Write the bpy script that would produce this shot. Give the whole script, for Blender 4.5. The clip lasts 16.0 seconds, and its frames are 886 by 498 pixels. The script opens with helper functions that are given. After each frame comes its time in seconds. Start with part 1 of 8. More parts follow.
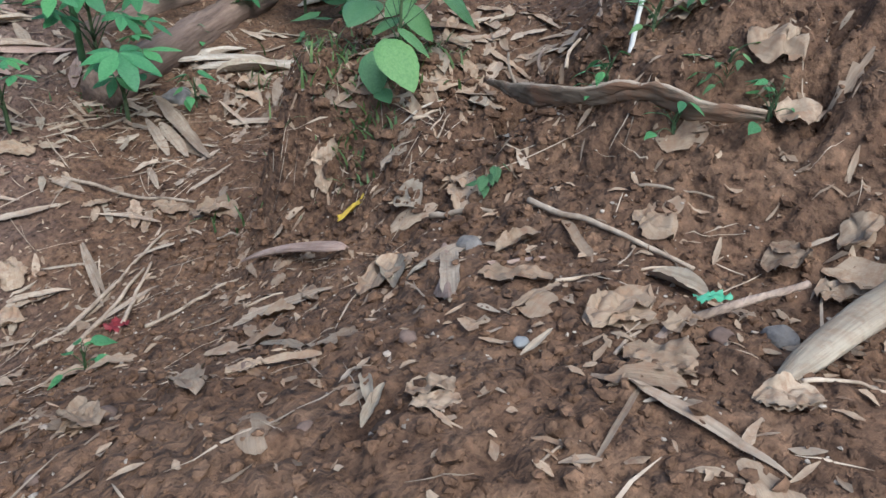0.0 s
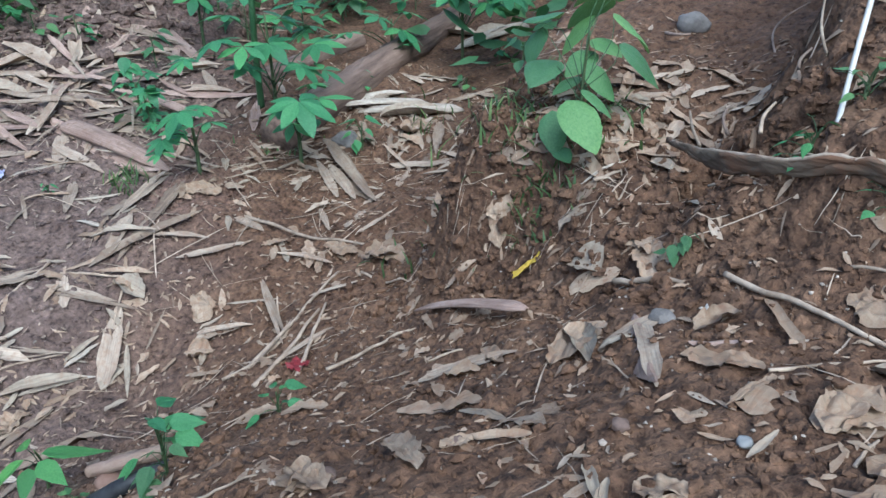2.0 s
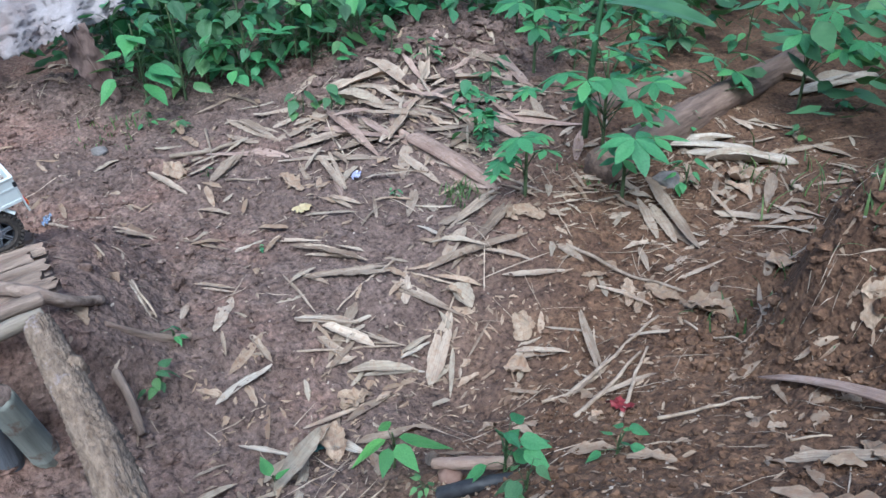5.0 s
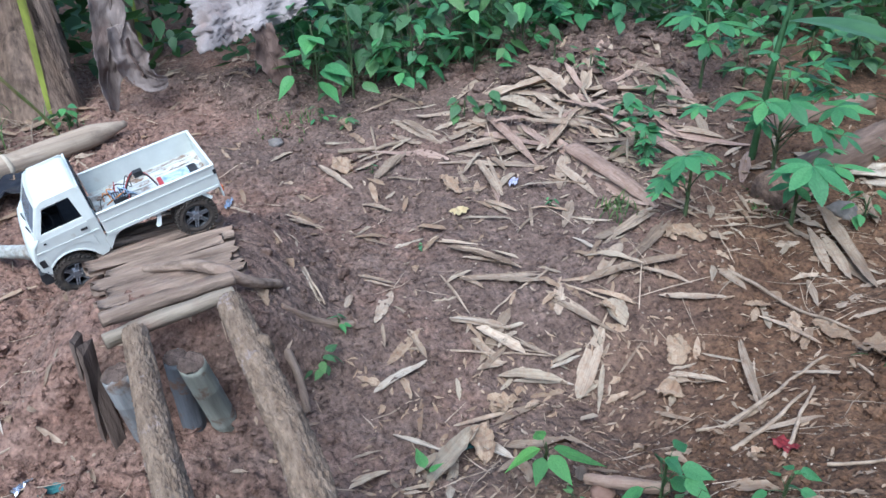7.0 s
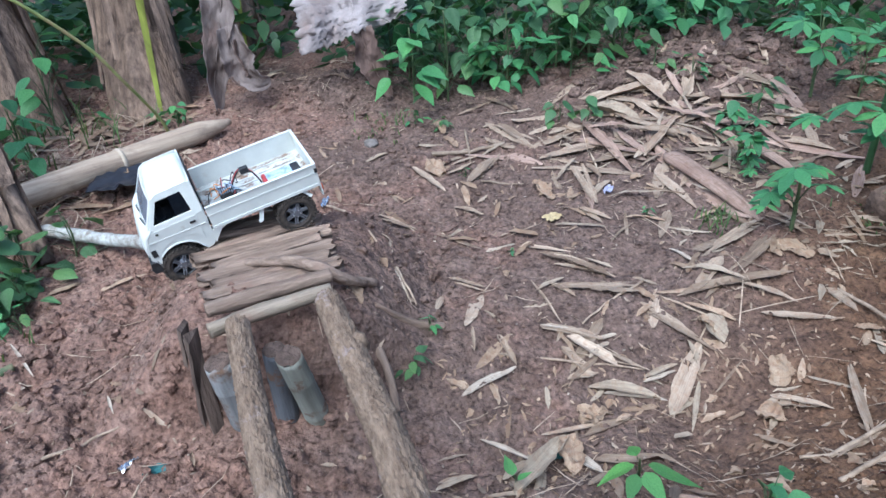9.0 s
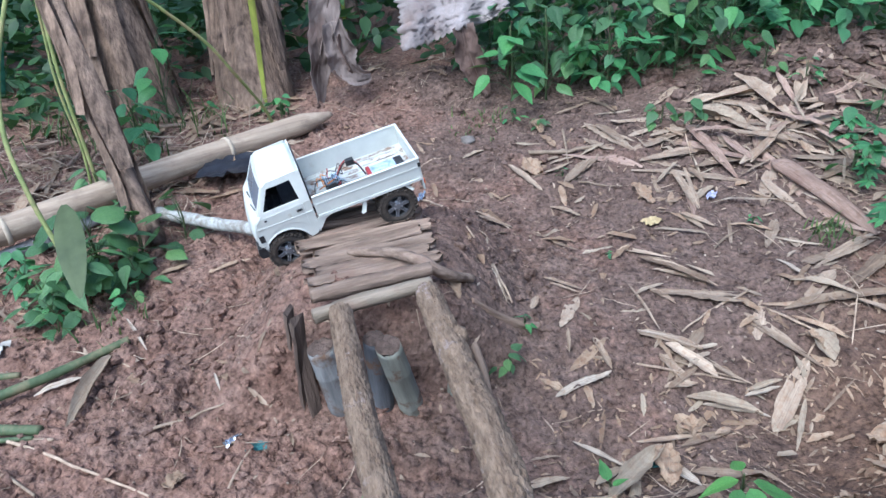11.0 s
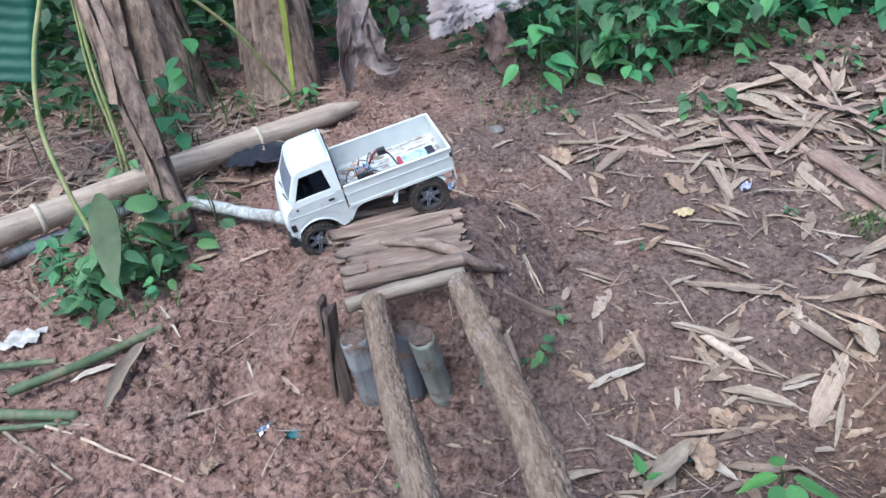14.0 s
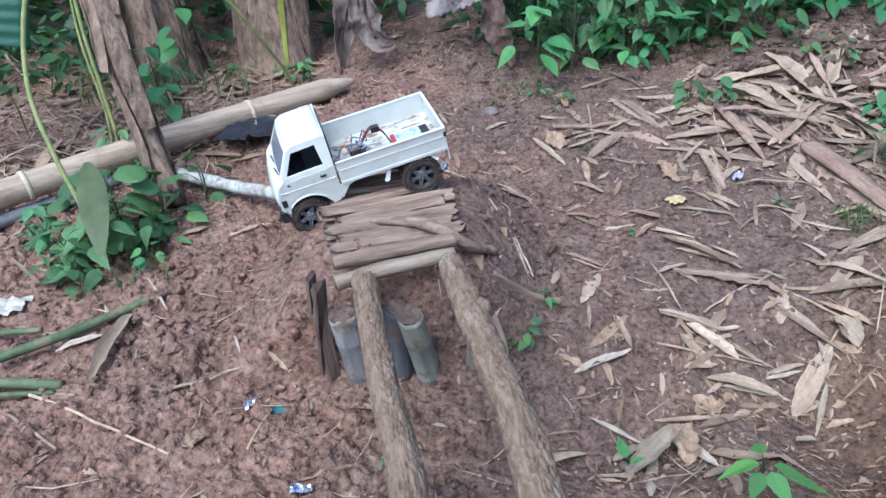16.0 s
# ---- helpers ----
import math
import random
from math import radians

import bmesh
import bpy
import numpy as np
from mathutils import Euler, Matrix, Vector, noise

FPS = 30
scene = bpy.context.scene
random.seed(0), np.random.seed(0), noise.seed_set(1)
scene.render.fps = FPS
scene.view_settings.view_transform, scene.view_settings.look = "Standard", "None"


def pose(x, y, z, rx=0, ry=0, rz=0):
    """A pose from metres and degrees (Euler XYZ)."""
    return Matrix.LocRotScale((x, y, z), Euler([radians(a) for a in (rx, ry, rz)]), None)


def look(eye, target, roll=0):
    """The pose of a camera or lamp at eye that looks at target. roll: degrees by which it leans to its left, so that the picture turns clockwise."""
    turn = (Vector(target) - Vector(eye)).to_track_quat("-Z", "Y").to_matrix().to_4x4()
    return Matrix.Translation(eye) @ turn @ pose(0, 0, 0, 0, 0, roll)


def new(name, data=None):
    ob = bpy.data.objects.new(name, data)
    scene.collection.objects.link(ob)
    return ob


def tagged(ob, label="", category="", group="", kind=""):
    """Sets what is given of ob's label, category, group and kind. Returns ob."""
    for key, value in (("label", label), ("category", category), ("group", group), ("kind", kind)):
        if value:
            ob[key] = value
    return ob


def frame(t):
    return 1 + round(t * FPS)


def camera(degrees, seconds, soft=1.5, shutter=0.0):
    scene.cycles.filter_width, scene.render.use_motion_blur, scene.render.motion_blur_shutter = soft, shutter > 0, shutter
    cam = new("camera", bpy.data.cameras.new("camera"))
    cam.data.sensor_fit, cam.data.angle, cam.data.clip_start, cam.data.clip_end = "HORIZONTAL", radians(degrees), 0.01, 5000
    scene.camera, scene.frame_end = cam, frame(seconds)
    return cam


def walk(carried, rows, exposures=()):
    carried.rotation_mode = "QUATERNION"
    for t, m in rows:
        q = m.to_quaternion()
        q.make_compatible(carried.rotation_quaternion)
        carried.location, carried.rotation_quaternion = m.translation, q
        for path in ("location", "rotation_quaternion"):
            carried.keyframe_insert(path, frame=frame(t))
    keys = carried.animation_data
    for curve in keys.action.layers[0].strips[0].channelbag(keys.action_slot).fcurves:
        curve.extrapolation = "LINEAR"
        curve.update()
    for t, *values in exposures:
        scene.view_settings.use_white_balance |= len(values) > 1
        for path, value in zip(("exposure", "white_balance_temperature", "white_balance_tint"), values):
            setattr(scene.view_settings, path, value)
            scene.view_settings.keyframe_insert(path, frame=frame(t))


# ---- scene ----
cam = camera(62.8, 16.0)
PATH = [
    (0, (0.456, -0.028, 0.701), (1.812, 0.969, -0.38), 2.4),
    (0.5, (0.451, -0.013, 0.717), (1.761, 1.049, -0.358), 1.0),
    (1, (0.438, 0.003, 0.729), (1.7, 1.145, -0.322), 0.1),
    (1.5, (0.426, 0.021, 0.737), (1.633, 1.237, -0.294), -0.7),
    (2, (0.42, 0.031, 0.743), (1.57, 1.311, -0.278), -1.5),
    (2.5, (0.412, 0.039, 0.746), (1.504, 1.378, -0.263), -2.2),
    (3, (0.399, 0.054, 0.754), (1.426, 1.451, -0.243), -2.5),
    (3.5, (0.379, 0.073, 0.76), (1.326, 1.537, -0.221), -3.1),
    (4, (0.356, 0.083, 0.759), (1.193, 1.627, -0.197), -3.7),
    (4.5, (0.319, 0.102, 0.775), (1.041, 1.705, -0.177), -3.2),
    (5, (0.286, 0.108, 0.783), (0.884, 1.766, -0.163), -3.1),
    (5.2, (0.278, 0.107, 0.782), (0.824, 1.784, -0.161), -3.1),
    (7.3, (0.218, 0.111, 0.812), (0.444, 1.873, -0.106), -3.6),
    (7.5, (0.218, 0.113, 0.809), (0.417, 1.882, -0.103), -3.8),
    (8, (0.208, 0.113, 0.811), (0.352, 1.892, -0.093), -4.1),
    (8.5, (0.202, 0.115, 0.812), (0.298, 1.897, -0.092), -4.3),
    (9, (0.196, 0.117, 0.812), (0.24, 1.9, -0.092), -4.3),
    (9.5, (0.183, 0.114, 0.815), (0.178, 1.899, -0.088), -4.2),
    (10, (0.174, 0.111, 0.814), (0.115, 1.898, -0.083), -4.2),
    (12.3, (0.134, 0.116, 0.814), (-0.117, 1.888, -0.078), -5.2),
    (12.5, (0.132, 0.113, 0.813), (-0.114, 1.889, -0.072), -5.2),
    (13, (0.133, 0.112, 0.816), (-0.115, 1.883, -0.08), -5.2),
    (13.5, (0.135, 0.114, 0.813), (-0.112, 1.883, -0.087), -5.2),
    (14, (0.137, 0.117, 0.812), (-0.097, 1.881, -0.1), -5.2),
    (14.5, (0.138, 0.117, 0.812), (-0.089, 1.873, -0.117), -5.0),
    (15, (0.137, 0.117, 0.811), (-0.078, 1.868, -0.13), -4.5),
    (15.5, (0.136, 0.12, 0.81), (-0.072, 1.866, -0.145), -3.8),
    (16, (0.134, 0.119, 0.808), (-0.072, 1.862, -0.151), -3.1),
]
walk(cam, [(t, look(e, g, r)) for t, e, g, r in PATH],
     exposures=[(0.0, 0.98, 5400, 2), (1.0, 1.06, 5450, 4), (1.5, 1.02, 4980, -1), (4.0, 1.12, 4920, 0), (7.0, 1.08, 5120, 3), (16.0, 1.12, 5130, 5)])

# ---- world and sun: soft open shade under trees ----
world = bpy.data.worlds.new("sky")
scene.world = world
world.use_nodes = True
wn, wl = world.node_tree.nodes, world.node_tree.links
wn.clear()
sky = wn.new("ShaderNodeTexSky")
sky.sky_type = "NISHITA"
sky.sun_disc = False
sky.sun_elevation, sky.sun_rotation = radians(58), radians(200)
sky.air_density, sky.dust_density, sky.ozone_density = 1.0, 4.0, 0.6
bg = wn.new("ShaderNodeBackground")
bg.inputs["Strength"].default_value = 0.125
wo = wn.new("ShaderNodeOutputWorld")
wl.new(sky.outputs[0], bg.inputs[0])
wl.new(bg.outputs[0], wo.inputs[0])
sun_data = bpy.data.lights.new("sun", "SUN")
sun_data.energy, sun_data.angle, sun_data.color = 1.5, radians(42), (1.0, 0.95, 0.88)
sun = new("sun", sun_data)
sun.matrix_world = look((-1.2, -1.6, 4.0), (0.2, 1.2, 0.0))

# ---- materials ----
def nodes_of(name):
    m = bpy.data.materials.new(name)
    m.use_nodes = True
    nt = m.node_tree
    return m, nt, nt.nodes["Principled BSDF"]


def texture(nt, kind, scale, detail=4.0, rough=0.6, coords="Object", stretch=None, random_shift=False):
    """A noise or voronoi texture at real-world size; its output sockets."""
    tc = nt.nodes.new("ShaderNodeTexCoord")
    mp = nt.nodes.new("ShaderNodeMapping")
    nt.links.new(tc.outputs[coords], mp.inputs["Vector"])
    if stretch:
        mp.inputs["Scale"].default_value = stretch
    if random_shift:
        oi = nt.nodes.new("ShaderNodeObjectInfo")
        mul = nt.nodes.new("ShaderNodeMath")
        mul.operation = "MULTIPLY"
        mul.inputs[1].default_value = 37.0
        nt.links.new(oi.outputs["Random"], mul.inputs[0])
        cb = nt.nodes.new("ShaderNodeCombineXYZ")
        for k in range(3):
            nt.links.new(mul.outputs[0], cb.inputs[k])
        nt.links.new(cb.outputs[0], mp.inputs["Location"])
    if kind == "noise":
        n = nt.nodes.new("ShaderNodeTexNoise")
        n.inputs["Detail"].default_value = detail
        n.inputs["Roughness"].default_value = rough
    else:
        n = nt.nodes.new("ShaderNodeTexVoronoi")
        if kind == "cracks":
            n.feature = "DISTANCE_TO_EDGE"
    n.inputs["Scale"].default_value = scale
    nt.links.new(mp.outputs[0], n.inputs["Vector"])
    return n


def ramp(nt, source, stops):
    r = nt.nodes.new("ShaderNodeValToRGB")
    e = r.color_ramp.elements
    while len(e) < len(stops):
        e.new(0.5)
    for el, (p, c) in zip(e, stops):
        el.position, el.color = p, (*c, 1.0)
    nt.links.new(source, r.inputs[0])
    return r.outputs[0]


def mix(nt, a, b, fac, mode="MIX"):
    m = nt.nodes.new("ShaderNodeMix")
    m.data_type, m.blend_type = "RGBA", mode
    for sock, v in ((m.inputs[6], a), (m.inputs[7], b), (m.inputs[0], fac)):
        if isinstance(v, bpy.types.NodeSocket):
            nt.links.new(v, sock)
        elif isinstance(v, (int, float)):
            sock.default_value = v
        else:
            sock.default_value = (*v, 1.0)
    return m.outputs[2]


def bump(nt, bsdf, height, distance, strength=1.0):
    b = nt.nodes.new("ShaderNodeBump")
    b.inputs["Distance"].default_value = distance
    b.inputs["Strength"].default_value = strength
    nt.links.new(height, b.inputs["Height"])
    if bsdf.inputs["Normal"].is_linked:
        nt.links.new(bsdf.inputs["Normal"].links[0].from_socket, b.inputs["Normal"])
    nt.links.new(b.outputs[0], bsdf.inputs["Normal"])


def surface(name, low, high, scale, roughness=0.7, grain=0.0, grain_scale=200.0, stretch=None, stain=None,
            stain_scale=6.0, stain_range=(0.5, 0.7), metallic=0.0, vary=0.0, detail=5.0, random_shift=True, spec=0.3):
    """A material whose colour runs between two tones at one scale, with stains at another, fine relief and a tone of its own for each piece."""
    m, nt, b = nodes_of(name)
    n = texture(nt, "noise", scale, detail, 0.65, stretch=stretch, random_shift=random_shift)
    col = ramp(nt, n.outputs[0], [(0.32, low), (0.68, high)])
    if stain:
        s = texture(nt, "noise", stain_scale, 6.0, 0.7, random_shift=random_shift)
        mask = ramp(nt, s.outputs[0], [(stain_range[0], (0, 0, 0)), (stain_range[1], (1, 1, 1))])
        col = mix(nt, col, stain, mask)
    if vary:
        oi = nt.nodes.new("ShaderNodeObjectInfo")
        geo = nt.nodes.new("ShaderNodeNewGeometry")
        add = nt.nodes.new("ShaderNodeMath")
        add.operation = "ADD"
        nt.links.new(oi.outputs["Random"], add.inputs[0])
        nt.links.new(geo.outputs["Random Per Island"], add.inputs[1])
        fr = nt.nodes.new("ShaderNodeMath")
        fr.operation = "FRACT"
        nt.links.new(add.outputs[0], fr.inputs[0])
        tone = ramp(nt, fr.outputs[0], [(0.0, (1 - vary,) * 3), (1.0, (1 + vary,) * 3)])
        col = mix(nt, col, tone, 1.0, "MULTIPLY")
    nt.links.new(col, b.inputs["Base Color"])
    b.inputs["Roughness"].default_value = roughness
    b.inputs["Metallic"].default_value = metallic
    b.inputs["Specular IOR Level"].default_value = spec
    if grain:
        g = texture(nt, "noise", grain_scale, 4.0, 0.6, stretch=stretch, random_shift=random_shift)
        bump(nt, b, g.outputs[0], grain)
    return m


def soil_material():
    m, nt, b = nodes_of("red_soil")
    big = texture(nt, "noise", 2.2, 4.0, 0.6)
    mid = texture(nt, "noise", 14.0, 6.0, 0.7)
    fine = texture(nt, "noise", 95.0, 3.0, 0.6)
    dry = ramp(nt, mid.outputs[0], [(0.25, (0.132, 0.074, 0.054)), (0.5, (0.208, 0.128, 0.098)), (0.78, (0.272, 0.186, 0.150))])
    damp = ramp(nt, mid.outputs[0], [(0.3, (0.097, 0.064, 0.051)), (0.75, (0.192, 0.137, 0.112))])
    # the slope and cut bank are of a redder, browner earth
    tc = nt.nodes.new("ShaderNodeTexCoord")
    sep = nt.nodes.new("ShaderNodeSeparateXYZ")
    nt.links.new(tc.outputs["Object"], sep.inputs[0])
    def calc(op, a, b):
        k = nt.nodes.new("ShaderNodeMath")
        k.operation = op
        for i, v in enumerate((a, b)):
            if isinstance(v, bpy.types.NodeSocket):
                nt.links.new(v, k.inputs[i])
            else:
                k.inputs[i].default_value = v
        return k.outputs[0]
    # freshly dug earth on one side is dry, the trodden ground and the hollow are damp
    wet = calc("ADD", big.outputs[0], calc("MULTIPLY", calc("MINIMUM", calc("MAXIMUM", calc("ADD", sep.outputs[0], 0.18), -0.4), 0.5), 0.30))
    where = ramp(nt, wet, [(0.44, (0, 0, 0)), (0.62, (1, 1, 1))])
    col = mix(nt, dry, damp, where)
    edge = calc("SUBTRACT", calc("MULTIPLY", sep.outputs[0], 1.0), calc("MULTIPLY", sep.outputs[1], 0.75))
    edge = calc("ADD", calc("ADD", edge, 0.10), calc("MULTIPLY", mid.outputs[0], 0.5))
    kind = ramp(nt, edge, [(0.0, (0, 0, 0)), (0.42, (1, 1, 1))])
    earth = ramp(nt, mid.outputs[0], [(0.25, (0.058, 0.031, 0.018)), (0.5, (0.120, 0.068, 0.040)), (0.8, (0.197, 0.120, 0.073))])
    col = mix(nt, col, earth, kind)
    # grit tones; the dark end also stands for shade in fine crevices
    grit = ramp(nt, fine.outputs[0], [(0.34, (0.46, 0.43, 0.41)), (0.46, (0.92, 0.91, 0.90)), (0.58, (1.08, 1.07, 1.06)), (0.70, (1.46, 1.43, 1.40))])
    col = mix(nt, col, grit, 1.0, "MULTIPLY")
    # dark gaps and pale tops painted into the colour as shading between lumps
    lumpy = texture(nt, "noise", 42.0, 5.0, 0.62)
    gap_shade = ramp(nt, lumpy.outputs[0], [(0.34, (0.70, 0.67, 0.65)), (0.52, (0.97, 0.97, 0.97)), (0.68, (1.14, 1.13, 1.12))])
    col = mix(nt, col, gap_shade, 1.0, "MULTIPLY")
    nt.links.new(col, b.inputs["Base Color"])
    b.inputs["Roughness"].default_value = 0.88
    b.inputs["Specular IOR Level"].default_value = 0.25
    crumbs = texture(nt, "noise", 55.0, 4.0, 0.6)
    bump(nt, b, crumbs.outputs[0], 0.010, 1.0)
    flakes = texture(nt, "voronoi", 95.0)
    bump(nt, b, flakes.outputs[0], 0.003, 0.8)
    grains = texture(nt, "noise", 150.0, 2.0, 0.5)
    bump(nt, b, grains.outputs[0], 0.002, 0.8)
    return m


def dry_leaf_material(name, low, high, blotch, vary=0.3, lines=1.0, dust=0.0):
    """Dead leaf: streaks along its length, blotches, and a tone of its own for each leaf."""
    m, nt, b = nodes_of(name)
    base = texture(nt, "noise", 26.0, 4.0, 0.6, coords="UV", stretch=(0.35, 1, 1))
    col = ramp(nt, base.outputs[0], [(0.34, low), (0.66, high)])
    streak = texture(nt, "noise", 420.0, 3.0, 0.6, coords="UV", stretch=(0.025, 1, 1))
    col = mix(nt, col, ramp(nt, streak.outputs[0], [(0.34, (1 - 0.38 * lines, 1 - 0.40 * lines, 1 - 0.42 * lines)), (0.5, (1, 1, 1)), (0.66, (1 + 0.22 * lines, 1 + 0.20 * lines, 1 + 0.18 * lines))]), 1.0, "MULTIPLY")
    spot = texture(nt, "noise", 38.0, 6.0, 0.7, coords="UV")
    col = mix(nt, col, blotch, ramp(nt, spot.outputs[0], [(0.55, (0, 0, 0)), (0.68, (0.85, 0.85, 0.85))]))
    if dust:
        d = texture(nt, "noise", 75.0, 7.0, 0.75, coords="UV")
        col = mix(nt, col, (0.22, 0.125, 0.072), ramp(nt, d.outputs[0], [(0.46, (0, 0, 0)), (0.62, (dust, dust, dust))]))
    oi = nt.nodes.new("ShaderNodeObjectInfo")
    geo = nt.nodes.new("ShaderNodeNewGeometry")
    add = nt.nodes.new("ShaderNodeMath")
    add.operation = "ADD"
    nt.links.new(oi.outputs["Random"], add.inputs[0])
    nt.links.new(geo.outputs["Random Per Island"], add.inputs[1])
    fr = nt.nodes.new("ShaderNodeMath")
    fr.operation = "FRACT"
    nt.links.new(add.outputs[0], fr.inputs[0])
    tone = ramp(nt, fr.outputs[0], [(0.0, (1 - vary, 1 - vary * 1.08, 1 - vary * 1.12)), (0.5, (1, 1, 1)), (1.0, (1 + vary * 0.6, 1 + vary * 0.62, 1 + vary * 0.68))])
    col = mix(nt, col, tone, 1.0, "MULTIPLY")
    nt.links.new(col, b.inputs["Base Color"])
    b.inputs["Roughness"].default_value = 0.72
    b.inputs["Specular IOR Level"].default_value = 0.3
    bump(nt, b, streak.outputs[0], 0.0012, 0.8)
    crease = texture(nt, "noise", 60.0, 4.0, 0.6, coords="UV", stretch=(0.5, 1, 1))
    bump(nt, b, crease.outputs[0], 0.004, 0.7)
    return m


SOIL = soil_material()
BARK = surface("ridged_bark", (0.105, 0.070, 0.046), (0.27, 0.198, 0.140), 130, 0.9, 0.006, 150, stretch=(1, 0.22, 1), stain=(0.33, 0.275, 0.262), stain_scale=20, stain_range=(0.58, 0.72))
DRY_WOOD = surface("weathered_wood", (0.110, 0.076, 0.056), (0.36, 0.268, 0.205), 46, 0.88, 0.007, 120, stretch=(0.12, 1, 1), stain=(0.225, 0.148, 0.112), stain_scale=11, vary=0.2)
BAMBOO = surface("dry_bamboo", (0.25, 0.185, 0.135), (0.48, 0.390, 0.292), 60, 0.6, 0.002, 200, stretch=(0.05, 1, 1), stain=(0.20, 0.15, 0.115), stain_scale=14, stain_range=(0.52, 0.8))
BANANA = surface("banana_stem", (0.042, 0.027, 0.020), (0.34, 0.240, 0.175), 34, 0.8, 0.012, 60, stretch=(1, 1, 0.12), stain=(0.06, 0.04, 0.03), stain_scale=5)
WHITE_BODY = surface("white_plastic", (0.575, 0.595, 0.56), (0.655, 0.675, 0.635), 30, 0.38, 0.0, stain=(0.46, 0.42, 0.35), stain_scale=18, stain_range=(0.62, 0.8), spec=0.5)
RUBBER = surface("dusty_rubber", (0.028, 0.025, 0.023), (0.085, 0.068, 0.055), 90, 0.9, 0.001, 300)
DARK = surface("black_plastic", (0.015, 0.015, 0.017), (0.04, 0.04, 0.042), 80, 0.5)

# ---- terrain: the height of the ground at any place ----
def step(a, b, v):
    t = np.clip((v - a) / (b - a), 0.0, 1.0)
    return t * t * (3 - 2 * t)


def bumpy(x, y, cx, cy, rx, ry, turn=0.0):
    c, s = np.cos(np.radians(turn)), np.sin(np.radians(turn))
    u, v = (x - cx) * c + (y - cy) * s, -(x - cx) * s + (y - cy) * c
    return np.exp(-((u / rx) ** 2 + (v / ry) ** 2))


def height(x, y):
    """The smooth form of the ground."""
    x, y = np.asarray(x, float), np.asarray(y, float)
    z = 0.10 * step(1.6, 2.5, y) + 0.05 * step(2.6, 3.4, y)
    # the bank on which one stands, higher and nearer on one side
    w = step(0.15, 0.60, x)
    top, foot, h = 0.22 - 0.20 * w, 0.86 + 0.06 * w, 0.20 + 0.19 * w
    top = top + 0.12 * bumpy(x, y, 0.55, 0.6, 0.2, 0.6)
    z = z + h * (1 - step(top, foot, y)) * (1 - 0.4 * step(2.0, 4.0, np.abs(x)))
    # the rut along its foot
    z = z - 0.11 * bumpy(x, y, 0.62, 1.12, 0.46, 0.20) - 0.05 * bumpy(x, y, 0.02, 1.02, 0.30, 0.16) - 0.04 * bumpy(x, y, 1.3, 1.4, 0.3, 0.2)
    # the cut bank with roots: a shelf with a steep face, and a higher wall on its near side
    shelf = 0.335 + 0.12 * (np.clip(x, 1.0, 2.2) - 1.25)
    rim = y - 0.45 * (np.clip(x, 1.1, 2.4) - 1.22)
    w = step(1.04, 1.23, x + 0.025 * (value_noise(x * 9, y * 9, 51) - 0.5) + 0.02 * np.sin(17 * y)) * (1 - step(0.80, 1.0, rim))
    wall = z + 0.15 * step(1.0, 1.28, x) + 0.62 * step(1.24, 1.85, x)
    near = 1 - step(0.38, 0.50, y)
    z = (z * (1 - w) + shelf * w) * (1 - near) + wall * near
    z = z + 0.05 * bumpy(x, y, 1.03, 0.66, 0.16, 0.13) + 0.05 * bumpy(x, y, 0.58, 0.55, 0.16, 0.15) - 0.075 * bumpy(x, y, 1.13, 0.07, 0.20, 0.16)
    # heap under the plank ramp, cut off steeply at the hollow
    z = z + 0.165 * step(1.15, 1.22, y - 0.35 * (x + 0.1)) * (1 - step(1.58, 1.95, y)) * step(-0.44, -0.23, x) * (1 - step(0.0, 0.21, x)) - 0.022 * bumpy(x, y, -0.30, 1.435, 0.06, 0.06)
    # spoil heap and far rises
    z = z + 0.05 * bumpy(x, y, -0.55, 1.45, 0.25, 0.25) + 0.16 * bumpy(x, y, 1.25, 2.75, 0.45, 0.30)
    z = z + 0.08 * bumpy(x, y, 0.0, 2.85, 0.35, 0.18)
    return z


def lattice(ix, iy, seed):
    h = (ix.astype(np.int64) * 374761393 + iy.astype(np.int64) * 668265263 + seed * 974634721) & 0x7FFFFFFF
    h = ((h ^ (h >> 13)) * 1274126177) & 0x7FFFFFFF
    h = h ^ (h >> 16)
    return (h % 100003) / 100003.0


def value_noise(x, y, seed=0):
    ix, iy = np.floor(x), np.floor(y)
    fx, fy = x - ix, y - iy
    fx, fy = fx * fx * (3 - 2 * fx), fy * fy * (3 - 2 * fy)
    a, b = lattice(ix, iy, seed), lattice(ix + 1, iy, seed)
    c, d = lattice(ix, iy + 1, seed), lattice(ix + 1, iy + 1, seed)
    return (a * (1 - fx) + b * fx) * (1 - fy) + (c * (1 - fx) + d * fx) * fy


def clods(x, y, seed=0):
    """Rounded lumps with gaps between: 1 at the middle of a lump."""
    ix, iy = np.floor(x), np.floor(y)
    best = np.full(np.shape(x), 9.0)
    tall = np.zeros(np.shape(x))
    for dx in (-1, 0, 1):
        for dy in (-1, 0, 1):
            jx, jy = ix + dx, iy + dy
            px, py = jx + lattice(jx, jy, seed), jy + lattice(jx, jy, seed + 7)
            d = (x - px) ** 2 + (y - py) ** 2
            nearer = d < best
            best = np.where(nearer, d, best)
            tall = np.where(nearer, lattice(jx, jy, seed + 13), tall)
    return np.clip(1.12 - 1.25 * np.sqrt(best), 0, 1) * (0.2 + 0.8 * tall)


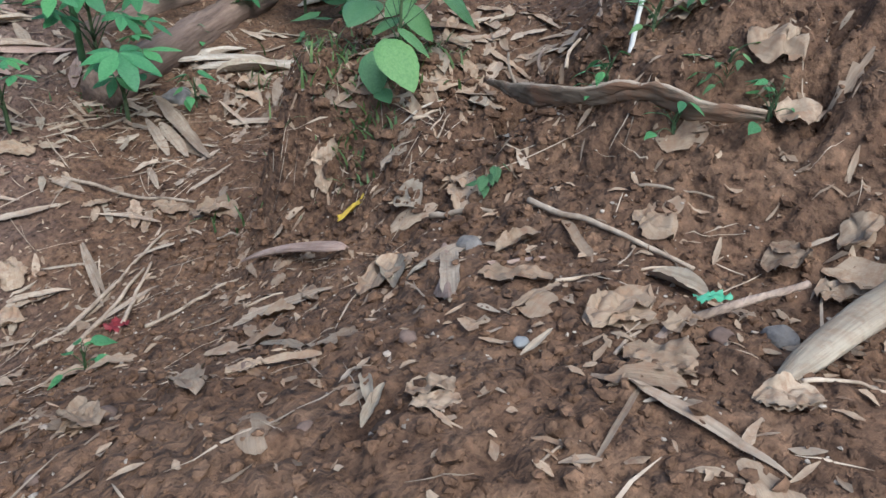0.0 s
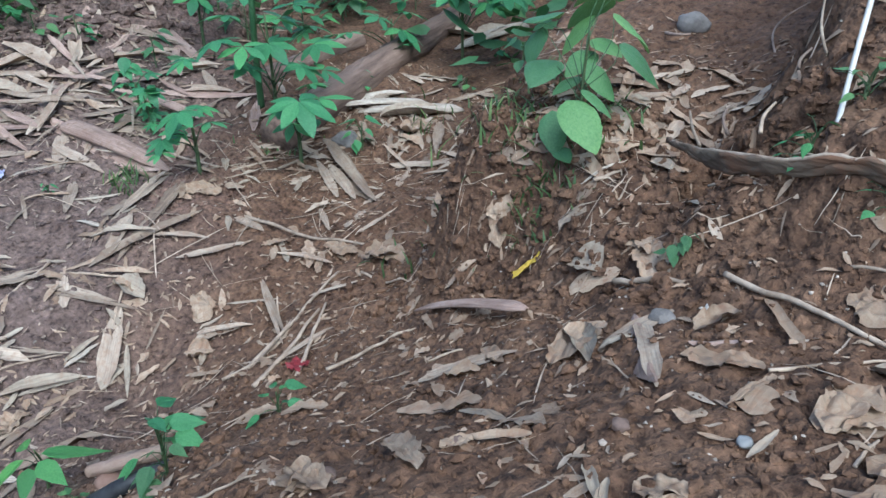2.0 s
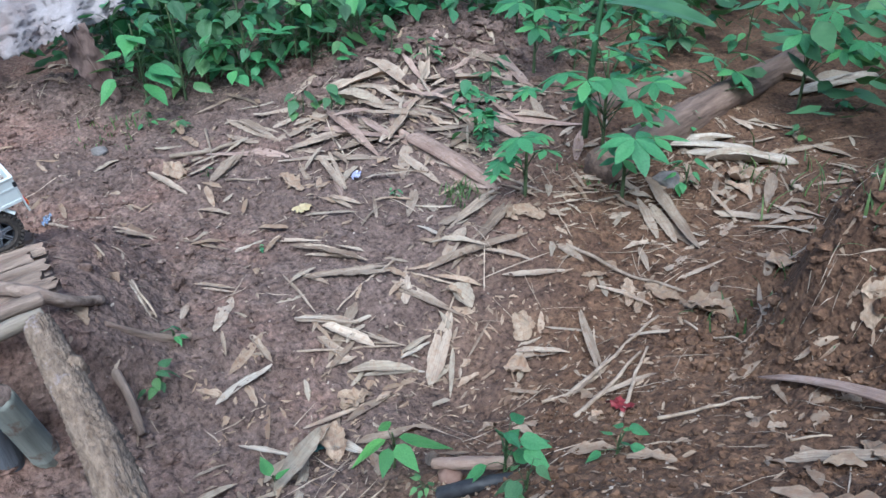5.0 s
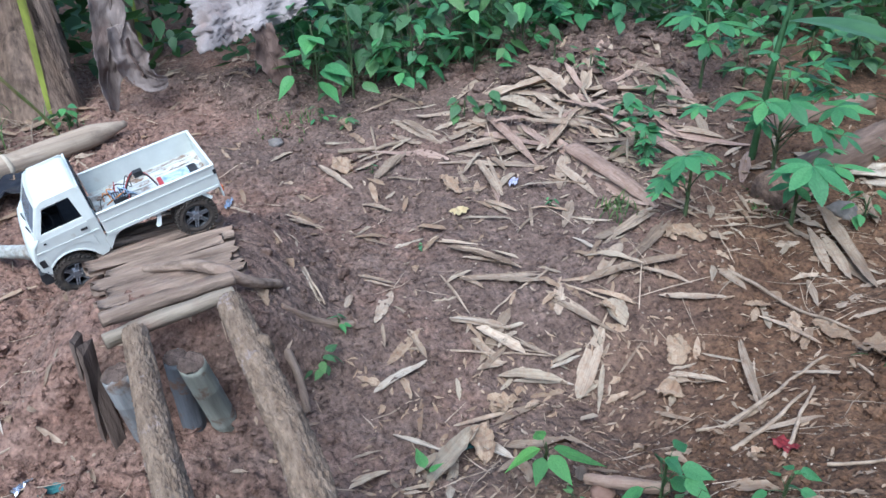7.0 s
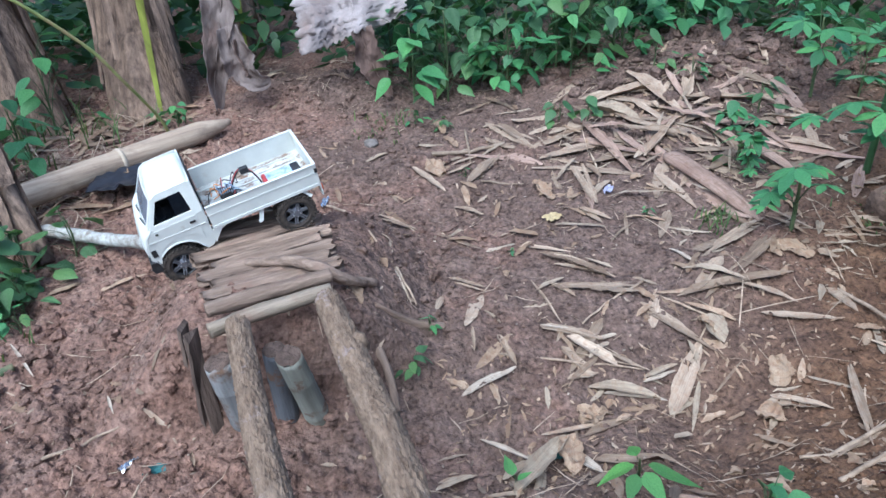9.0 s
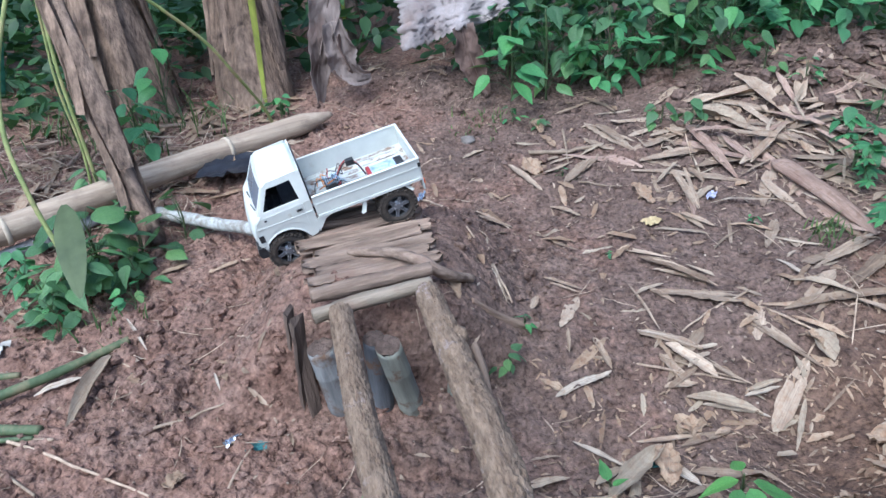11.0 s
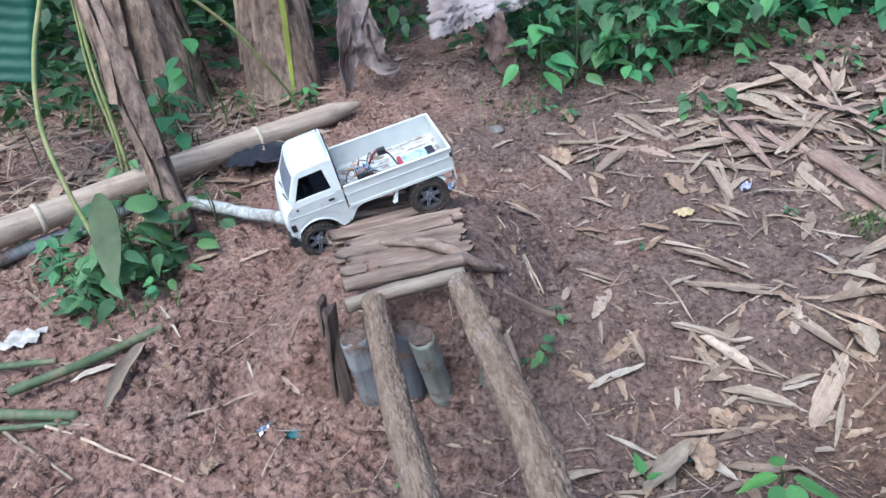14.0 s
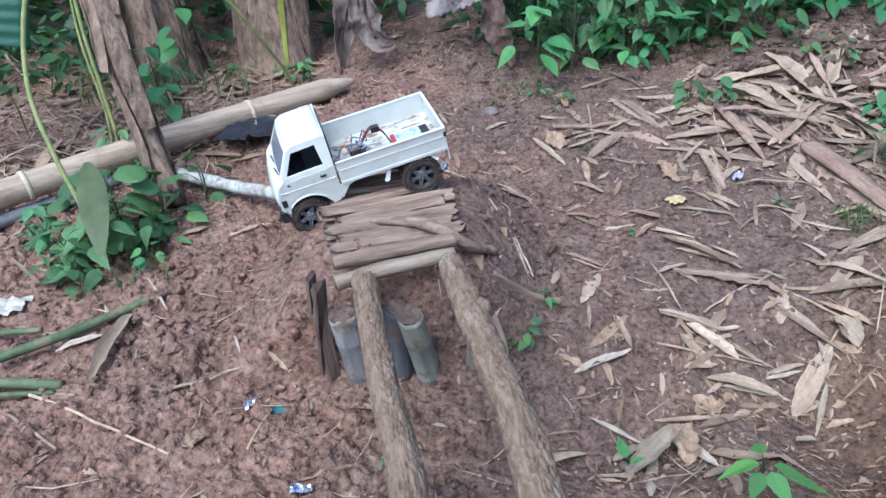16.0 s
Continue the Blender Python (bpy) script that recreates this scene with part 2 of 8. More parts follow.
def broken(x, y, seed=0, gap=0.16):
    """Angular lumps of broken soil: the height of each lump's tilted face, and the crevices between."""
    ix, iy = np.floor(x), np.floor(y)
    f1, f2 = np.full(np.shape(x), 9.0), np.full(np.shape(x), 9.0)
    face = np.zeros(np.shape(x))
    for dx in (-1, 0, 1):
        for dy in (-1, 0, 1):
            jx, jy = ix + dx, iy + dy
            qx, qy = x - jx - lattice(jx, jy, seed), y - jy - lattice(jx, jy, seed + 7)
            d = np.hypot(qx, qy)
            nearer = d < f1
            f2 = np.where(nearer, f1, np.minimum(f2, d))
            tilt = (lattice(jx, jy, seed + 13) - 0.5) + 0.8 * qx * (lattice(jx, jy, seed + 17) - 0.5) + 0.8 * qy * (lattice(jx, jy, seed + 19) - 0.5)
            face = np.where(nearer, tilt, face)
            f1 = np.where(nearer, d, f1)
    return face, np.exp(-((f2 - f1) / gap) ** 2)


def relief(x, y):
    """Lumps, crumbs and dents on top of the smooth form."""
    wx = x + 0.03 * (value_noise(x * 18, y * 18, 3) - 0.5)
    wy = y + 0.03 * (value_noise(x * 18, y * 18, 4) - 0.5)
    loose = 0.25 + 0.75 * np.maximum(1 - step(-0.02, 0.22, x + 0.25 * (y - 1.3)), bumpy(x, y, 1.25, 2.75, 0.5, 0.35))
    loose = np.maximum(loose, 0.55 * bumpy(x, y, 0.05, 1.55, 0.2, 0.25))
    loose = loose * (0.42 + 0.58 * step(0.42, 0.66, value_noise(wx * 5.2, wy * 5.2, 44)))
    near = 1 - step(5.0, 9.0, np.hypot(x, y))
    r = 0.030 * (value_noise(wx * 6, wy * 6, 1) - 0.5) + 0.016 * (value_noise(wx * 15, wy * 15, 2) - 0.5)
    r = r + loose * (0.012 * clods(wx * 9, wy * 9, 5) + 0.006 * clods(wx * 29, wy * 29, 6) - 0.008)
    for size, lift, deep, gap, seed in ((9.0, 0.012, 0.009, 0.09, 31), (24.0, 0.0065, 0.006, 0.15, 32), (52.0, 0.0050, 0.0035, 0.2, 33)):
        face, crevice = broken(wx * size, wy * size, seed, gap)
        r = r + loose * (lift * face - deep * crevice)
    worn = 1 - 0.75 * step(0.38, 0.60, x) * (1 - step(0.92, 1.12, y))
    packed = worn * (1 - loose) * (0.35 + 0.65 * step(0.40, 0.60, value_noise(x * 3.1, y * 3.1, 41)))
    face, crevice = broken(wx * 11 + 0.3 * value_noise(x * 30, y * 30, 42), wy * 11, 34, 0.055)
    r = r + packed * (0.007 * face - 0.009 * crevice)
    for size, lift, deep, gap, seed in ((25.0, 0.0075, 0.004, 0.16, 35), (57.0, 0.0045, 0.002, 0.22, 36)):
        face, crevice = broken(wx * size, wy * size, seed, gap)
        r = r + (1 - loose) * worn * (0.25 + 0.75 * value_noise(x * 4.3, y * 4.3, 43)) * (lift * face - deep * crevice)
    r = r + loose * (0.012 * np.abs(value_noise(wx * 38, wy * 38, 14) - 0.5) + 0.010 * (value_noise(wx * 64, wy * 64, 15) - 0.5))
    r = r + loose * (0.007 * clods(wx * 47, wy * 47, 16) + 0.006 * clods(wx * 78, wy * 78, 17))
    r = r + 0.007 * clods(wx * 55, wy * 55, 8) + 0.004 * (value_noise(wx * 90, wy * 90, 9) - 0.5)
    # rain-worn grooves down the face of the cut bank
    face = step(1.04, 1.14, x) * (1 - step(1.75, 2.0, x)) * (1 - step(0.8, 1.1, y)) * (1 - 0.75 * step(1.25, 1.4, x) * step(0.45, 0.6, y))
    r = r + face * (0.022 * (value_noise(wx * 13, wy * 13, 22) - 0.5) + 0.016 * (clods(wx * 17, wy * 17, 24) - 0.3) + 0.010 * (clods(wx * 41, wy * 41, 27) - 0.3))
    hollow = step(1.17, 1.24, x) * (1 - step(1.5, 1.7, x)) * (1 - step(0.44, 0.52, y)) * step(0.52, 0.72, value_noise(wx * 15, wy * 19, 29))
    r = r - 0.045 * hollow
    split, crevice = broken(wx * 16, wy * 16, 28, 0.14)
    r = r + face * (0.010 * split - 0.008 * crevice)
    slope = step(0.40, 0.62, x) * (1 - step(0.85, 1.05, y))
    r = r + slope * (0.006 * (clods(wx * 26, wy * 26, 25) - 0.3) + 0.005 * (clods(wx * 60, wy * 60, 26) - 0.3) + 0.004 * (value_noise(wx * 110, wy * 110, 27) - 0.5))
    ramp_bed = step(-0.30, -0.25, x) * (1 - step(0.0, 0.05, x)) * step(1.28, 1.32, y) * (1 - step(1.58, 1.64, y))
    r = r * (1 - 0.75 * ramp_bed) - 0.010 * ramp_bed
    return r * near


def ground_at(x, y):
    return float(height(x, y) + relief(np.asarray(float(x)), np.asarray(float(y))))


def graded(lo, hi, fine, far):
    inner = np.arange(lo, hi + fine / 2, fine)
    outer, s, p = [], fine, 0.0
    while p < far:
        s *= 1.13
        p += s
        outer.append(p)
    outer = np.array(outer)
    return np.concatenate([(lo - outer)[::-1], inner, inner[-1] + outer])


def build_ground():
    xs, ys = graded(-1.30, 1.70, 0.005, 90.0), graded(-0.1, 2.95, 0.005, 90.0)
    gx, gy = np.meshgrid(xs, ys)
    gz = height(gx, gy) + relief(gx, gy)
    nx, ny = len(xs), len(ys)
    verts = np.stack([gx, gy, gz], -1).reshape(-1, 3)
    i = np.arange(nx * ny).reshape(ny, nx)
    quads = np.stack([i[:-1, :-1], i[:-1, 1:], i[1:, 1:], i[1:, :-1]], -1).reshape(-1, 4)
    me = bpy.data.meshes.new("ground")
    me.vertices.add(len(verts))
    me.vertices.foreach_set("co", verts.ravel())
    me.loops.add(quads.size)
    me.loops.foreach_set("vertex_index", quads.ravel())
    me.polygons.add(len(quads))
    me.polygons.foreach_set("loop_start", np.arange(0, quads.size, 4))
    me.polygons.foreach_set("use_smooth", np.ones(len(quads), bool))
    me.update(calc_edges=True)
    me.materials.append(SOIL)
    return tagged(new("ground", me), "reddish brown bare garden soil, cloddy and rutted", "ground", kind="structure")


build_ground()


# ---- building tools ----
def mesh_of(name, verts, faces, material, smooth=True, uv=None):
    me = bpy.data.meshes.new(name)
    me.from_pydata([tuple(v) for v in verts], [], faces)
    if smooth:
        me.polygons.foreach_set("use_smooth", np.ones(len(me.polygons), bool))
    me.materials.append(material)
    if uv is not None:
        idx = np.zeros(len(me.loops), np.int32)
        me.loops.foreach_get("vertex_index", idx)
        me.uv_layers.new(name="UVMap").data.foreach_set("uv", np.asarray(uv, np.float32)[idx].ravel())
    me.update()
    return me


def linked(name, me, parent=None, label="", m=None):
    ob = new(name, me)
    if parent is not None:
        ob.parent = parent
    if m is not None:
        ob.matrix_basis = m
    return tagged(ob, label)


def part(name, geo, material, parent, label="", smooth=False, bevel=0.0, m=None):
    """One mesh object under a thing, from (verts, faces)."""
    ob = linked(name, mesh_of(name, geo[0], geo[1], material, smooth), parent, label, m)
    if bevel:
        b = ob.modifiers.new("edges", "BEVEL")
        b.width, b.segments, b.limit_method, b.angle_limit = bevel, 2, "ANGLE", radians(35)
    return ob


def thing(name, m, label, category, group="", kind=""):
    ob = new(name)
    ob.empty_display_size = 0.05
    ob.matrix_basis = m
    return tagged(ob, label, category, group, kind)


def solo(name, geo, material, m, label, category, group="", smooth=True, uv=None):
    """A thing that is one mesh."""
    return tagged(linked(name, mesh_of(name, geo[0], geo[1], material, smooth, uv), None, "", m), label, category, group)


def join(*geos):
    verts, faces = [], []
    for v, f in geos:
        k = len(verts)
        verts.extend(v)
        faces.extend([tuple(i + k for i in q) for q in f])
    return verts, faces


def moved(geo, m):
    return [tuple(m @ Vector(v)) for v in geo[0]], geo[1]


def box(cx, cy, cz, sx, sy, sz):
    v = [(cx + i * sx / 2, cy + j * sy / 2, cz + k * sz / 2) for i in (-1, 1) for j in (-1, 1) for k in (-1, 1)]
    return v, [(0, 1, 3, 2), (4, 6, 7, 5), (0, 4, 5, 1), (2, 3, 7, 6), (0, 2, 6, 4), (1, 5, 7, 3)]


def plate(outer, holes, y0, y1):
    """A plate cut out of the x-z plane, from y0 to y1 thick, with holes."""
    bm = bmesh.new()
    edges = []
    for loop in [outer] + list(holes):
        vs = [bm.verts.new((x, y0, z)) for x, z in loop]
        edges += [bm.edges.new((vs[i], vs[(i + 1) % len(vs)])) for i in range(len(vs))]
    bmesh.ops.triangle_fill(bm, use_beauty=True, use_dissolve=False, edges=edges, normal=(0, 1, 0))
    bmesh.ops.dissolve_limit(bm, angle_limit=0.01, verts=bm.verts[:], edges=bm.edges[:])
    ext = bmesh.ops.extrude_face_region(bm, geom=bm.faces[:])
    for v in ext["geom"]:
        if isinstance(v, bmesh.types.BMVert):
            v.co.y = y1
    bmesh.ops.recalc_face_normals(bm, faces=bm.faces[:])
    bm.verts.index_update()
    geo = [tuple(v.co) for v in bm.verts], [tuple(v.index for v in f.verts) for f in bm.faces]
    bm.free()
    return geo


def swept(points, radii, seg=12, rough=0.0, ridges=0.0, seed=0, steps=None, flat=1.0, bark=0.0):
    """A round bar along a line of points; rough and ridges give it knots and bark."""
    pts = [Vector(p) for p in points]
    if steps:
        cum = [0.0]
        for a, b in zip(pts, pts[1:]):
            cum.append(cum[-1] + (b - a).length)
        out, rad = [], []
        for i in range(steps + 1):
            s = cum[-1] * i / steps
            k = min(max(j for j in range(len(cum)) if cum[j] <= s + 1e-9), len(pts) - 2)
            w = (s - cum[k]) / max(cum[k + 1] - cum[k], 1e-9)
            p0, p1, p2, p3 = pts[max(k - 1, 0)], pts[k], pts[k + 1], pts[min(k + 2, len(pts) - 1)]
            out.append(0.5 * ((2 * p1) + (p2 - p0) * w + (2 * p0 - 5 * p1 + 4 * p2 - p3) * w * w + (3 * p1 - p0 - 3 * p2 + p3) * w ** 3))
            rad.append(radii[k] * (1 - w) + radii[k + 1] * w)
        pts, radii = out, rad
    verts, faces, run = [], [], 0.0
    up = Vector((0.13, 0.21, 0.97))
    for i, p in enumerate(pts):
        d = (pts[min(i + 1, len(pts) - 1)] - pts[max(i - 1, 0)]).normalized()
        if abs(d.dot(up)) > 0.9:
            up = Vector((0.9, 0.3, 0.1))
        x = d.cross(up).normalized()
        y = x.cross(d)
        run += (p - pts[i - 1]).length if i else 0.0
        for k in range(seg):
            a = 2 * math.pi * k / seg
            r = radii[i]
            q = Vector((math.cos(a) * 1.5 + seed * 3.1, math.sin(a) * 1.5, run / max(radii[0], 1e-4) * 0.35))
            if rough:
                r *= 1 + rough * noise.noise(q)
            if ridges:
                q2 = Vector((math.cos(a) * 6 + seed, math.sin(a) * 6, run / max(radii[0], 1e-4) * 0.7))
                r *= 1 + ridges * (abs(noise.noise(q2)) * 2 - 0.5)
            if bark:
                q3 = Vector((math.cos(a) * 5 + seed, math.sin(a) * 5, run / max(radii[0], 1e-4) * 1.3))
                r *= 1 + bark * (0.5 - abs(noise.noise(q3)) * 2.4) + 0.4 * bark * noise.noise(q3 * 2.3)
            verts.append(p + x * math.cos(a) * r + y * math.sin(a) * r * flat)
    n = len(pts)
    for i in range(n - 1):
        for k in range(seg):
            k2 = (k + 1) % seg
            faces.append((i * seg + k, i * seg + k2, (i + 1) * seg + k2, (i + 1) * seg + k))
    for end, ring in ((0, range(seg - 1, -1, -1)), (n - 1, range(seg))):
        faces.append(tuple(end * seg + k for k in ring))
    return [tuple(v) for v in verts], faces


def lathe(profile, seg=32):
    """A body turned about the y axis from (radius, y) pairs."""
    verts, faces = [], []
    for k in range(seg):
        a = 2 * math.pi * k / seg
        for r, y in profile:
            verts.append((r * math.cos(a), y, r * math.sin(a)))
    n = len(profile)
    for k in range(seg):
        k2 = (k + 1) % seg
        for i in range(n - 1):
            faces.append((k * n + i, k2 * n + i, k2 * n + i + 1, k * n + i + 1))
    return verts, faces


def blade(length, width, rng, shape="lance", bend=0.0, fold=0.15, curl=0.0, twist=0.0, cols=4, rows=10, ragged=0.0, thick=0.0):
    """A leaf along +x from its stalk at the origin, lying in the x-y plane."""
    verts, faces = [], []
    for i in range(rows + 1):
        t = i / rows
        if shape == "lance":
            w = math.sin(math.pi * min(t * 0.97 + 0.015, 1.0)) ** 0.6 * (1 - 0.35 * t)
        elif shape == "strip":
            w = min(1.0, (t + 0.03) * 6, (1.02 - t) * 4)
        elif shape == "broad":
            w = (math.sin(math.pi * t ** 0.78) ** 0.72) if 0 < t < 1 else 0.0
        elif shape == "ovate":
            w = (math.sin(math.pi * t ** 0.60) ** 1.05) if 0 < t < 1 else 0.0
        else:
            w = math.sin(math.pi * t) ** 0.45 if 0 < t < 1 else 0.0
        w = max(w, 0.02)
        side = rng.uniform(-ragged, ragged)
        for j in range(cols + 1):
            u = 2 * j / cols - 1
            edge = 1 + (rng.uniform(-ragged, ragged) if abs(u) == 1 else 0)
            x = t * length
            y = u * w * width / 2 * edge + side * width * 0.2
            z = abs(u) * w * width * fold + curl * width * (u * u) * w + bend * length * (t - t * t) * 2
            z += ragged * width * 0.35 * noise.noise(Vector((t * 4, u * 2, rng.random() * 0.2 + length * 90)))
            a = twist * (t - 0.5)
            verts.append((x, y * math.cos(a) - z * math.sin(a), y * math.sin(a) + z * math.cos(a)))
    n = cols + 1
    for i in range(rows):
        for j in range(cols):
            faces.append((i * n + j, i * n + j + 1, (i + 1) * n + j + 1, (i + 1) * n + j))
    return verts, faces


def on_ground(x0, y0, x1, y1, lift=0.004):
    """A frame whose x axis runs from the first place to the second along the ground."""
    a = Vector((x0, y0, ground_at(x0, y0)))
    b = Vector((x1, y1, ground_at(x1, y1)))
    mid = ground_at((x0 + x1) / 2, (y0 + y1) / 2)
    up = max(0.0, mid - (a.z + b.z) / 2) + lift
    a.z += up
    b.z += up
    x = (b - a).normalized()
    y = Vector((0, 0, 1)).cross(x).normalized()
    z = x.cross(y)
    m = Matrix((x, y, z)).transposed().to_4x4()
    m.translation = a
    return m, (b - a).length


# ---- the model truck on the plank ramp ----
GLASS = nodes_of("tinted_windscreen")[0]
gb = GLASS.node_tree.nodes["Principled BSDF"]
gb.inputs["Base Color"].default_value = (0.16, 0.18, 0.22, 1)
gb.inputs["Roughness"].default_value = 0.12
RED = surface("red_plastic", (0.45, 0.02, 0.03), (0.60, 0.04, 0.05), 60, 0.35)
LAMP_RED = surface("red_lens", (0.55, 0.05, 0.03), (0.70, 0.09, 0.05), 60, 0.25)
STEEL = surface("bright_metal", (0.45, 0.46, 0.48), (0.65, 0.66, 0.68), 80, 0.35, metallic=0.9)
GUNMETAL = surface("grey_spokes", (0.13, 0.135, 0.155), (0.26, 0.27, 0.30), 60, 0.35, metallic=0.5)
WIRE_RED = surface("red_wire", (0.26, 0.03, 0.035), (0.36, 0.06, 0.06), 50, 0.4)
WIRE_ORANGE = surface("orange_wire", (0.60, 0.20, 0.03), (0.70, 0.26, 0.05), 50, 0.4)
BLUE_FOIL = surface("blue_heat_shrink", (0.18, 0.28, 0.42), (0.50, 0.58, 0.66), 90, 0.25)
BED_DIRT = surface("muddy_white_bed", (0.42, 0.43, 0.40), (0.58, 0.61, 0.60), 40, 0.6, stain=(0.17, 0.11, 0.075), stain_scale=22, stain_range=(0.52, 0.62))


def wheel(parent, x, y, z, side):
    """A tyre with lugs on a six-spoke rim; side is the way its outer face looks along y."""
    seg = 30
    w, r = 0.038, 0.0415
    hub = part("wheel", lathe([(0.0, -0.008), (0.013, -0.008), (0.013, 0.012), (0.006, 0.016), (0.0, 0.016)], 16), GUNMETAL, parent,
               m=pose(x, y, z, 0, 0, 0 if side > 0 else 180))
    prof = [(0.024, -w / 2 + 0.003), (0.030, -w / 2), (0.036, -w / 2 + 0.001), (0.0395, -w / 2 + 0.005), (0.0402, 0.0), (0.0395, w / 2 - 0.005),
            (0.036, w / 2 - 0.001), (0.030, w / 2), (0.025, w / 2 - 0.003), (0.024, w / 2 - 0.006)]
    geo = [lathe(prof, seg)]
    for k in range(seg):
        for row in (-1, 1):
            a = 2 * math.pi * (k + (0.5 if row > 0 else 0)) / seg
            lug = box(0, 0, 0, 0.0042, 0.0165, 0.0058)
            m = Matrix.Rotation(-a, 4, "Y") @ Matrix.Translation((0.0405, row * 0.0088, 0)) @ Matrix.Rotation(row * 0.5, 4, "X")
            geo.append(moved(lug, m))
            edge = box(0, 0, 0, 0.007, 0.0025, 0.0046)
            geo.append(moved(edge, Matrix.Rotation(-a, 4, "Y") @ Matrix.Translation((0.0375, row * (w / 2 - 0.0015), 0)) @ Matrix.Rotation(row * 0.35, 4, "Z")))
    part("tyre", join(*geo), RUBBER, hub, "dusty black tyre with chunky lugs")
    rim = part("rim", lathe([(0.0262, -0.012), (0.0262, w / 2 - 0.004), (0.0245, w / 2 - 0.002), (0.0225, w / 2 - 0.005), (0.0215, -0.006), (0.0, -0.010)], 36), DARK, hub)
    spokes = []
    for k in range(6):
        for off in (-0.0022, 0.0022):
            s = box(0.0165, 0, off, 0.016, 0.004, 0.0024)
            spokes.append(moved(s, Matrix.Rotation(2 * math.pi * k / 6 + 0.2, 4, "Y") @ Matrix.Translation((0, 0.011, 0)) @ Matrix.Rotation(0.22, 4, "Z")))
    part("spokes", join(*spokes), GUNMETAL if side else STEEL, hub, "grey twin spokes")
    nuts = [moved(lathe([(0, 0.014), (0.0016, 0.014), (0.0016, 0.017), (0, 0.0175)], 6), Matrix.Rotation(a, 4, "Y") @ Matrix.Translation((0.008, 0, 0))) for a in (0.3, 1.56, 2.8, 4.07, 5.3)]
    part("wheel_nuts", join(*nuts), STEEL, hub)
    return rim


def arch(cx, cz, r, a0, a1, n=9):
    return [(cx + r * math.cos(radians(a0 + (a1 - a0) * i / n)), cz + r * math.sin(radians(a0 + (a1 - a0) * i / n))) for i in range(n + 1)]


def build_truck(m):
    truck = thing("toy_truck", m, "white toy flatbed truck with open bed, standing on the plank ramp", "toy truck", kind="")
    ax, hw = 0.114, 0.080
    for x, z in ((0.120, 0.047), (-0.123, 0.055)):
        for s in (1, -1):
            wheel(truck, x, s * 0.064, z, s)
    # cab sides: door, window hole and wheel arch
    outer = [(0.046, 0.148), (0.046, 0.072), (0.052, 0.064), (0.066, 0.062)] + arch(0.114, 0.050, 0.050, 158, 42, 8) + [(0.157, 0.062), (0.166, 0.066), (0.171, 0.105), (0.163, 0.132), (0.150, 0.146)]
    side_low = outer
    upper = [(0.046, 0.148), (0.150, 0.146), (0.123, 0.203), (0.112, 0.210), (0.052, 0.213), (0.046, 0.209)]
    hole = [(0.063, 0.156), (0.138, 0.154), (0.116, 0.197), (0.068, 0.199)]
    for s in (1, -1):
        y0, y1 = s * hw, s * (hw - 0.003)
        part("cab_side", plate(side_low, [], y0, y1), WHITE_BODY, truck, "lower cab side with wheel arch", bevel=0.0007)
        v, f = plate(upper, [hole], y0, y1)
        v = [(x, y - s * 0.20 * max(z - 0.147, 0), z) for x, y, z in v]
        part("window_frame", (v, f), WHITE_BODY, truck, bevel=0.0006)
        door = part("door", plate([(0.060, 0.146), (0.060, 0.086), (0.075, 0.105), (0.100, 0.112), (0.125, 0.108), (0.148, 0.095), (0.152, 0.143)], [], s * (hw + 0.0012), s * hw), WHITE_BODY, truck, bevel=0.0006)
        part("door_handle", box(0.070, s * (hw + 0.0022), 0.134, 0.012, 0.003, 0.004), DARK, door, "black door handle", bevel=0.0005)
        part("door_catch", box(0.140, s * (hw + 0.0018), 0.136, 0.005, 0.002, 0.003), DARK, door)
        part("swage_line", box(0.105, s * (hw + 0.0012), 0.121, 0.112, 0.0016, 0.002), WHITE_BODY, truck)
        part("arch_lip", swept([(x, s * (hw + 0.0005), z) for x, z in arch(0.114, 0.050, 0.050, 158, 42, 10)], [0.0018] * 11, 6), WHITE_BODY, truck)
        part("inner_arch", plate(arch(0.114, 0.052, 0.048, 170, 10, 8) + [(0.16, 0.12), (0.05, 0.12)], [], s * (hw - 0.020), s * (hw - 0.022)), DARK, truck)
    # roof, crowned and rounded
    verts, faces, nx, ny = [], [], 9, 9
    for i in range(nx):
        for j in range(ny):
            u, v = i / (nx - 1), 2 * j / (ny - 1) - 1
            x = 0.046 + 0.078 * u
            z = 0.2125 + 0.007 * (1 - v * v) * (1 - 0.3 * u) - 0.009 * max(0, u - 0.82) / 0.18 - 0.004 * max(0, 0.12 - u) / 0.12 - 0.003 * abs(v) ** 6
            verts.append((x, v * 0.0675, z))
    top = len(verts)
    verts += [(x, y, z - 0.0025) for x, y, z in verts]
    for i in range(nx - 1):
        for j in range(ny - 1):
            q = (i * ny + j, (i + 1) * ny + j, (i + 1) * ny + j + 1, i * ny + j + 1)
            faces += [q, tuple(k + top for k in reversed(q))]
    rim = [j for j in range(ny)] + [i * ny + ny - 1 for i in range(1, nx)] + [(nx - 1) * ny + j for j in range(ny - 2, -1, -1)] + [i * ny for i in range(nx - 2, 0, -1)]
    for a, b in zip(rim, rim[1:] + rim[:1]):
        faces.append((a, b, b + top, a + top))
    part("roof", (verts, faces), WHITE_BODY, truck, smooth=True)
    # front: nose, windscreen in its frame, lamps, bumper and wipers
    rows = [(0.1505, 0.147), (0.163, 0.133), (0.170, 0.107), (0.168, 0.080), (0.160, 0.064)]
    verts, faces = [], []
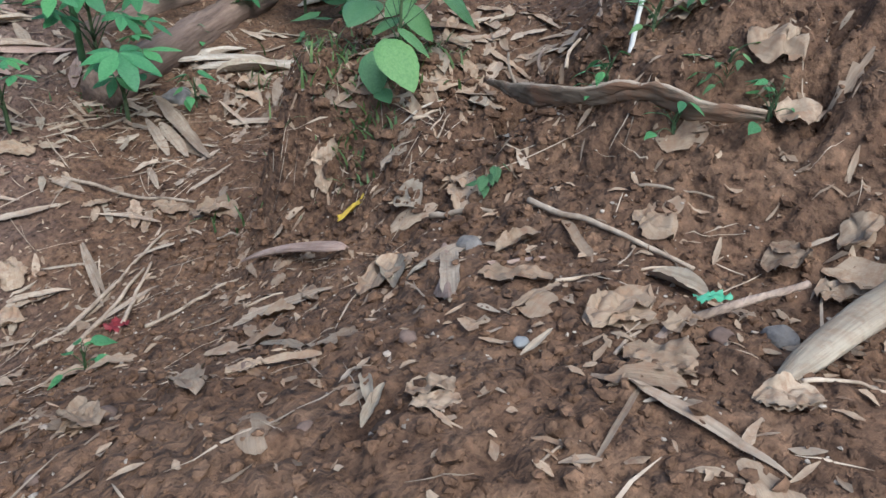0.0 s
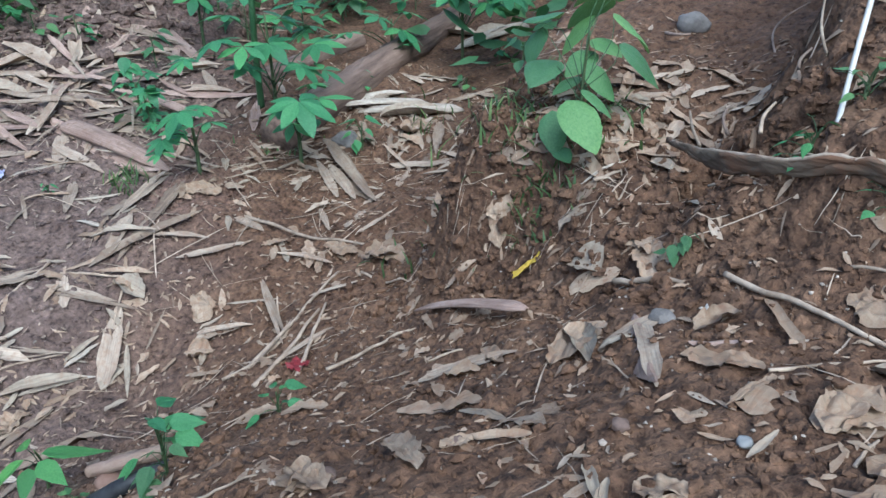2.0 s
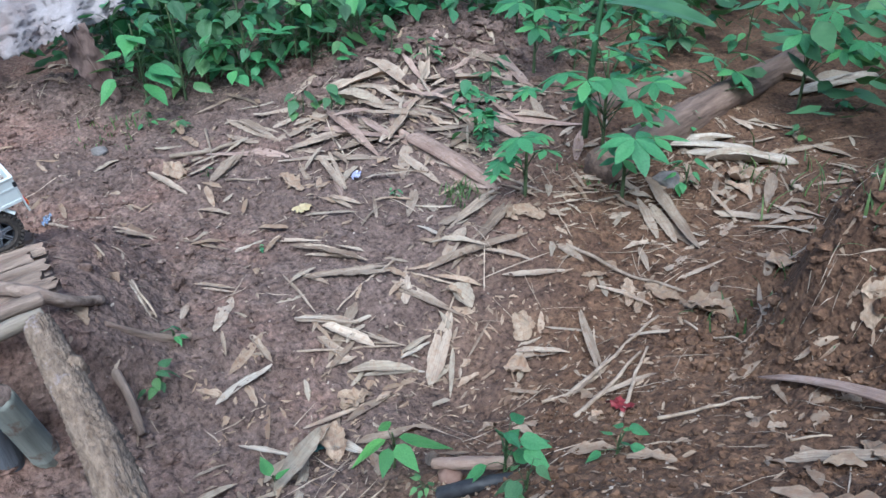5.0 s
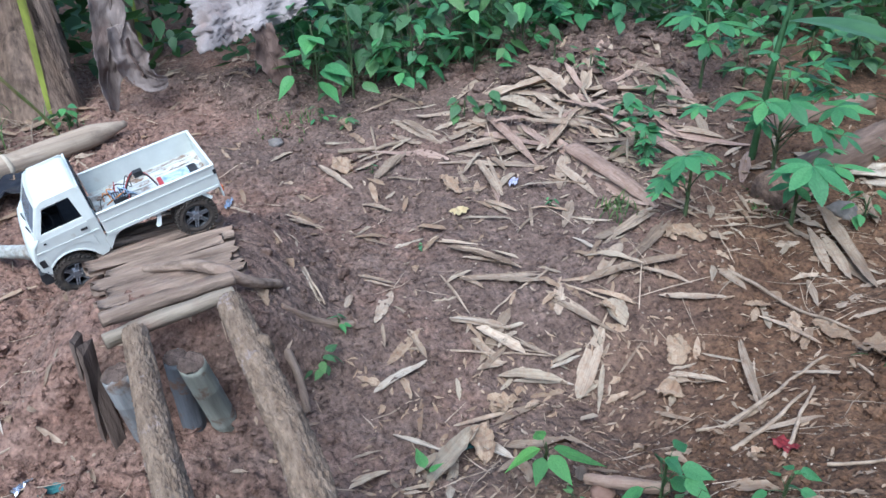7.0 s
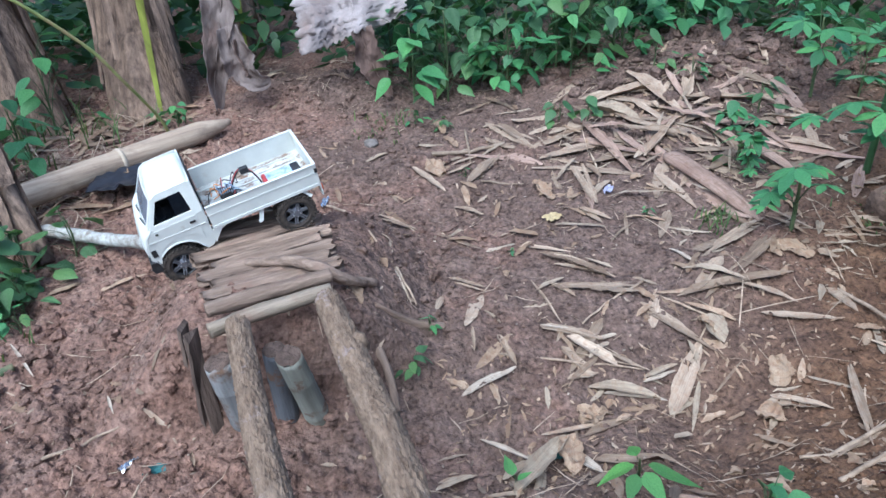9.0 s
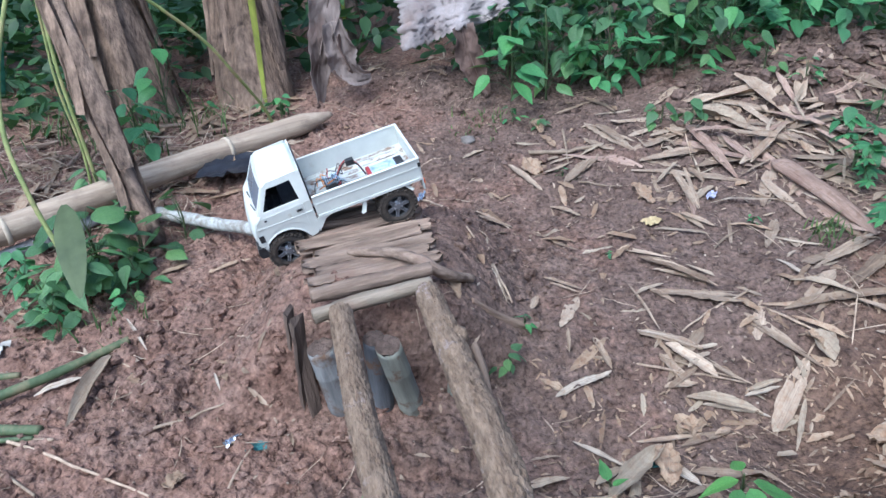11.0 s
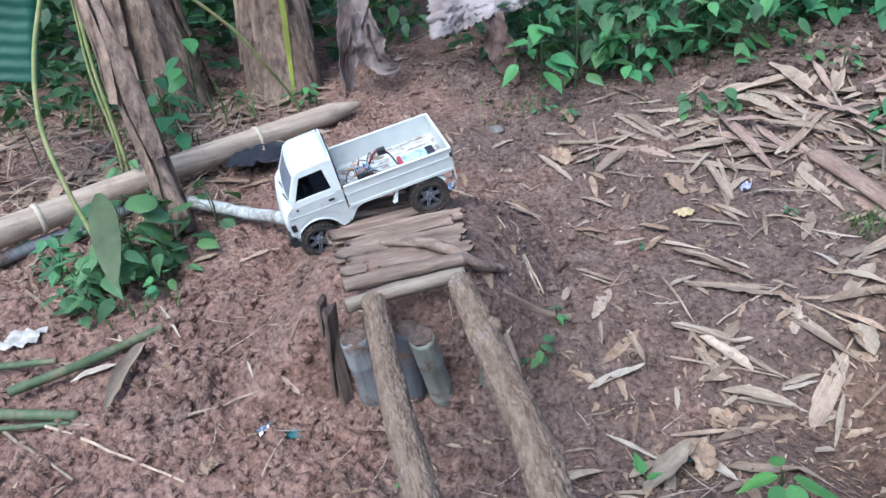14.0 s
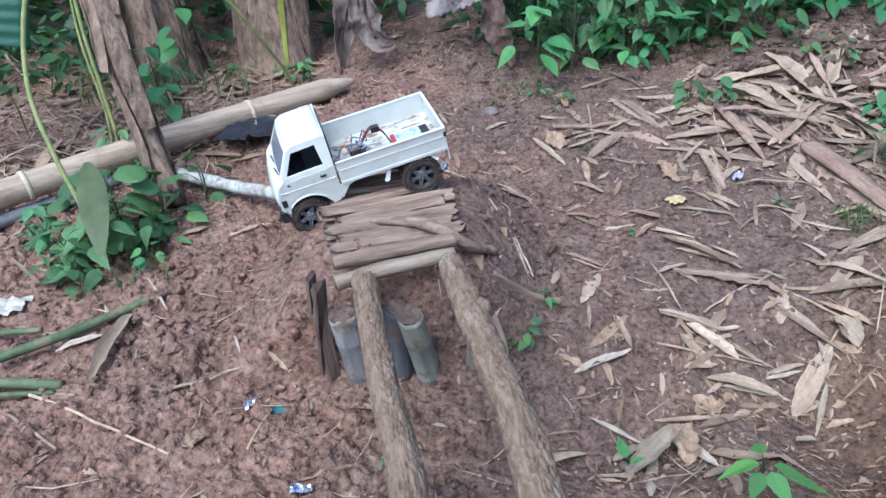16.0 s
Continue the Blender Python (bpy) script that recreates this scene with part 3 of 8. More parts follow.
    for x, z in rows:
        for v in (-1, -0.92, -0.5, 0, 0.5, 0.92, 1):
            verts.append((x + 0.004 * (1 - v * v) - (0.006 if abs(v) == 1 else 0), v * (hw - 0.0005), z))
    for i in range(len(rows) - 1):
        for j in range(6):
            faces.append((i * 7 + j, i * 7 + j + 1, (i + 1) * 7 + j + 1, (i + 1) * 7 + j))
    front = part("front_panel", (verts, faces), WHITE_BODY, truck, smooth=True)
    sol = front.modifiers.new("sheet", "SOLIDIFY")
    sol.thickness = 0.003

    low, high = Vector((0.1515, 0, 0.147)), Vector((0.1225, 0, 0.2035))
    def sp(u, w, off=0.0):
        p = low.lerp(high, w)
        n = Vector((0.89, 0, 0.456))
        return p + n * (off + 0.004 * (1 - u * u)) + Vector((0, u * (0.078 - 0.0105 * w), 0))
    grid = [(u, w) for w in (0.08, 0.92) for u in (-0.88, -0.45, 0, 0.45, 0.88)]
    part("windscreen", ([tuple(sp(u, w)) for u, w in grid], [(i, i + 1, i + 6, i + 5) for i in range(4)]), GLASS, truck, "tinted windscreen", smooth=True)
    frame_geo = []
    for (u0, w0, u1, w1) in ((-1, 0.0, 1, 0.1), (-1, 0.9, 1, 1.0), (-1, 0.1, -0.86, 0.9), (0.86, 0.1, 1, 0.9)):
        us = [u0 + (u1 - u0) * k / 4 for k in range(5)]
        v = [tuple(sp(u, w0, 0.0012)) for u in us] + [tuple(sp(u, w1, 0.0012)) for u in us]
        v += [tuple(sp(u, w0, -0.002)) for u in us] + [tuple(sp(u, w1, -0.002)) for u in us]
        f = [(i, i + 1, i + 6, i + 5) for i in range(4)] + [(i + 10, i + 15, i + 16, i + 11) for i in range(4)] + [(i, i + 10, i + 11, i + 1) for i in range(4)] + [(i + 5, i + 6, i + 16, i + 15) for i in range(4)] + [(0, 5, 15, 10), (4, 14, 19, 9)]
        frame_geo.append((v, f))
    part("windscreen_frame", join(*frame_geo), WHITE_BODY, truck)
    for u in (0.3, -0.35):
        part("wiper", swept([sp(u, 0.0, 0.003), sp(u + 0.12, 0.06, 0.005), sp(u + 0.55, 0.16, 0.004)], [0.0011, 0.0013, 0.0009], 6), DARK, truck, "black wiper")
    bumper = [(0.158, 0.050), (0.176, 0.052), (0.179, 0.064), (0.176, 0.078), (0.160, 0.079)]
    part("bumper", plate(bumper, [], -0.081, 0.081), DARK, truck, "dark grey front bumper", bevel=0.002)
    part("grille", box(0.1722, 0, 0.098, 0.003, 0.090, 0.014), DARK, truck, bevel=0.001)
    for s in (1, -1):
        lamp = part("headlight", box(0.169, s * 0.064, 0.097, 0.006, 0.024, 0.022), DARK, truck, "square headlight in a black surround", bevel=0.0015)
        part("lens", box(0.1718, s * 0.064, 0.097, 0.003, 0.018, 0.016), STEEL, lamp, bevel=0.001)
        part("corner_lamp", box(0.160, s * (hw + 0.0005), 0.097, 0.010, 0.002, 0.016), DARK, truck)
    # rear wall of the cab with the barred window
    back = plate([(-0.080, 0.098), (0.080, 0.098), (0.080, 0.148), (0.0675, 0.212), (-0.0675, 0.212), (-0.080, 0.148)],
                 [[(-0.056, 0.160), (-0.050, 0.201), (0.050, 0.201), (0.056, 0.160)]], 0.0, 0.003)
    rz = Matrix(((0, 1, 0, 0.044), (1, 0, 0, 0), (0, 0, 1, 0), (0, 0, 0, 1)))
    part("cab_back", moved(back, rz), WHITE_BODY, truck, "white cab back wall")
    ring = plate([(-0.064, 0.153), (-0.056, 0.208), (0.056, 0.208), (0.064, 0.153)], [[(-0.054, 0.161), (-0.049, 0.200), (0.049, 0.200), (0.054, 0.161)]], -0.0035, -0.0005)
    wf = part("rear_window", moved(ring, rz), DARK, truck, "black rear window frame with two bars", bevel=0.0008)
    for x in (-0.018, 0.018):
        part("window_bar", moved(box(x, -0.002, 0.180, 0.0045, 0.003, 0.044), rz), DARK, wf)
    part("pane", moved(box(0, 0.002, 0.180, 0.104, 0.001, 0.040), rz), GLASS, wf)
    # plain dark interior
    part("seat", join(box(0.075, 0, 0.120, 0.05, 0.13, 0.018), box(0.056, 0, 0.150, 0.012, 0.13, 0.055)), DARK, truck, "dark seat", bevel=0.004)
    part("dashboard", box(0.140, 0, 0.138, 0.02, 0.14, 0.014), DARK, truck, bevel=0.003)
    part("steering_wheel", moved(lathe([(0.016, -0.0015), (0.018, 0), (0.016, 0.0015), (0.014, 0), (0.016, -0.0015)], 20), Matrix.Translation((0.122, 0.036, 0.152)) @ Matrix.Rotation(radians(60), 4, "Z") @ Matrix.Rotation(radians(20), 4, "X")), DARK, truck)
    part("cab_floor", box(0.105, 0, 0.103, 0.118, 0.150, 0.004), DARK, truck)
    # open bed
    xa, xb, zb, zt = 0.040, -0.186, 0.102, 0.150
    floor = part("bed_floor", box((xa + xb) / 2, 0, zb, xa - xb, 0.156, 0.004), BED_DIRT, truck, "white ribbed bed floor smeared with mud")
    for y in (-0.06, -0.04, -0.02, 0, 0.02, 0.04, 0.06):
        part("floor_rib", box((xa + xb) / 2, y, zb + 0.0028, xa - xb - 0.02, 0.004, 0.0018), BED_DIRT, floor)
    for s in (1, -1):
        side = part("bed_side", box((xa + xb) / 2, s * 0.0795, 0.1245, xa - xb, 0.003, 0.052), WHITE_BODY, truck, bevel=0.0008)
        part("top_rail", box((xa + xb) / 2, s * 0.0800, 0.1505, xa - xb, 0.0056, 0.0036), WHITE_BODY, side, bevel=0.0009)
        part("pressed_rib", box((xa + xb) / 2, s * 0.0812, 0.131, xa - xb - 0.004, 0.0014, 0.003), WHITE_BODY, side)
        part("pressed_rib", box((xa + xb) / 2, s * 0.0812, 0.1025, xa - xb - 0.002, 0.003, 0.006), WHITE_BODY, side)
        part("mudguard_stay", swept([(-0.062, s * 0.070, 0.098), (-0.052, s * 0.078, 0.074), (-0.047, s * 0.078, 0.072)], [0.005, 0.006, 0.005], 4), WHITE_BODY, truck)
        part("mudguard_stay", swept([(-0.148, s * 0.070, 0.098), (-0.164, s * 0.080, 0.082)], [0.004, 0.004], 4), WHITE_BODY, truck)
        part("side_sill", plate([(0.046, 0.098), (0.046, 0.066), (0.026, 0.092), (0.010, 0.098)], [], s * 0.0795, s * 0.076), WHITE_BODY, truck)
    gate = part("tailgate", box(xb - 0.0015, 0, 0.1245, 0.003, 0.162, 0.052), WHITE_BODY, truck, bevel=0.0008)
    part("top_rail", box(xb - 0.0015, 0, 0.1505, 0.0056, 0.164, 0.0036), WHITE_BODY, gate, bevel=0.0009)
    part("pressed_rib", box(xb - 0.0034, 0, 0.118, 0.0014, 0.150, 0.004), WHITE_BODY, gate)
    part("rear_apron", plate([(-0.081, 0.099), (0.081, 0.099), (0.081, 0.074), (0.058, 0.074), (0.046, 0.090), (0.014, 0.090), (0.012, 0.078), (-0.012, 0.078), (-0.014, 0.090), (-0.046, 0.090), (-0.058, 0.074), (-0.081, 0.074)], [], 0, 0.003), WHITE_BODY, truck,
         m=Matrix(((0, 1, 0, xb - 0.003), (1, 0, 0, 0), (0, 0, 1, 0), (0, 0, 0, 1))))
    for s in (1, -1):
        lamp = part("tail_light", box(xb - 0.0045, s * 0.064, 0.087, 0.004, 0.018, 0.011), LAMP_RED, truck, "red and orange tail light", bevel=0.0006)
        part("lens", box(xb - 0.0070, s * 0.0685, 0.087, 0.0012, 0.008, 0.009), WIRE_ORANGE, lamp)
        part("gate_latch", box(xb - 0.001, s * 0.0805, 0.136, 0.006, 0.004, 0.010), DARK, truck)
        part("hinge", box(xb - 0.004, s * 0.030, 0.101, 0.003, 0.012, 0.004), DARK, truck)
    # chassis, axles, springs and shafts
    for s in (1, -1):
        part("frame_rail", box(-0.01, s * 0.028, 0.086, 0.30, 0.007, 0.014), DARK, truck, bevel=0.001)
        for x in (ax, -ax):
            spring = [(x + 0.006 * math.cos(a), s * 0.036 + 0.006 * math.sin(a), 0.052 + 0.038 * a / 44.0) for a in np.linspace(0, 44, 90)]
            part("spring", swept(spring, [0.0011] * 90, 5), STEEL, truck)
        part("link_rod", swept([(-ax, s * 0.034, 0.045), (-0.015, s * 0.020, 0.072)], [0.0028, 0.0028], 8), STEEL, truck)
        part("link_rod", swept([(ax, s * 0.034, 0.045), (0.020, s * 0.020, 0.072)], [0.0028, 0.0028], 8), STEEL, truck)
        part("leaf_spring", swept([(-0.165, s * 0.048, 0.082), (-ax, s * 0.048, 0.060), (-0.060, s * 0.048, 0.082)], [0.003] * 3, 4, steps=10), DARK, truck)
    for x, axle_z, mat, lab in ((0.120, 0.047, DARK, ""), (-0.123, 0.055, RED, "red differential cover with bright screws")):
        part("axle", swept([(x, -0.058, axle_z), (x, 0.058, axle_z)], [0.0065, 0.0065], 12), DARK, truck)
        d = part("differential", moved(lathe([(0, -0.016), (0.010, -0.016), (0.017, -0.006), (0.017, 0.006), (0.010, 0.016), (0, 0.016)], 20), Matrix.Translation((x - 0.006 * (1 if x < 0 else -1), 0.0, axle_z)) @ Matrix.Rotation(radians(90), 4, "Z")), mat, truck, lab)
        part("screws", join(*[moved(box(0, 0, 0, 0.003, 0.003, 0.003), Matrix.Translation((x - 0.014 * (1 if x < 0 else -1), 0.012 * math.cos(a), axle_z + 0.012 * math.sin(a)))) for a in np.linspace(0, 5.2, 6)]), STEEL, d)
    part("drive_shaft", swept([(-ax, 0, 0.05), (-0.02, 0, 0.068), (0.03, 0, 0.068), (ax, 0, 0.05)], [0.0035] * 4, 8), STEEL, truck)
    part("gearbox", box(0.005, 0, 0.070, 0.055, 0.040, 0.030), DARK, truck, bevel=0.003)
    part("servo", box(0.070, 0.018, 0.074, 0.040, 0.020, 0.026), DARK, truck, bevel=0.001)
    # load: battery, speed controller, plugs and wiring
    zf = 0.1045
    battery = part("battery", box(-0.128, 0.022, zf + 0.0115, 0.078, 0.034, 0.022), BLUE_FOIL, truck, "silver-grey battery pack with a dark end", bevel=0.004)
    part("end_cap", box(-0.158, 0.022, zf + 0.0116, 0.020, 0.0348, 0.0228), DARK, battery, "dark end of the pack", bevel=0.003)
    part("shrink_end", box(-0.092, 0.022, zf + 0.0118, 0.010, 0.0352, 0.0232), WIRE_RED, battery, "red shrink end", bevel=0.003)
    part("speed_controller", box(-0.014, 0.004, zf + 0.010, 0.034, 0.030, 0.020), DARK, truck, bevel=0.002)
    part("heat_sink", join(*[box(-0.014 + dx, 0.004, zf + 0.024, 0.0018, 0.026, 0.008) for dx in np.linspace(-0.013, 0.013, 7)]), BLUE_FOIL, truck)
    part("plug", box(-0.060, 0.014, zf + 0.054, 0.018, 0.012, 0.012), DARK, truck, bevel=0.001)
    part("plug", box(-0.078, 0.030, zf + 0.006, 0.014, 0.008, 0.008), WHITE_BODY, truck, bevel=0.001)
    rng = random.Random(4)
    for k in range(16):
        a = Vector((-0.014 + rng.uniform(-0.015, 0.015), 0.004 + rng.uniform(-0.014, 0.014), zf + 0.018))
        b = Vector((rng.uniform(-0.045, 0.034), rng.uniform(-0.025, 0.055), zf + rng.uniform(0.002, 0.024)))
        c = (a + b) / 2 + Vector((rng.uniform(-0.012, 0.018), rng.uniform(-0.02, 0.02), rng.uniform(0.004, 0.030)))
        part("wire", swept([a, c, b], [0.0011] * 3, 5, steps=12), (DARK, WIRE_RED, WIRE_ORANGE, DARK, BLUE_FOIL)[k % 5], truck, smooth=True)
    for dy in (0, 0.006):
        part("wire", swept([(-0.018, 0.004 + dy, zf + 0.012), (-0.034, 0.002 + dy, zf + 0.036), (-0.052, 0.004 + dy, zf + 0.054), (-0.072, 0.012 + dy, zf + 0.046), (-0.084, 0.020 + dy, zf + 0.018)], [0.0015] * 5, 7, steps=24), DARK if dy else WIRE_RED, truck, "thick battery lead", smooth=True)
    part("antenna_wire", swept([(-0.02, 0.045, zf + 0.002), (-0.09, 0.055, zf + 0.003), (-0.14, 0.03, zf + 0.004), (-0.16, -0.01, zf + 0.003)], [0.0014] * 4, 5, steps=18), DARK, truck, smooth=True)
    return truck


build_truck(Matrix.Translation((-0.2027, 1.5474, 0.1577)) @ Euler((radians(-10.8), radians(10.8), radians(201.1))).to_matrix().to_4x4())


# ---- the log bridge, plank ramp and other wood ----
GREEN_STEM = surface("green_stem", (0.045, 0.070, 0.032), (0.105, 0.140, 0.072), 30, 0.6, stain=(0.20, 0.17, 0.10), stain_scale=18)
GREY_WOOD = surface("lichened_branch", (0.22, 0.20, 0.17), (0.50, 0.52, 0.50), 45, 0.85, 0.004, 120, stain=(0.16, 0.12, 0.09), stain_scale=25)
GREY_BAMBOO = surface("grey_bamboo", (0.115, 0.117, 0.118), (0.29, 0.292, 0.290), 30, 0.8, 0.002, 150, stretch=(1, 1, 0.12), stain=(0.12, 0.075, 0.05), stain_scale=16, stain_range=(0.5, 0.62))
ROTTEN = surface("rotten_board", (0.045, 0.032, 0.026), (0.17, 0.125, 0.10), 40, 0.9, 0.004, 120, stretch=(1, 1, 0.15), vary=0.2)


def bark_log(points, radii, label, seed, knots=()):
    t = thing("log", Matrix.Identity(4), label, "log", "bridge logs")
    geo = swept(points, radii, 80, rough=0.08, ridges=0.0, seed=seed, steps=300, bark=0.15)
    along = Vector(points[-1]) - Vector(points[0])
    m = along.to_track_quat("Y", "Z").to_matrix().to_4x4()
    m.translation = Vector(points[0])
    part("trunk", moved(geo, m.inverted()), BARK, t, smooth=True, m=m)
    for p, r in knots:
        part("knot", swept([Vector(p) - Vector((0, 0, r)), Vector(p), Vector(p) + Vector((0.006, 0.004, r * 0.9))], [r * 0.9, r, r * 0.45], 14, rough=0.3, seed=seed + 3, steps=8), BARK, t, smooth=True)
    return t


def bar(name, points, radii, material, label, category, group="", seed=0, seg=12, rough=0.2, ridges=0.1, steps=24):
    m = (Vector(points[-1]) - Vector(points[0])).to_track_quat("X", "Z").to_matrix().to_4x4()
    m.translation = Vector(points[0])
    return solo(name, moved(swept(points, radii, seg, rough, ridges, seed, steps), m.inverted()), material, m, label, category, group)


bark_log([(-0.127, 1.150, 0.182), (-0.089, 1.02, 0.180), (-0.042, 0.86, 0.184), (0.020, 0.66, 0.196), (0.068, 0.34, 0.205)], [0.0195, 0.0198, 0.0202, 0.0208, 0.0220],
         "thin round log with ridged brown bark, bridging the hollow", 2)
bark_log([(0.016, 1.212, 0.180), (0.056, 1.075, 0.182), (0.098, 0.93, 0.184), (0.147, 0.74, 0.196), (0.212, 0.34, 0.205)], [0.0200, 0.0235, 0.0235, 0.0245, 0.0265],
         "thick crooked log with scaly bark and a knot, bridging the hollow", 9, knots=[((0.078, 1.050, 0.192), 0.016)])
bar("cross_log", [(-0.182, 1.178, 0.196), (-0.09, 1.222, 0.197), (0.020, 1.268, 0.196)], [0.0135, 0.0150, 0.0125], DRY_WOOD, "brown round stick lying across the ramp's foot", "log", "ramp sticks", 3)
bar("cross_log", [(-0.172, 1.140, 0.180), (-0.08, 1.188, 0.184), (0.022, 1.232, 0.186)], [0.0135, 0.0140, 0.0130], surface("pale_lichened_wood", (0.13, 0.105, 0.076), (0.31, 0.255, 0.195), 46, 0.88, 0.005, 120, stretch=(0.12, 1, 1), stain=(0.24, 0.165, 0.125), stain_scale=14), "pale round stick across the log ends", "log", "ramp sticks", 6)
bar("twisted_branch", [(-0.150, 1.362, 0.188), (-0.085, 1.345, 0.194), (-0.045, 1.332, 0.196), (0.006, 1.300, 0.190), (0.043, 1.312, 0.158), (0.088, 1.372, 0.115)], [0.007, 0.010, 0.012, 0.012, 0.011, 0.008], DRY_WOOD, "crooked forked brown branch on the ramp", "branch", seed=8, steps=40)
bar("fallen_branch", [(bx, by, ground_at(bx, by) + 0.001) for bx, by in ((0.086, 1.323), (0.155, 1.346), (0.223, 1.376))], [0.006, 0.0085, 0.0085], DRY_WOOD, "short dark brown stick on the soil", "branch", seed=12)
bar("fallen_branch", [(0.070, 1.300, 0.050), (0.105, 1.215, 0.015), (0.118, 1.150, -0.030)], [0.009, 0.008, 0.007], DRY_WOOD, "brown stick leaning into the hollow beside the log", "branch", seed=13)
bar("grey_branch", [(-0.800, 1.905, 0.062), (-0.62, 1.800, 0.072), (-0.50, 1.735, 0.082), (-0.335, 1.628, 0.102)], [0.018, 0.0165, 0.0175, 0.0160], GREY_WOOD, "pale grey lichened branch cut off at its end", "branch", seed=15, steps=36)
bar("root", [(1.02, 0.02, 0.372), (0.930, 0.075, 0.365), (0.870, 0.085, 0.372), (0.815, 0.062, 0.372), (0.780, 0.015, 0.376)], [0.003, 0.004, 0.0045, 0.0045, 0.003], DRY_WOOD, "thin curved brown root on the soil", "root", seed=17, steps=30)


def plank(x, y, z, length, width, thick, turn, tilt, seed):
    """A split weathered slab with ragged ends, along its own x axis."""
    rng = random.Random(seed)
    n, k = 16, 8
    verts, faces = [], []
    e0, e1 = [rng.uniform(-0.005, 0.005) for _ in range(k + 1)], [rng.uniform(-0.007, 0.007) for _ in range(k + 1)]
    for i in range(n + 1):
        for j in range(k + 1):
            t, u = i / n, 2 * j / k - 1
            px = (t - 0.5) * length + (e0[j] if i == 0 else e1[j] if i == n else 0)
            py = u * width / 2 * (1 + 0.16 * noise.noise(Vector((t * 5, seed, u))))
            pz = thick * (0.4 + 0.6 * (1 - abs(u) ** 2.5)) * (1 + 0.5 * noise.noise(Vector((t * 2, u * 7 + seed, seed * 1.7)))) + 0.003 * noise.noise(Vector((t * 1.2, u * 22, seed)))
            verts.append((px, py, pz))
    m = len(verts)
    verts += [(a, b, -0.004) for a, b, c in verts]
    for i in range(n):
        for j in range(k):
            q = (i * (k + 1) + j, (i + 1) * (k + 1) + j, (i + 1) * (k + 1) + j + 1, i * (k + 1) + j + 1)
            faces += [q, tuple(v + m for v in reversed(q))]
    edge = list(range(k + 1)) + [i * (k + 1) + k for i in range(1, n + 1)] + [n * (k + 1) + j for j in range(k - 1, -1, -1)] + [i * (k + 1) for i in range(n - 1, 0, -1)]
    for a, b in zip(edge, edge[1:] + edge[:1]):
        faces.append((b, a, a + m, b + m))
    return solo("plank", (verts, faces), DRY_WOOD, pose(x, y, z, 0, tilt, turn), "weathered split slab laid across the ramp", "plank", "ramp planks")


for i, (px, py, plen, pw, pt, turn) in enumerate([
        (-0.085, 1.318, 0.215, 0.030, 0.014, 20), (-0.090, 1.350, 0.205, 0.034, 0.017, 22), (-0.105, 1.385, 0.225, 0.036, 0.016, 24), (-0.108, 1.420, 0.210, 0.032, 0.018, 21),
        (-0.125, 1.455, 0.230, 0.038, 0.016, 24), (-0.135, 1.492, 0.215, 0.034, 0.017, 25), (-0.145, 1.530, 0.225, 0.038, 0.016, 23), (-0.155, 1.567, 0.210, 0.034, 0.016, 26)]):
    plank(px - 0.010, py - 0.004, 0.168 + 0.0015 * i, plen + (0.045, 0.02, 0.035, 0.01)[i % 4], pw + 0.003, pt, turn + (3, -2, 0, 4, -3)[i % 5], (-1) ** i * 1.5, 20 + i)


MUD = surface("damp_mud", (0.062, 0.044, 0.036), (0.150, 0.108, 0.088), 60, 0.9, 0.006, 140)


def stump(foot, head, r, label, cut=0.0, torn=0.008, material=None):
    """A short hollow bamboo post driven into the soil, leaning, with node rings and a broken rim."""
    foot, head = Vector(foot), Vector(head)
    up = head - foot
    m = up.to_track_quat("Z", "Y").to_matrix().to_4x4()
    m.translation = foot
    t = thing("bamboo_post", m, label, "post", "bamboo posts")
    z0, z1 = -0.07, up.length
    prof = [(r * 0.82, z1 - 0.05), (r * 0.88, z1 - 0.012), (r * 0.92, z1 - 0.002), (r * 0.97, z1 - 0.001), (r, z1 - 0.012), (r, z1 - 0.03)]
    for ring in (z1 * 0.62, z1 * 0.12):
        prof += [(r * 1.0, ring + 0.006), (r * 1.03, ring + 0.002), (r * 1.03, ring - 0.001), (r * 0.99, ring - 0.004)]
    prof.append((r, z0))
    v, f = lathe(prof, 30)
    v = [(a, c, b + (cut * a + torn * noise.noise(Vector((a * 130, c * 130, 3))) + 0.6 * torn * noise.noise(Vector((a * 400, c * 400, 9)))) * max(0.0, min(1.0, (b - z1 + 0.03) / 0.02))) for a, b, c in v]
    part("tube", (v, f), material or GREY_BAMBOO, t, smooth=True)
    pith = lathe([(0.0, 0.004), (r * 0.4, 0.003), (r * 0.75, 0.001), (r * 0.965, -0.003)], 30)
    part("soil_plug", ([(a, c, z1 + 0.004 + cut * a + b + 0.007 * noise.noise(Vector((a * 80, c * 80, 1)))) for a, b, c in pith[0]], pith[1]), MUD, t, "damp soil filling the hollow top")
    return t


DARK_BAMBOO = surface("slate_grey_bamboo", (0.066, 0.070, 0.078), (0.165, 0.172, 0.185), 30, 0.75, 0.002, 150, stretch=(1, 1, 0.12), stain=(0.12, 0.075, 0.05), stain_scale=22, stain_range=(0.56, 0.66))
OLIVE_BAMBOO = surface("olive_grey_bamboo", (0.130, 0.132, 0.110), (0.29, 0.295, 0.250), 30, 0.75, 0.002, 150, stretch=(1, 1, 0.12), stain=(0.13, 0.085, 0.06), stain_scale=18, stain_range=(0.54, 0.64))
stump((-0.146, 1.142, -0.020), (-0.163, 1.122, 0.130), 0.025, "grey split bamboo post half under the thin log", cut=0.12, torn=0.006)
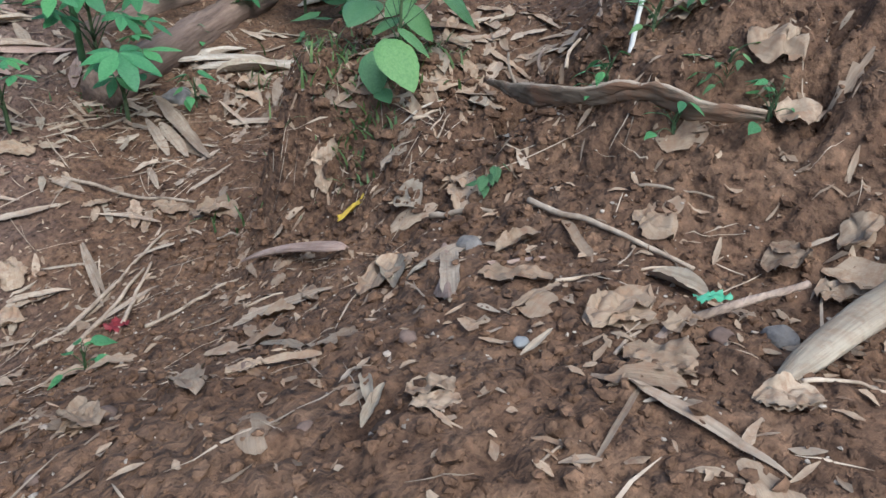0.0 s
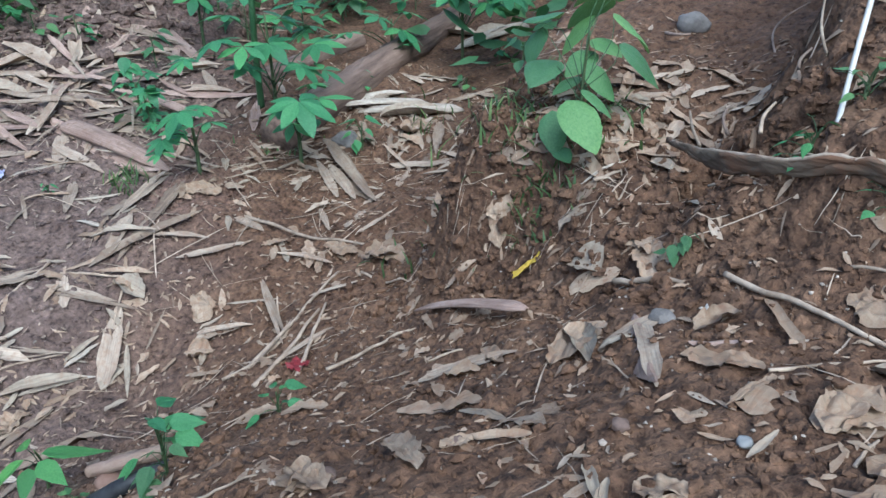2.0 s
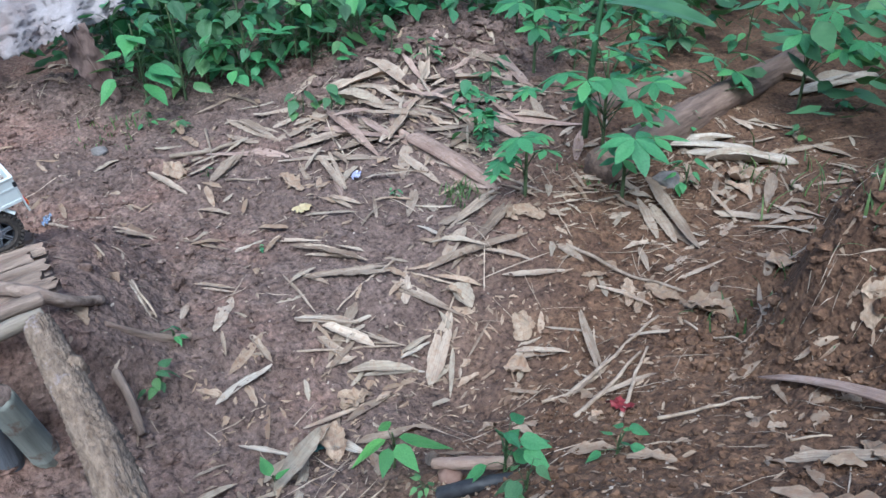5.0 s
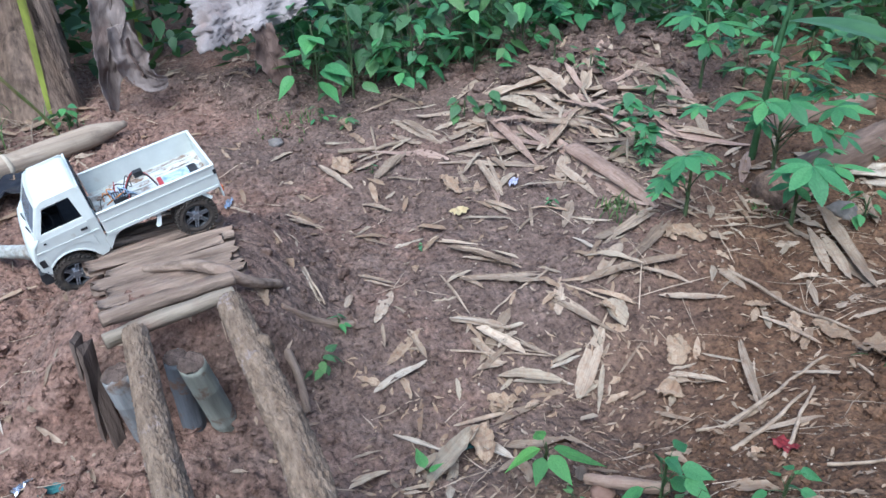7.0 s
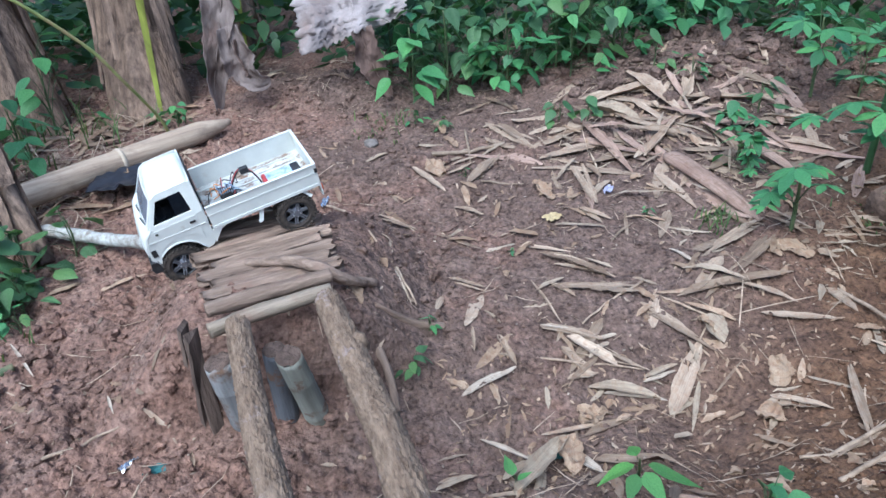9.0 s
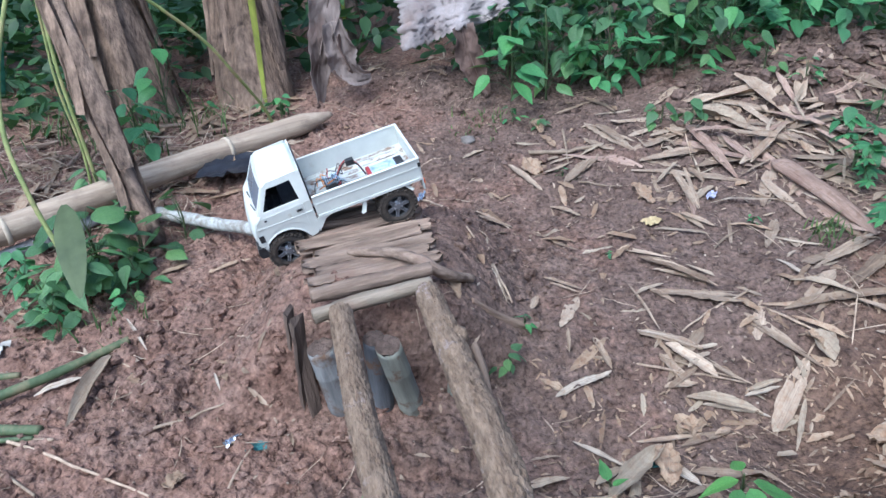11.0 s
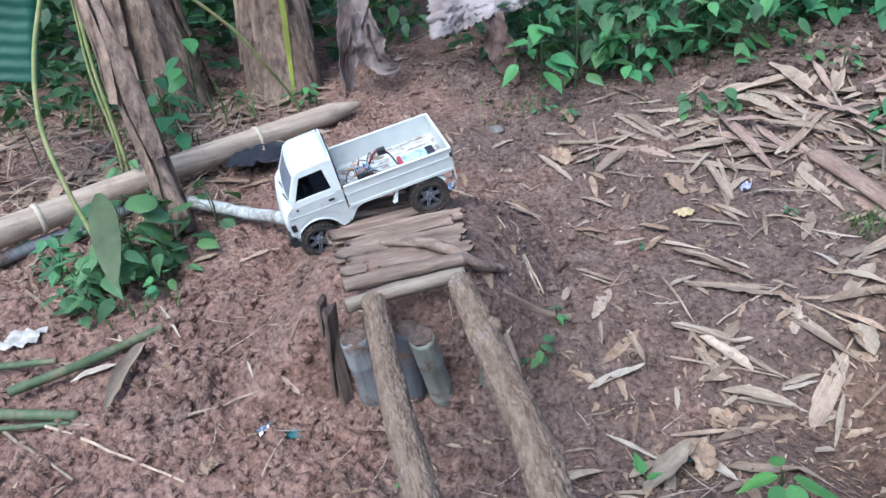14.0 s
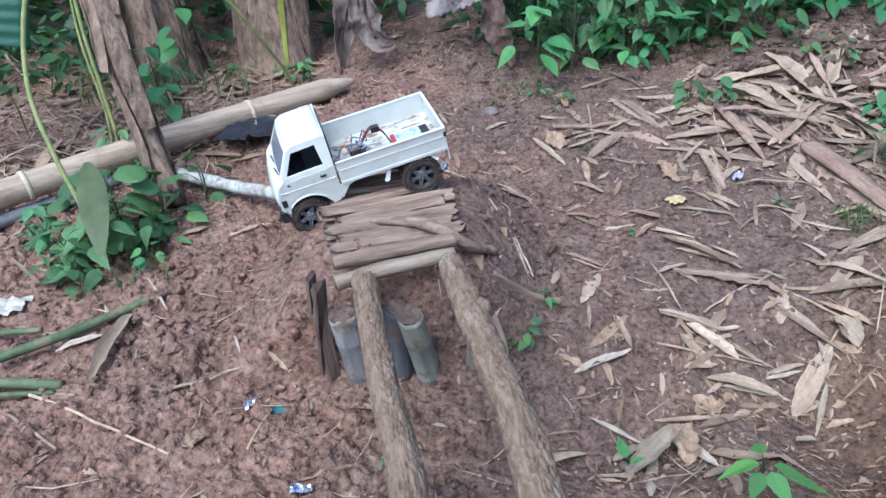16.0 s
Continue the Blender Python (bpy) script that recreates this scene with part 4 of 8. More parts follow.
stump((-0.077, 1.158, -0.030), (-0.073, 1.136, 0.135), 0.020, "dark grey bamboo post standing in the hollow", torn=0.006, material=DARK_BAMBOO)
stump((-0.023, 1.160, -0.037), (-0.048, 1.122, 0.130), 0.0225, "olive grey bamboo post with a broken rim, leaning in the hollow", cut=-0.15, torn=0.005, material=OLIVE_BAMBOO)
stump((0.050, 1.190, -0.035), (0.062, 1.150, 0.070), 0.013, "thin olive bamboo stub under the thick log", torn=0.006, material=OLIVE_BAMBOO)


def board(x, y, z, w, h, t, m_label, rz, lean, seed):
    rng = random.Random(seed)
    n = 10
    verts, faces = [], []
    for i in range(n + 1):
        for s in (-1, 1):
            for d in (-1, 1):
                verts.append((s * w / 2 * (1 + 0.2 * noise.noise(Vector((i * 0.7, s, seed)))), d * t / 2, h * i / n + (rng.uniform(-0.015, 0.01) if i == n else 0)))
    for i in range(n):
        a, c = i * 4, i * 4 + 4
        faces += [(a, a + 2, c + 2, c), (a + 1, c + 1, c + 3, a + 3), (a, c, c + 1, a + 1), (a + 2, a + 3, c + 3, c + 2)]
    faces += [(0, 1, 3, 2), (n * 4, n * 4 + 2, n * 4 + 3, n * 4 + 1)]
    return solo("edge_board", (verts, faces), ROTTEN, pose(x, y, z, lean, 0, rz), m_label, "board", "ramp edge boards", smooth=False)


board(-0.212, 1.135, -0.04, 0.030, 0.225, 0.007, "dark rotten board holding the ramp's edge", 70, 4, 1)
board(-0.190, 1.122, -0.05, 0.022, 0.215, 0.007, "dark rotten board holding the ramp's edge", 40, -6, 2)
board(-0.232, 1.165, -0.03, 0.030, 0.215, 0.006, "dark rotten board holding the ramp's edge", 80, 3, 3)


def bamboo_pole(points, r0, r1, label, nodes_at, seed, cut=True, material=None):
    t = thing("bamboo_pole", Matrix.Identity(4), label, "bamboo", "bamboo poles")
    n = 90
    pts, rad = [], []
    for i in range(n + 1):
        u = i / n
        k = u * (len(points) - 1)
        j = min(int(k), len(points) - 2)
        pts.append(Vector(points[j]).lerp(Vector(points[j + 1]), k - j))
        r = r0 + (r1 - r0) * u
        for c in nodes_at:
            d = abs(u - c)
            r *= 1 + 0.09 * math.exp(-(d / 0.006) ** 2) - 0.03 * math.exp(-((d - 0.012) / 0.006) ** 2)
        if cut and u > 0.93:
            r *= 1 - 0.75 * ((u - 0.93) / 0.07) ** 1.3
        rad.append(r)
    geo = swept(pts, rad, 24, rough=0.02, seed=seed)
    m = (pts[-1] - pts[0]).to_track_quat("X", "Z").to_matrix().to_4x4()
    m.translation = pts[0]
    part("culm", moved(geo, m.inverted()), material or BAMBOO, t, smooth=True, m=m)
    for c in nodes_at:
        i = int(c * n)
        part("node_ring", swept([pts[i] - (pts[i + 1] - pts[i]) * 0.35, pts[i], pts[i] + (pts[i + 1] - pts[i]) * 0.35], [rad[i] * 1.0, rad[i] * 1.025, rad[i] * 1.0], 24), material or PALE_NODE, t, "pale raised node", smooth=True)
    return t


bar("fallen_branch", [(-1.635, 2.307, 0.109), (-1.501, 2.355, 0.114), (-1.369, 2.438, 0.12)], [0.009, 0.009, 0.0063], DRY_WOOD, "dry brown stick among straw behind the pole", "branch", "sticks behind the pole", seed=60)
bar("fallen_branch", [(-2.066, 3.067, 0.151), (-1.898, 2.879, 0.134), (-1.739, 2.698, 0.122)], [0.008, 0.008, 0.0056], DRY_WOOD, "dry brown stick among straw behind the pole", "branch", "sticks behind the pole", seed=61)
bar("fallen_branch", [(-1.689, 2.723, 0.122), (-1.683, 2.817, 0.128), (-1.574, 2.888, 0.134)], [0.007, 0.007, 0.0049], DRY_WOOD, "dry brown stick among straw behind the pole", "branch", "sticks behind the pole", seed=62)
bar("fallen_branch", [(-1.076, 2.56, 0.12), (-0.919, 2.541, 0.12), (-0.844, 2.515, 0.12)], [0.008, 0.008, 0.0056], DRY_WOOD, "dry brown stick among straw behind the pole", "branch", "sticks behind the pole", seed=63)
bar("fallen_branch", [(-1.233, 2.234, 0.097), (-1.239, 2.326, 0.108), (-1.268, 2.435, 0.117)], [0.006, 0.006, 0.0042], DRY_WOOD, "dry brown stick among straw behind the pole", "branch", "sticks behind the pole", seed=64)


PALE_NODE = surface("pale_bamboo_node", (0.36, 0.30, 0.225), (0.54, 0.46, 0.36), 40, 0.7)
bamboo_pole([(-2.35, 0.86, 0.075), (-1.228, 1.671, 0.085), (-0.831, 2.095, 0.120), (-0.415, 2.485, 0.150)], 0.040, 0.034, "thick dry brown bamboo pole with a pointed cut end", [0.18, 0.40, 0.60, 0.78], 5)
bamboo_pole([(-2.2, 0.90, 0.03), (-1.27, 1.60, 0.02), (-0.93, 1.98, 0.05)], 0.020, 0.016, "thin grey bamboo cane lying beside the thick pole", [0.2, 0.5, 0.75], 6, cut=False, material=GREY_BAMBOO)


def green_cane(points, r, seed):
    bar("green_cane", points, r, GREEN_STEM, "cut green stem lying on the soil", "stem", "green stems", seed, 12, 0.06, 0.0, 30)


green_cane([(-0.835, 1.115, 0.022), (-0.72, 1.20, 0.030), (-0.610, 1.300, 0.040)], [0.010, 0.0095, 0.008], 1)
green_cane([(-1.10, 1.17, 0.020), (-0.93, 1.19, 0.024), (-0.79, 1.205, 0.028)], [0.008, 0.0075, 0.006], 2)
green_cane([(-1.15, 1.065, 0.018), (-0.86, 1.055, 0.022), (-0.66, 1.052, 0.020)], [0.0095, 0.0105, 0.009], 3)
green_cane([(-1.15, 0.98, 0.016), (-0.80, 1.02, 0.018), (-0.665, 1.035, 0.018)], [0.005, 0.005, 0.004], 4)


# ---- fallen leaves, sticks and crumbs ----
LEAF_MATS = {
    "tan": dry_leaf_material("dry_bamboo_leaf", (0.205, 0.152, 0.108), (0.385, 0.310, 0.230), (0.16, 0.110, 0.076), 0.40, 0.7, 0.5),
    "crumpled": dry_leaf_material("dry_broad_leaf", (0.20, 0.138, 0.090), (0.36, 0.272, 0.188), (0.14, 0.088, 0.056), 0.30, 0.35, 0.75),
    "grey": dry_leaf_material("grey_dry_leaf", (0.23, 0.182, 0.132), (0.37, 0.310, 0.232), (0.17, 0.135, 0.100), 0.22, 0.6, 0.4),
    "sheath": dry_leaf_material("pink_brown_sheath", (0.24, 0.160, 0.125), (0.37, 0.270, 0.215), (0.18, 0.115, 0.085), 0.22, 1.0, 0.35),
    "pale": dry_leaf_material("bleached_leaf", (0.32, 0.270, 0.212), (0.46, 0.400, 0.325), (0.26, 0.205, 0.155), 0.16, 1.0, 0.3),
}
STRAW = surface("straw", (0.20, 0.145, 0.10), (0.44, 0.345, 0.255), 40, 0.8, vary=0.3)
LEAF_WORDS = {
    "tan": ("dry_bamboo_leaf", "dry tan bamboo leaf lying on the soil", "bamboo leaf", "fallen bamboo leaves"),
    "crumpled": ("dry_leaf", "crumpled brown dry leaf lying on the soil", "dry leaf", "crumpled leaves"),
    "grey": ("dry_leaf", "greyish dry leaf lying on the soil", "dry leaf", "grey leaves"),
    "sheath": ("bamboo_sheath", "pinkish brown bamboo sheath lying on the soil", "bamboo sheath", "bamboo sheaths"),
    "pale": ("pale_leaf", "bleached pale leaf lying on the soil", "dry leaf", "pale leaves"),
}
leaf_rng = random.Random(11)
leaf_count = [0]


def settle(verts, m, drape=0.45, gap=0.0015):
    """Lay a flat piece, posed by m, down on the ground under it; the places of its corners."""
    w = np.array([m @ Vector(v) for v in verts])
    base = np.array([m @ Vector((v[0], v[1], 0)) for v in verts])
    g = height(w[:, 0], w[:, 1]) + 0.6 * relief(w[:, 0], w[:, 1])
    own = w[:, 2] - base[:, 2]
    z = np.maximum(base[:, 2] * (1 - drape) + g * drape + own, g) + gap
    w[:, 2] = np.maximum(z, g + gap)
    return w


def crumple(v, length, width, rng):
    """Pull a flat leaf into an uneven, torn and folded one."""
    s, k = rng.uniform(0, 90), 2.2 / width
    out = []
    for x, y, z in v:
        q = Vector((x * k, y * k, s))
        dx = 0.20 * width * noise.noise(q * 0.9 + Vector((7, 0, 0))) + 0.07 * width * noise.noise(q * 3.1)
        dy = 0.30 * width * noise.noise(q * 0.8 + Vector((0, 9, 0))) + 0.09 * width * noise.noise(q * 3.3 + Vector((4, 0, 0)))
        up = 0.34 * width * abs(noise.noise(q * 1.1 + Vector((0, 0, 5)))) + 0.10 * width * noise.noise(q * 2.9 + Vector((1, 0, 5)))
        rim = (2 * y / width) ** 2 + (2 * x / length - 1) ** 4
        out.append((x + dx, y + dy, max(0.0, z + up + 0.10 * width * rim * noise.noise(q * 0.6 + Vector((3, 3, 0))))))
    return out


def fallen(x0, y0, x1, y1, width, kind):
    rng = random.Random(leaf_rng.random())
    leaf_count[0] += 1
    m, length = on_ground(x0, y0, x1, y1)
    if kind == "tan":
        v, f = blade(length, width * 0.78, rng, rng.choice(("lance", "lance", "strip")), rng.uniform(0.0, 0.035), rng.uniform(0.02, 0.14), rng.uniform(-0.1, 0.2), rng.uniform(-0.25, 0.25), 4, 14, 0.09)
    elif kind == "crumpled":
        v, f = blade(length, width, rng, "oval", rng.uniform(0.0, 0.06), rng.uniform(-0.05, 0.12), rng.uniform(0.02, 0.22), rng.uniform(-0.3, 0.3), 12, 18, 0.05)
        v = crumple(v, length, width, rng)
    elif kind == "grey":
        v, f = blade(length, width * 0.9, rng, "lance" if length > 2.2 * width else "oval", rng.uniform(0.02, 0.1), 0.1, rng.uniform(0.1, 0.4), rng.uniform(-0.3, 0.3), 6, 12, 0.12)
    elif kind == "sheath":
        v, f = blade(length, width * 0.9, rng, "strip" if length > 3 * width else "lance", 0.03, 0.0, 0.45, 0.2, 8, 16, 0.04)
        v = [(a, b, 0.12 * width - c if length > 3 * width else c) for a, b, c in v]
    else:
        v, f = blade(length, width * 0.8, rng, "lance", 0.03, 0.1, 0.12, 0.1, 6, 14, 0.04)
    w = settle(v, m)
    c = w.mean(0)
    name, label, cat, group = LEAF_WORDS[kind]
    shift = rng.uniform(0, 20)
    return solo(name, (w - c, f), LEAF_MATS[kind], Matrix.Translation(c), label, cat, group, uv=[(q[0] + shift, q[1] + shift) for q in v])


def stick(x0, y0, x1, y1, r):
    rng = random.Random(leaf_rng.random())
    m, length = on_ground(x0, y0, x1, y1, r)
    side = [rng.uniform(-0.025, 0.025) * length * (0 < k < 8) for k in range(9)]
    pts = [m @ Vector((length * k / 8, (side[k] + side[max(k - 1, 0)] + side[min(k + 1, 8)]) / 3, 0)) for k in range(9)]
    g = [ground_at(p.x, p.y) for p in pts]
    for k, p in enumerate(pts):
        near = g[max(k - 2, 0):k + 3]
        p.z = sum(near) / len(near) + 0.35 * max(0.0, max(near) - sum(near) / len(near)) + 0.8 * r
    c = pts[4].copy()
    return solo("dry_stalk", swept([p - c for p in pts], [r * (1.0 - 0.05 * k) for k in range(9)], 7, 0.15, 0.0, rng.random() * 9, 24), STRAW, Matrix.Translation(c), "thin dry stalk lying on the soil", "stalk", "dry stalks")


fallen(0.448, 2.379, 0.524, 2.194, 0.060, "tan")
fallen(0.588, 2.112, 0.781, 2.162, 0.064, "tan")
fallen(0.532, 2.260, 0.652, 2.329, 0.037, "tan")
fallen(0.324, 1.988, 0.422, 2.163, 0.052, "tan")
fallen(0.174, 2.122, 0.261, 1.968, 0.036, "tan")
fallen(0.448, 2.647, 0.533, 2.465, 0.031, "tan")
fallen(0.334, 2.501, 0.478, 2.619, 0.029, "tan")
fallen(0.792, 2.643, 0.656, 2.498, 0.045, "tan")
fallen(0.880, 2.513, 1.053, 2.498, 0.056, "tan")
fallen(0.829, 2.447, 0.993, 2.332, 0.064, "tan")
fallen(0.752, 2.402, 0.894, 2.284, 0.083, "grey")
fallen(0.887, 2.235, 0.979, 2.159, 0.038, "tan")
fallen(0.978, 2.382, 1.099, 2.542, 0.029, "tan")
fallen(0.801, 2.250, 0.874, 2.063, 0.046, "tan")
fallen(0.982, 2.239, 1.168, 2.294, 0.055, "tan")
fallen(0.851, 1.998, 0.900, 1.804, 0.048, "tan")
fallen(0.631, 2.061, 0.654, 1.863, 0.027, "tan")
fallen(0.243, 2.052, 0.361, 2.138, 0.021, "tan")
fallen(0.087, 1.808, 0.178, 1.788, 0.030, "tan")
fallen(0.278, 1.900, 0.355, 1.866, 0.027, "tan")
fallen(0.513, 2.003, 0.545, 1.900, 0.038, "crumpled")
fallen(0.603, 1.842, 0.644, 1.760, 0.029, "tan")
fallen(0.417, 1.668, 0.529, 1.622, 0.025, "tan")
fallen(0.461, 1.625, 0.605, 1.519, 0.032, "tan")
fallen(0.457, 1.480, 0.652, 1.484, 0.027, "tan")
fallen(0.456, 1.502, 0.508, 1.449, 0.024, "tan")
fallen(0.414, 1.366, 0.535, 1.326, 0.029, "tan")
fallen(0.546, 1.375, 0.452, 1.251, 0.027, "tan")
fallen(0.447, 1.308, 0.496, 1.243, 0.025, "tan")
fallen(0.481, 1.220, 0.613, 1.193, 0.034, "grey")
fallen(0.634, 1.404, 0.725, 1.309, 0.032, "tan")
fallen(0.594, 1.235, 0.665, 1.256, 0.017, "grey")
fallen(0.767, 1.434, 0.861, 1.535, 0.036, "tan")
fallen(0.811, 1.583, 0.914, 1.643, 0.038, "tan")
fallen(0.323, 1.342, 0.351, 1.271, 0.017, "tan")
fallen(0.238, 1.194, 0.350, 1.268, 0.028, "pale")
fallen(0.406, 1.002, 0.422, 1.106, 0.037, "crumpled")
fallen(0.371, 1.113, 0.550, 1.140, 0.019, "tan")
fallen(0.184, 1.054, 0.238, 1.077, 0.010, "tan")
fallen(0.181, 1.008, 0.242, 1.026, 0.015, "tan")
fallen(0.443, 1.136, 0.509, 1.167, 0.037, "crumpled")
fallen(0.274, 1.354, 0.272, 1.295, 0.012, "tan")
fallen(-0.643, 1.365, -0.559, 1.267, 0.010, "pale")
fallen(-0.393, 1.186, -0.353, 1.113, 0.008, "pale")
fallen(-0.360, 1.148, -0.338, 1.119, 0.010, "crumpled")
fallen(-0.740, 1.159, -0.664, 1.213, 0.028, "pale")
fallen(-0.630, 1.261, -0.619, 1.061, 0.044, "grey")
fallen(-0.152, 1.057, -0.110, 1.070, 0.018, "sheath")
fallen(-0.387, 0.924, -0.363, 0.957, 0.028, "crumpled")
fallen(-1.039, 1.493, -0.883, 1.369, 0.015, "tan")
fallen(0.239, 1.558, 0.320, 1.507, 0.021, "tan")
fallen(0.550, 2.223, 0.435, 2.355, 0.024, "tan")
fallen(0.595, 1.257, 0.528, 1.294, 0.015, "tan")
fallen(0.773, 1.306, 0.741, 1.357, 0.033, "crumpled")
fallen(1.421, 1.620, 1.396, 1.437, 0.050, "tan")
fallen(1.337, 1.437, 1.327, 1.294, 0.056, "tan")
fallen(0.974, 1.198, 0.909, 1.009, 0.018, "tan")
fallen(1.003, 1.071, 1.096, 1.013, 0.017, "tan")
fallen(0.792, 1.150, 0.890, 1.112, 0.031, "tan")
fallen(1.107, 1.233, 1.059, 1.147, 0.025, "crumpled")
fallen(1.058, 1.125, 1.114, 1.180, 0.017, "crumpled")
fallen(1.219, 1.349, 1.175, 1.247, 0.024, "tan")
fallen(1.126, 1.197, 1.162, 1.119, 0.034, "crumpled")
fallen(1.158, 1.097, 1.207, 1.021, 0.062, "crumpled")
fallen(1.126, 0.882, 1.190, 0.917, 0.015, "tan")
fallen(1.365, 1.110, 1.425, 1.083, 0.056, "crumpled")
fallen(1.202, 1.188, 1.311, 1.172, 0.018, "tan")
fallen(1.137, 0.699, 1.154, 0.714, 0.037, "crumpled")
fallen(1.628, 1.711, 1.789, 1.724, 0.048, "grey")
fallen(1.631, 1.634, 1.803, 1.531, 0.088, "grey")
fallen(2.321, 1.944, 2.520, 1.938, 0.090, "grey")
fallen(1.887, 1.816, 1.900, 1.743, 0.024, "tan")
fallen(1.603, 1.524, 1.654, 1.454, 0.074, "crumpled")
fallen(1.524, 1.405, 1.490, 1.341, 0.012, "tan")
fallen(1.296, 1.551, 1.328, 1.484, 0.024, "tan")
fallen(0.876, 1.484, 1.009, 1.633, 0.031, "tan")
fallen(1.006, 1.587, 1.060, 1.525, 0.052, "crumpled")
fallen(1.268, 1.749, 1.248, 1.625, 0.016, "tan")
fallen(0.421, 1.521, 0.459, 1.366, 0.010, "tan")
fallen(0.078, 1.874, 0.169, 1.773, 0.023, "tan")
fallen(0.224, 2.162, 0.254, 2.055, 0.051, "crumpled")
fallen(0.287, 2.118, 0.388, 2.181, 0.019, "tan")
fallen(0.262, 2.452, 0.281, 2.344, 0.030, "crumpled")
fallen(0.868, 1.608, 1.035, 1.716, 0.036, "tan")
fallen(0.882, 1.486, 1.025, 1.627, 0.029, "tan")
fallen(0.663, 2.070, 0.659, 1.870, 0.016, "tan")
fallen(0.716, 1.816, 0.678, 1.653, 0.015, "tan")
fallen(0.601, 1.847, 0.669, 1.769, 0.033, "tan")
fallen(1.363, 1.510, 1.302, 1.319, 0.049, "tan")
fallen(0.875, 0.381, 0.975, 0.395, 0.039, "crumpled")
fallen(0.915, 0.352, 0.933, 0.328, 0.015, "grey")
fallen(0.986, 0.360, 0.848, 0.252, 0.026, "sheath")
fallen(0.910, 0.266, 0.922, 0.197, 0.027, "crumpled")
fallen(0.938, 0.274, 0.964, 0.227, 0.012, "sheath")
fallen(0.834, 0.189, 0.906, 0.182, 0.008, "crumpled")
fallen(0.966, 0.287, 1.029, 0.273, 0.026, "crumpled")
fallen(1.065, 0.194, 1.065, 0.145, 0.042, "crumpled")
fallen(0.865, 0.143, 0.901, 0.105, 0.044, "crumpled")
fallen(0.984, 0.138, 0.977, 0.082, 0.028, "grey")
fallen(0.821, 0.089, 0.836, 0.049, 0.032, "crumpled")
fallen(0.880, 0.083, 0.916, 0.071, 0.020, "crumpled")
fallen(1.119, 0.450, 1.112, 0.413, 0.026, "crumpled")
fallen(1.087, 0.379, 1.123, 0.395, 0.013, "tan")
fallen(0.716, 0.189, 0.729, 0.156, 0.020, "crumpled")
fallen(0.719, 0.227, 0.692, 0.197, 0.012, "grey")
fallen(0.797, 0.153, 0.834, 0.149, 0.008, "grey")
fallen(1.286, 0.276, 1.303, 0.235, 0.038, "crumpled")
fallen(0.790, 0.075, 0.775, -0.026, 0.016, "tan")
fallen(0.815, 0.083, 0.830, 0.044, 0.020, "crumpled")
fallen(0.825, 0.010, 0.843, -0.025, 0.021, "crumpled")
fallen(0.702, 0.175, 0.721, 0.146, 0.017, "crumpled")
fallen(0.676, 0.189, 0.716, 0.206, 0.011, "grey")
fallen(0.589, 0.412, 0.616, 0.388, 0.030, "crumpled")
fallen(0.652, 0.349, 0.682, 0.358, 0.015, "crumpled")
fallen(1.263, 0.172, 1.247, 0.114, 0.051, "crumpled")
fallen(1.313, 0.281, 1.294, 0.222, 0.053, "crumpled")
fallen(1.078, 0.068, 1.087, 0.028, 0.035, "crumpled")
fallen(1.107, 0.015, 1.129, -0.008, 0.027, "crumpled")
fallen(1.201, 0.119, 1.213, 0.073, 0.040, "crumpled")
fallen(1.060, 0.019, 1.061, -0.018, 0.031, "crumpled")
fallen(0.848, 0.128, 0.936, 0.120, 0.028, "crumpled")
fallen(0.781, 0.060, 0.799, 0.043, 0.007, "pale")
fallen(0.865, 1.247, 0.833, 1.177, 0.047, "crumpled")
fallen(1.513, 1.886, 1.604, 1.733, 0.064, "grey")
fallen(0.690, 0.409, 0.650, 0.318, 0.024, "crumpled")
fallen(0.603, 0.428, 0.606, 0.371, 0.029, "crumpled")
fallen(0.683, 0.334, 0.709, 0.323, 0.015, "crumpled")
fallen(1.616, 1.778, 1.812, 1.718, 0.061, "pale")
fallen(1.701, 1.665, 1.849, 1.530, 0.060, "pale")
fallen(2.220, 2.075, 2.358, 1.932, 0.090, "grey")
fallen(0.592, 0.885, 0.545, 0.915, 0.013, "tan")
fallen(0.969, 1.196, 0.887, 0.979, 0.015, "tan")
fallen(0.813, 0.956, 0.950, 1.044, 0.008, "tan")
fallen(1.026, 1.283, 1.091, 1.282, 0.018, "crumpled")
fallen(0.831, 1.568, 1.014, 1.681, 0.025, "tan")
fallen(0.450, 1.235, 0.516, 1.280, 0.016, "tan")
fallen(0.490, 1.573, 0.615, 1.526, 0.018, "tan")
fallen(0.518, 1.493, 0.657, 1.495, 0.011, "tan")
fallen(0.252, 1.536, 0.317, 1.496, 0.013, "tan")
fallen(0.422, 2.394, 0.537, 2.150, 0.067, "tan")
fallen(0.545, 2.099, 0.811, 2.161, 0.054, "tan")
fallen(0.887, 2.544, 1.048, 2.506, 0.041, "tan")
fallen(0.893, 2.122, 1.005, 1.710, 0.070, "sheath")
fallen(0.815, 2.414, 0.989, 2.208, 0.050, "sheath")
fallen(0.438, 2.167, 0.309, 1.967, 0.031, "tan")
fallen(0.123, 1.490, 0.155, 1.395, 0.007, "pale")
fallen(0.977, 0.347, 0.848, 0.251, 0.023, "tan")
fallen(1.416, 1.594, 1.318, 1.261, 0.053, "tan")
fallen(1.086, 0.521, 1.083, 0.472, 0.047, "grey")
fallen(1.114, 0.434, 1.068, 0.388, 0.037, "crumpled")
fallen(1.139, 0.712, 1.120, 0.680, 0.025, "crumpled")
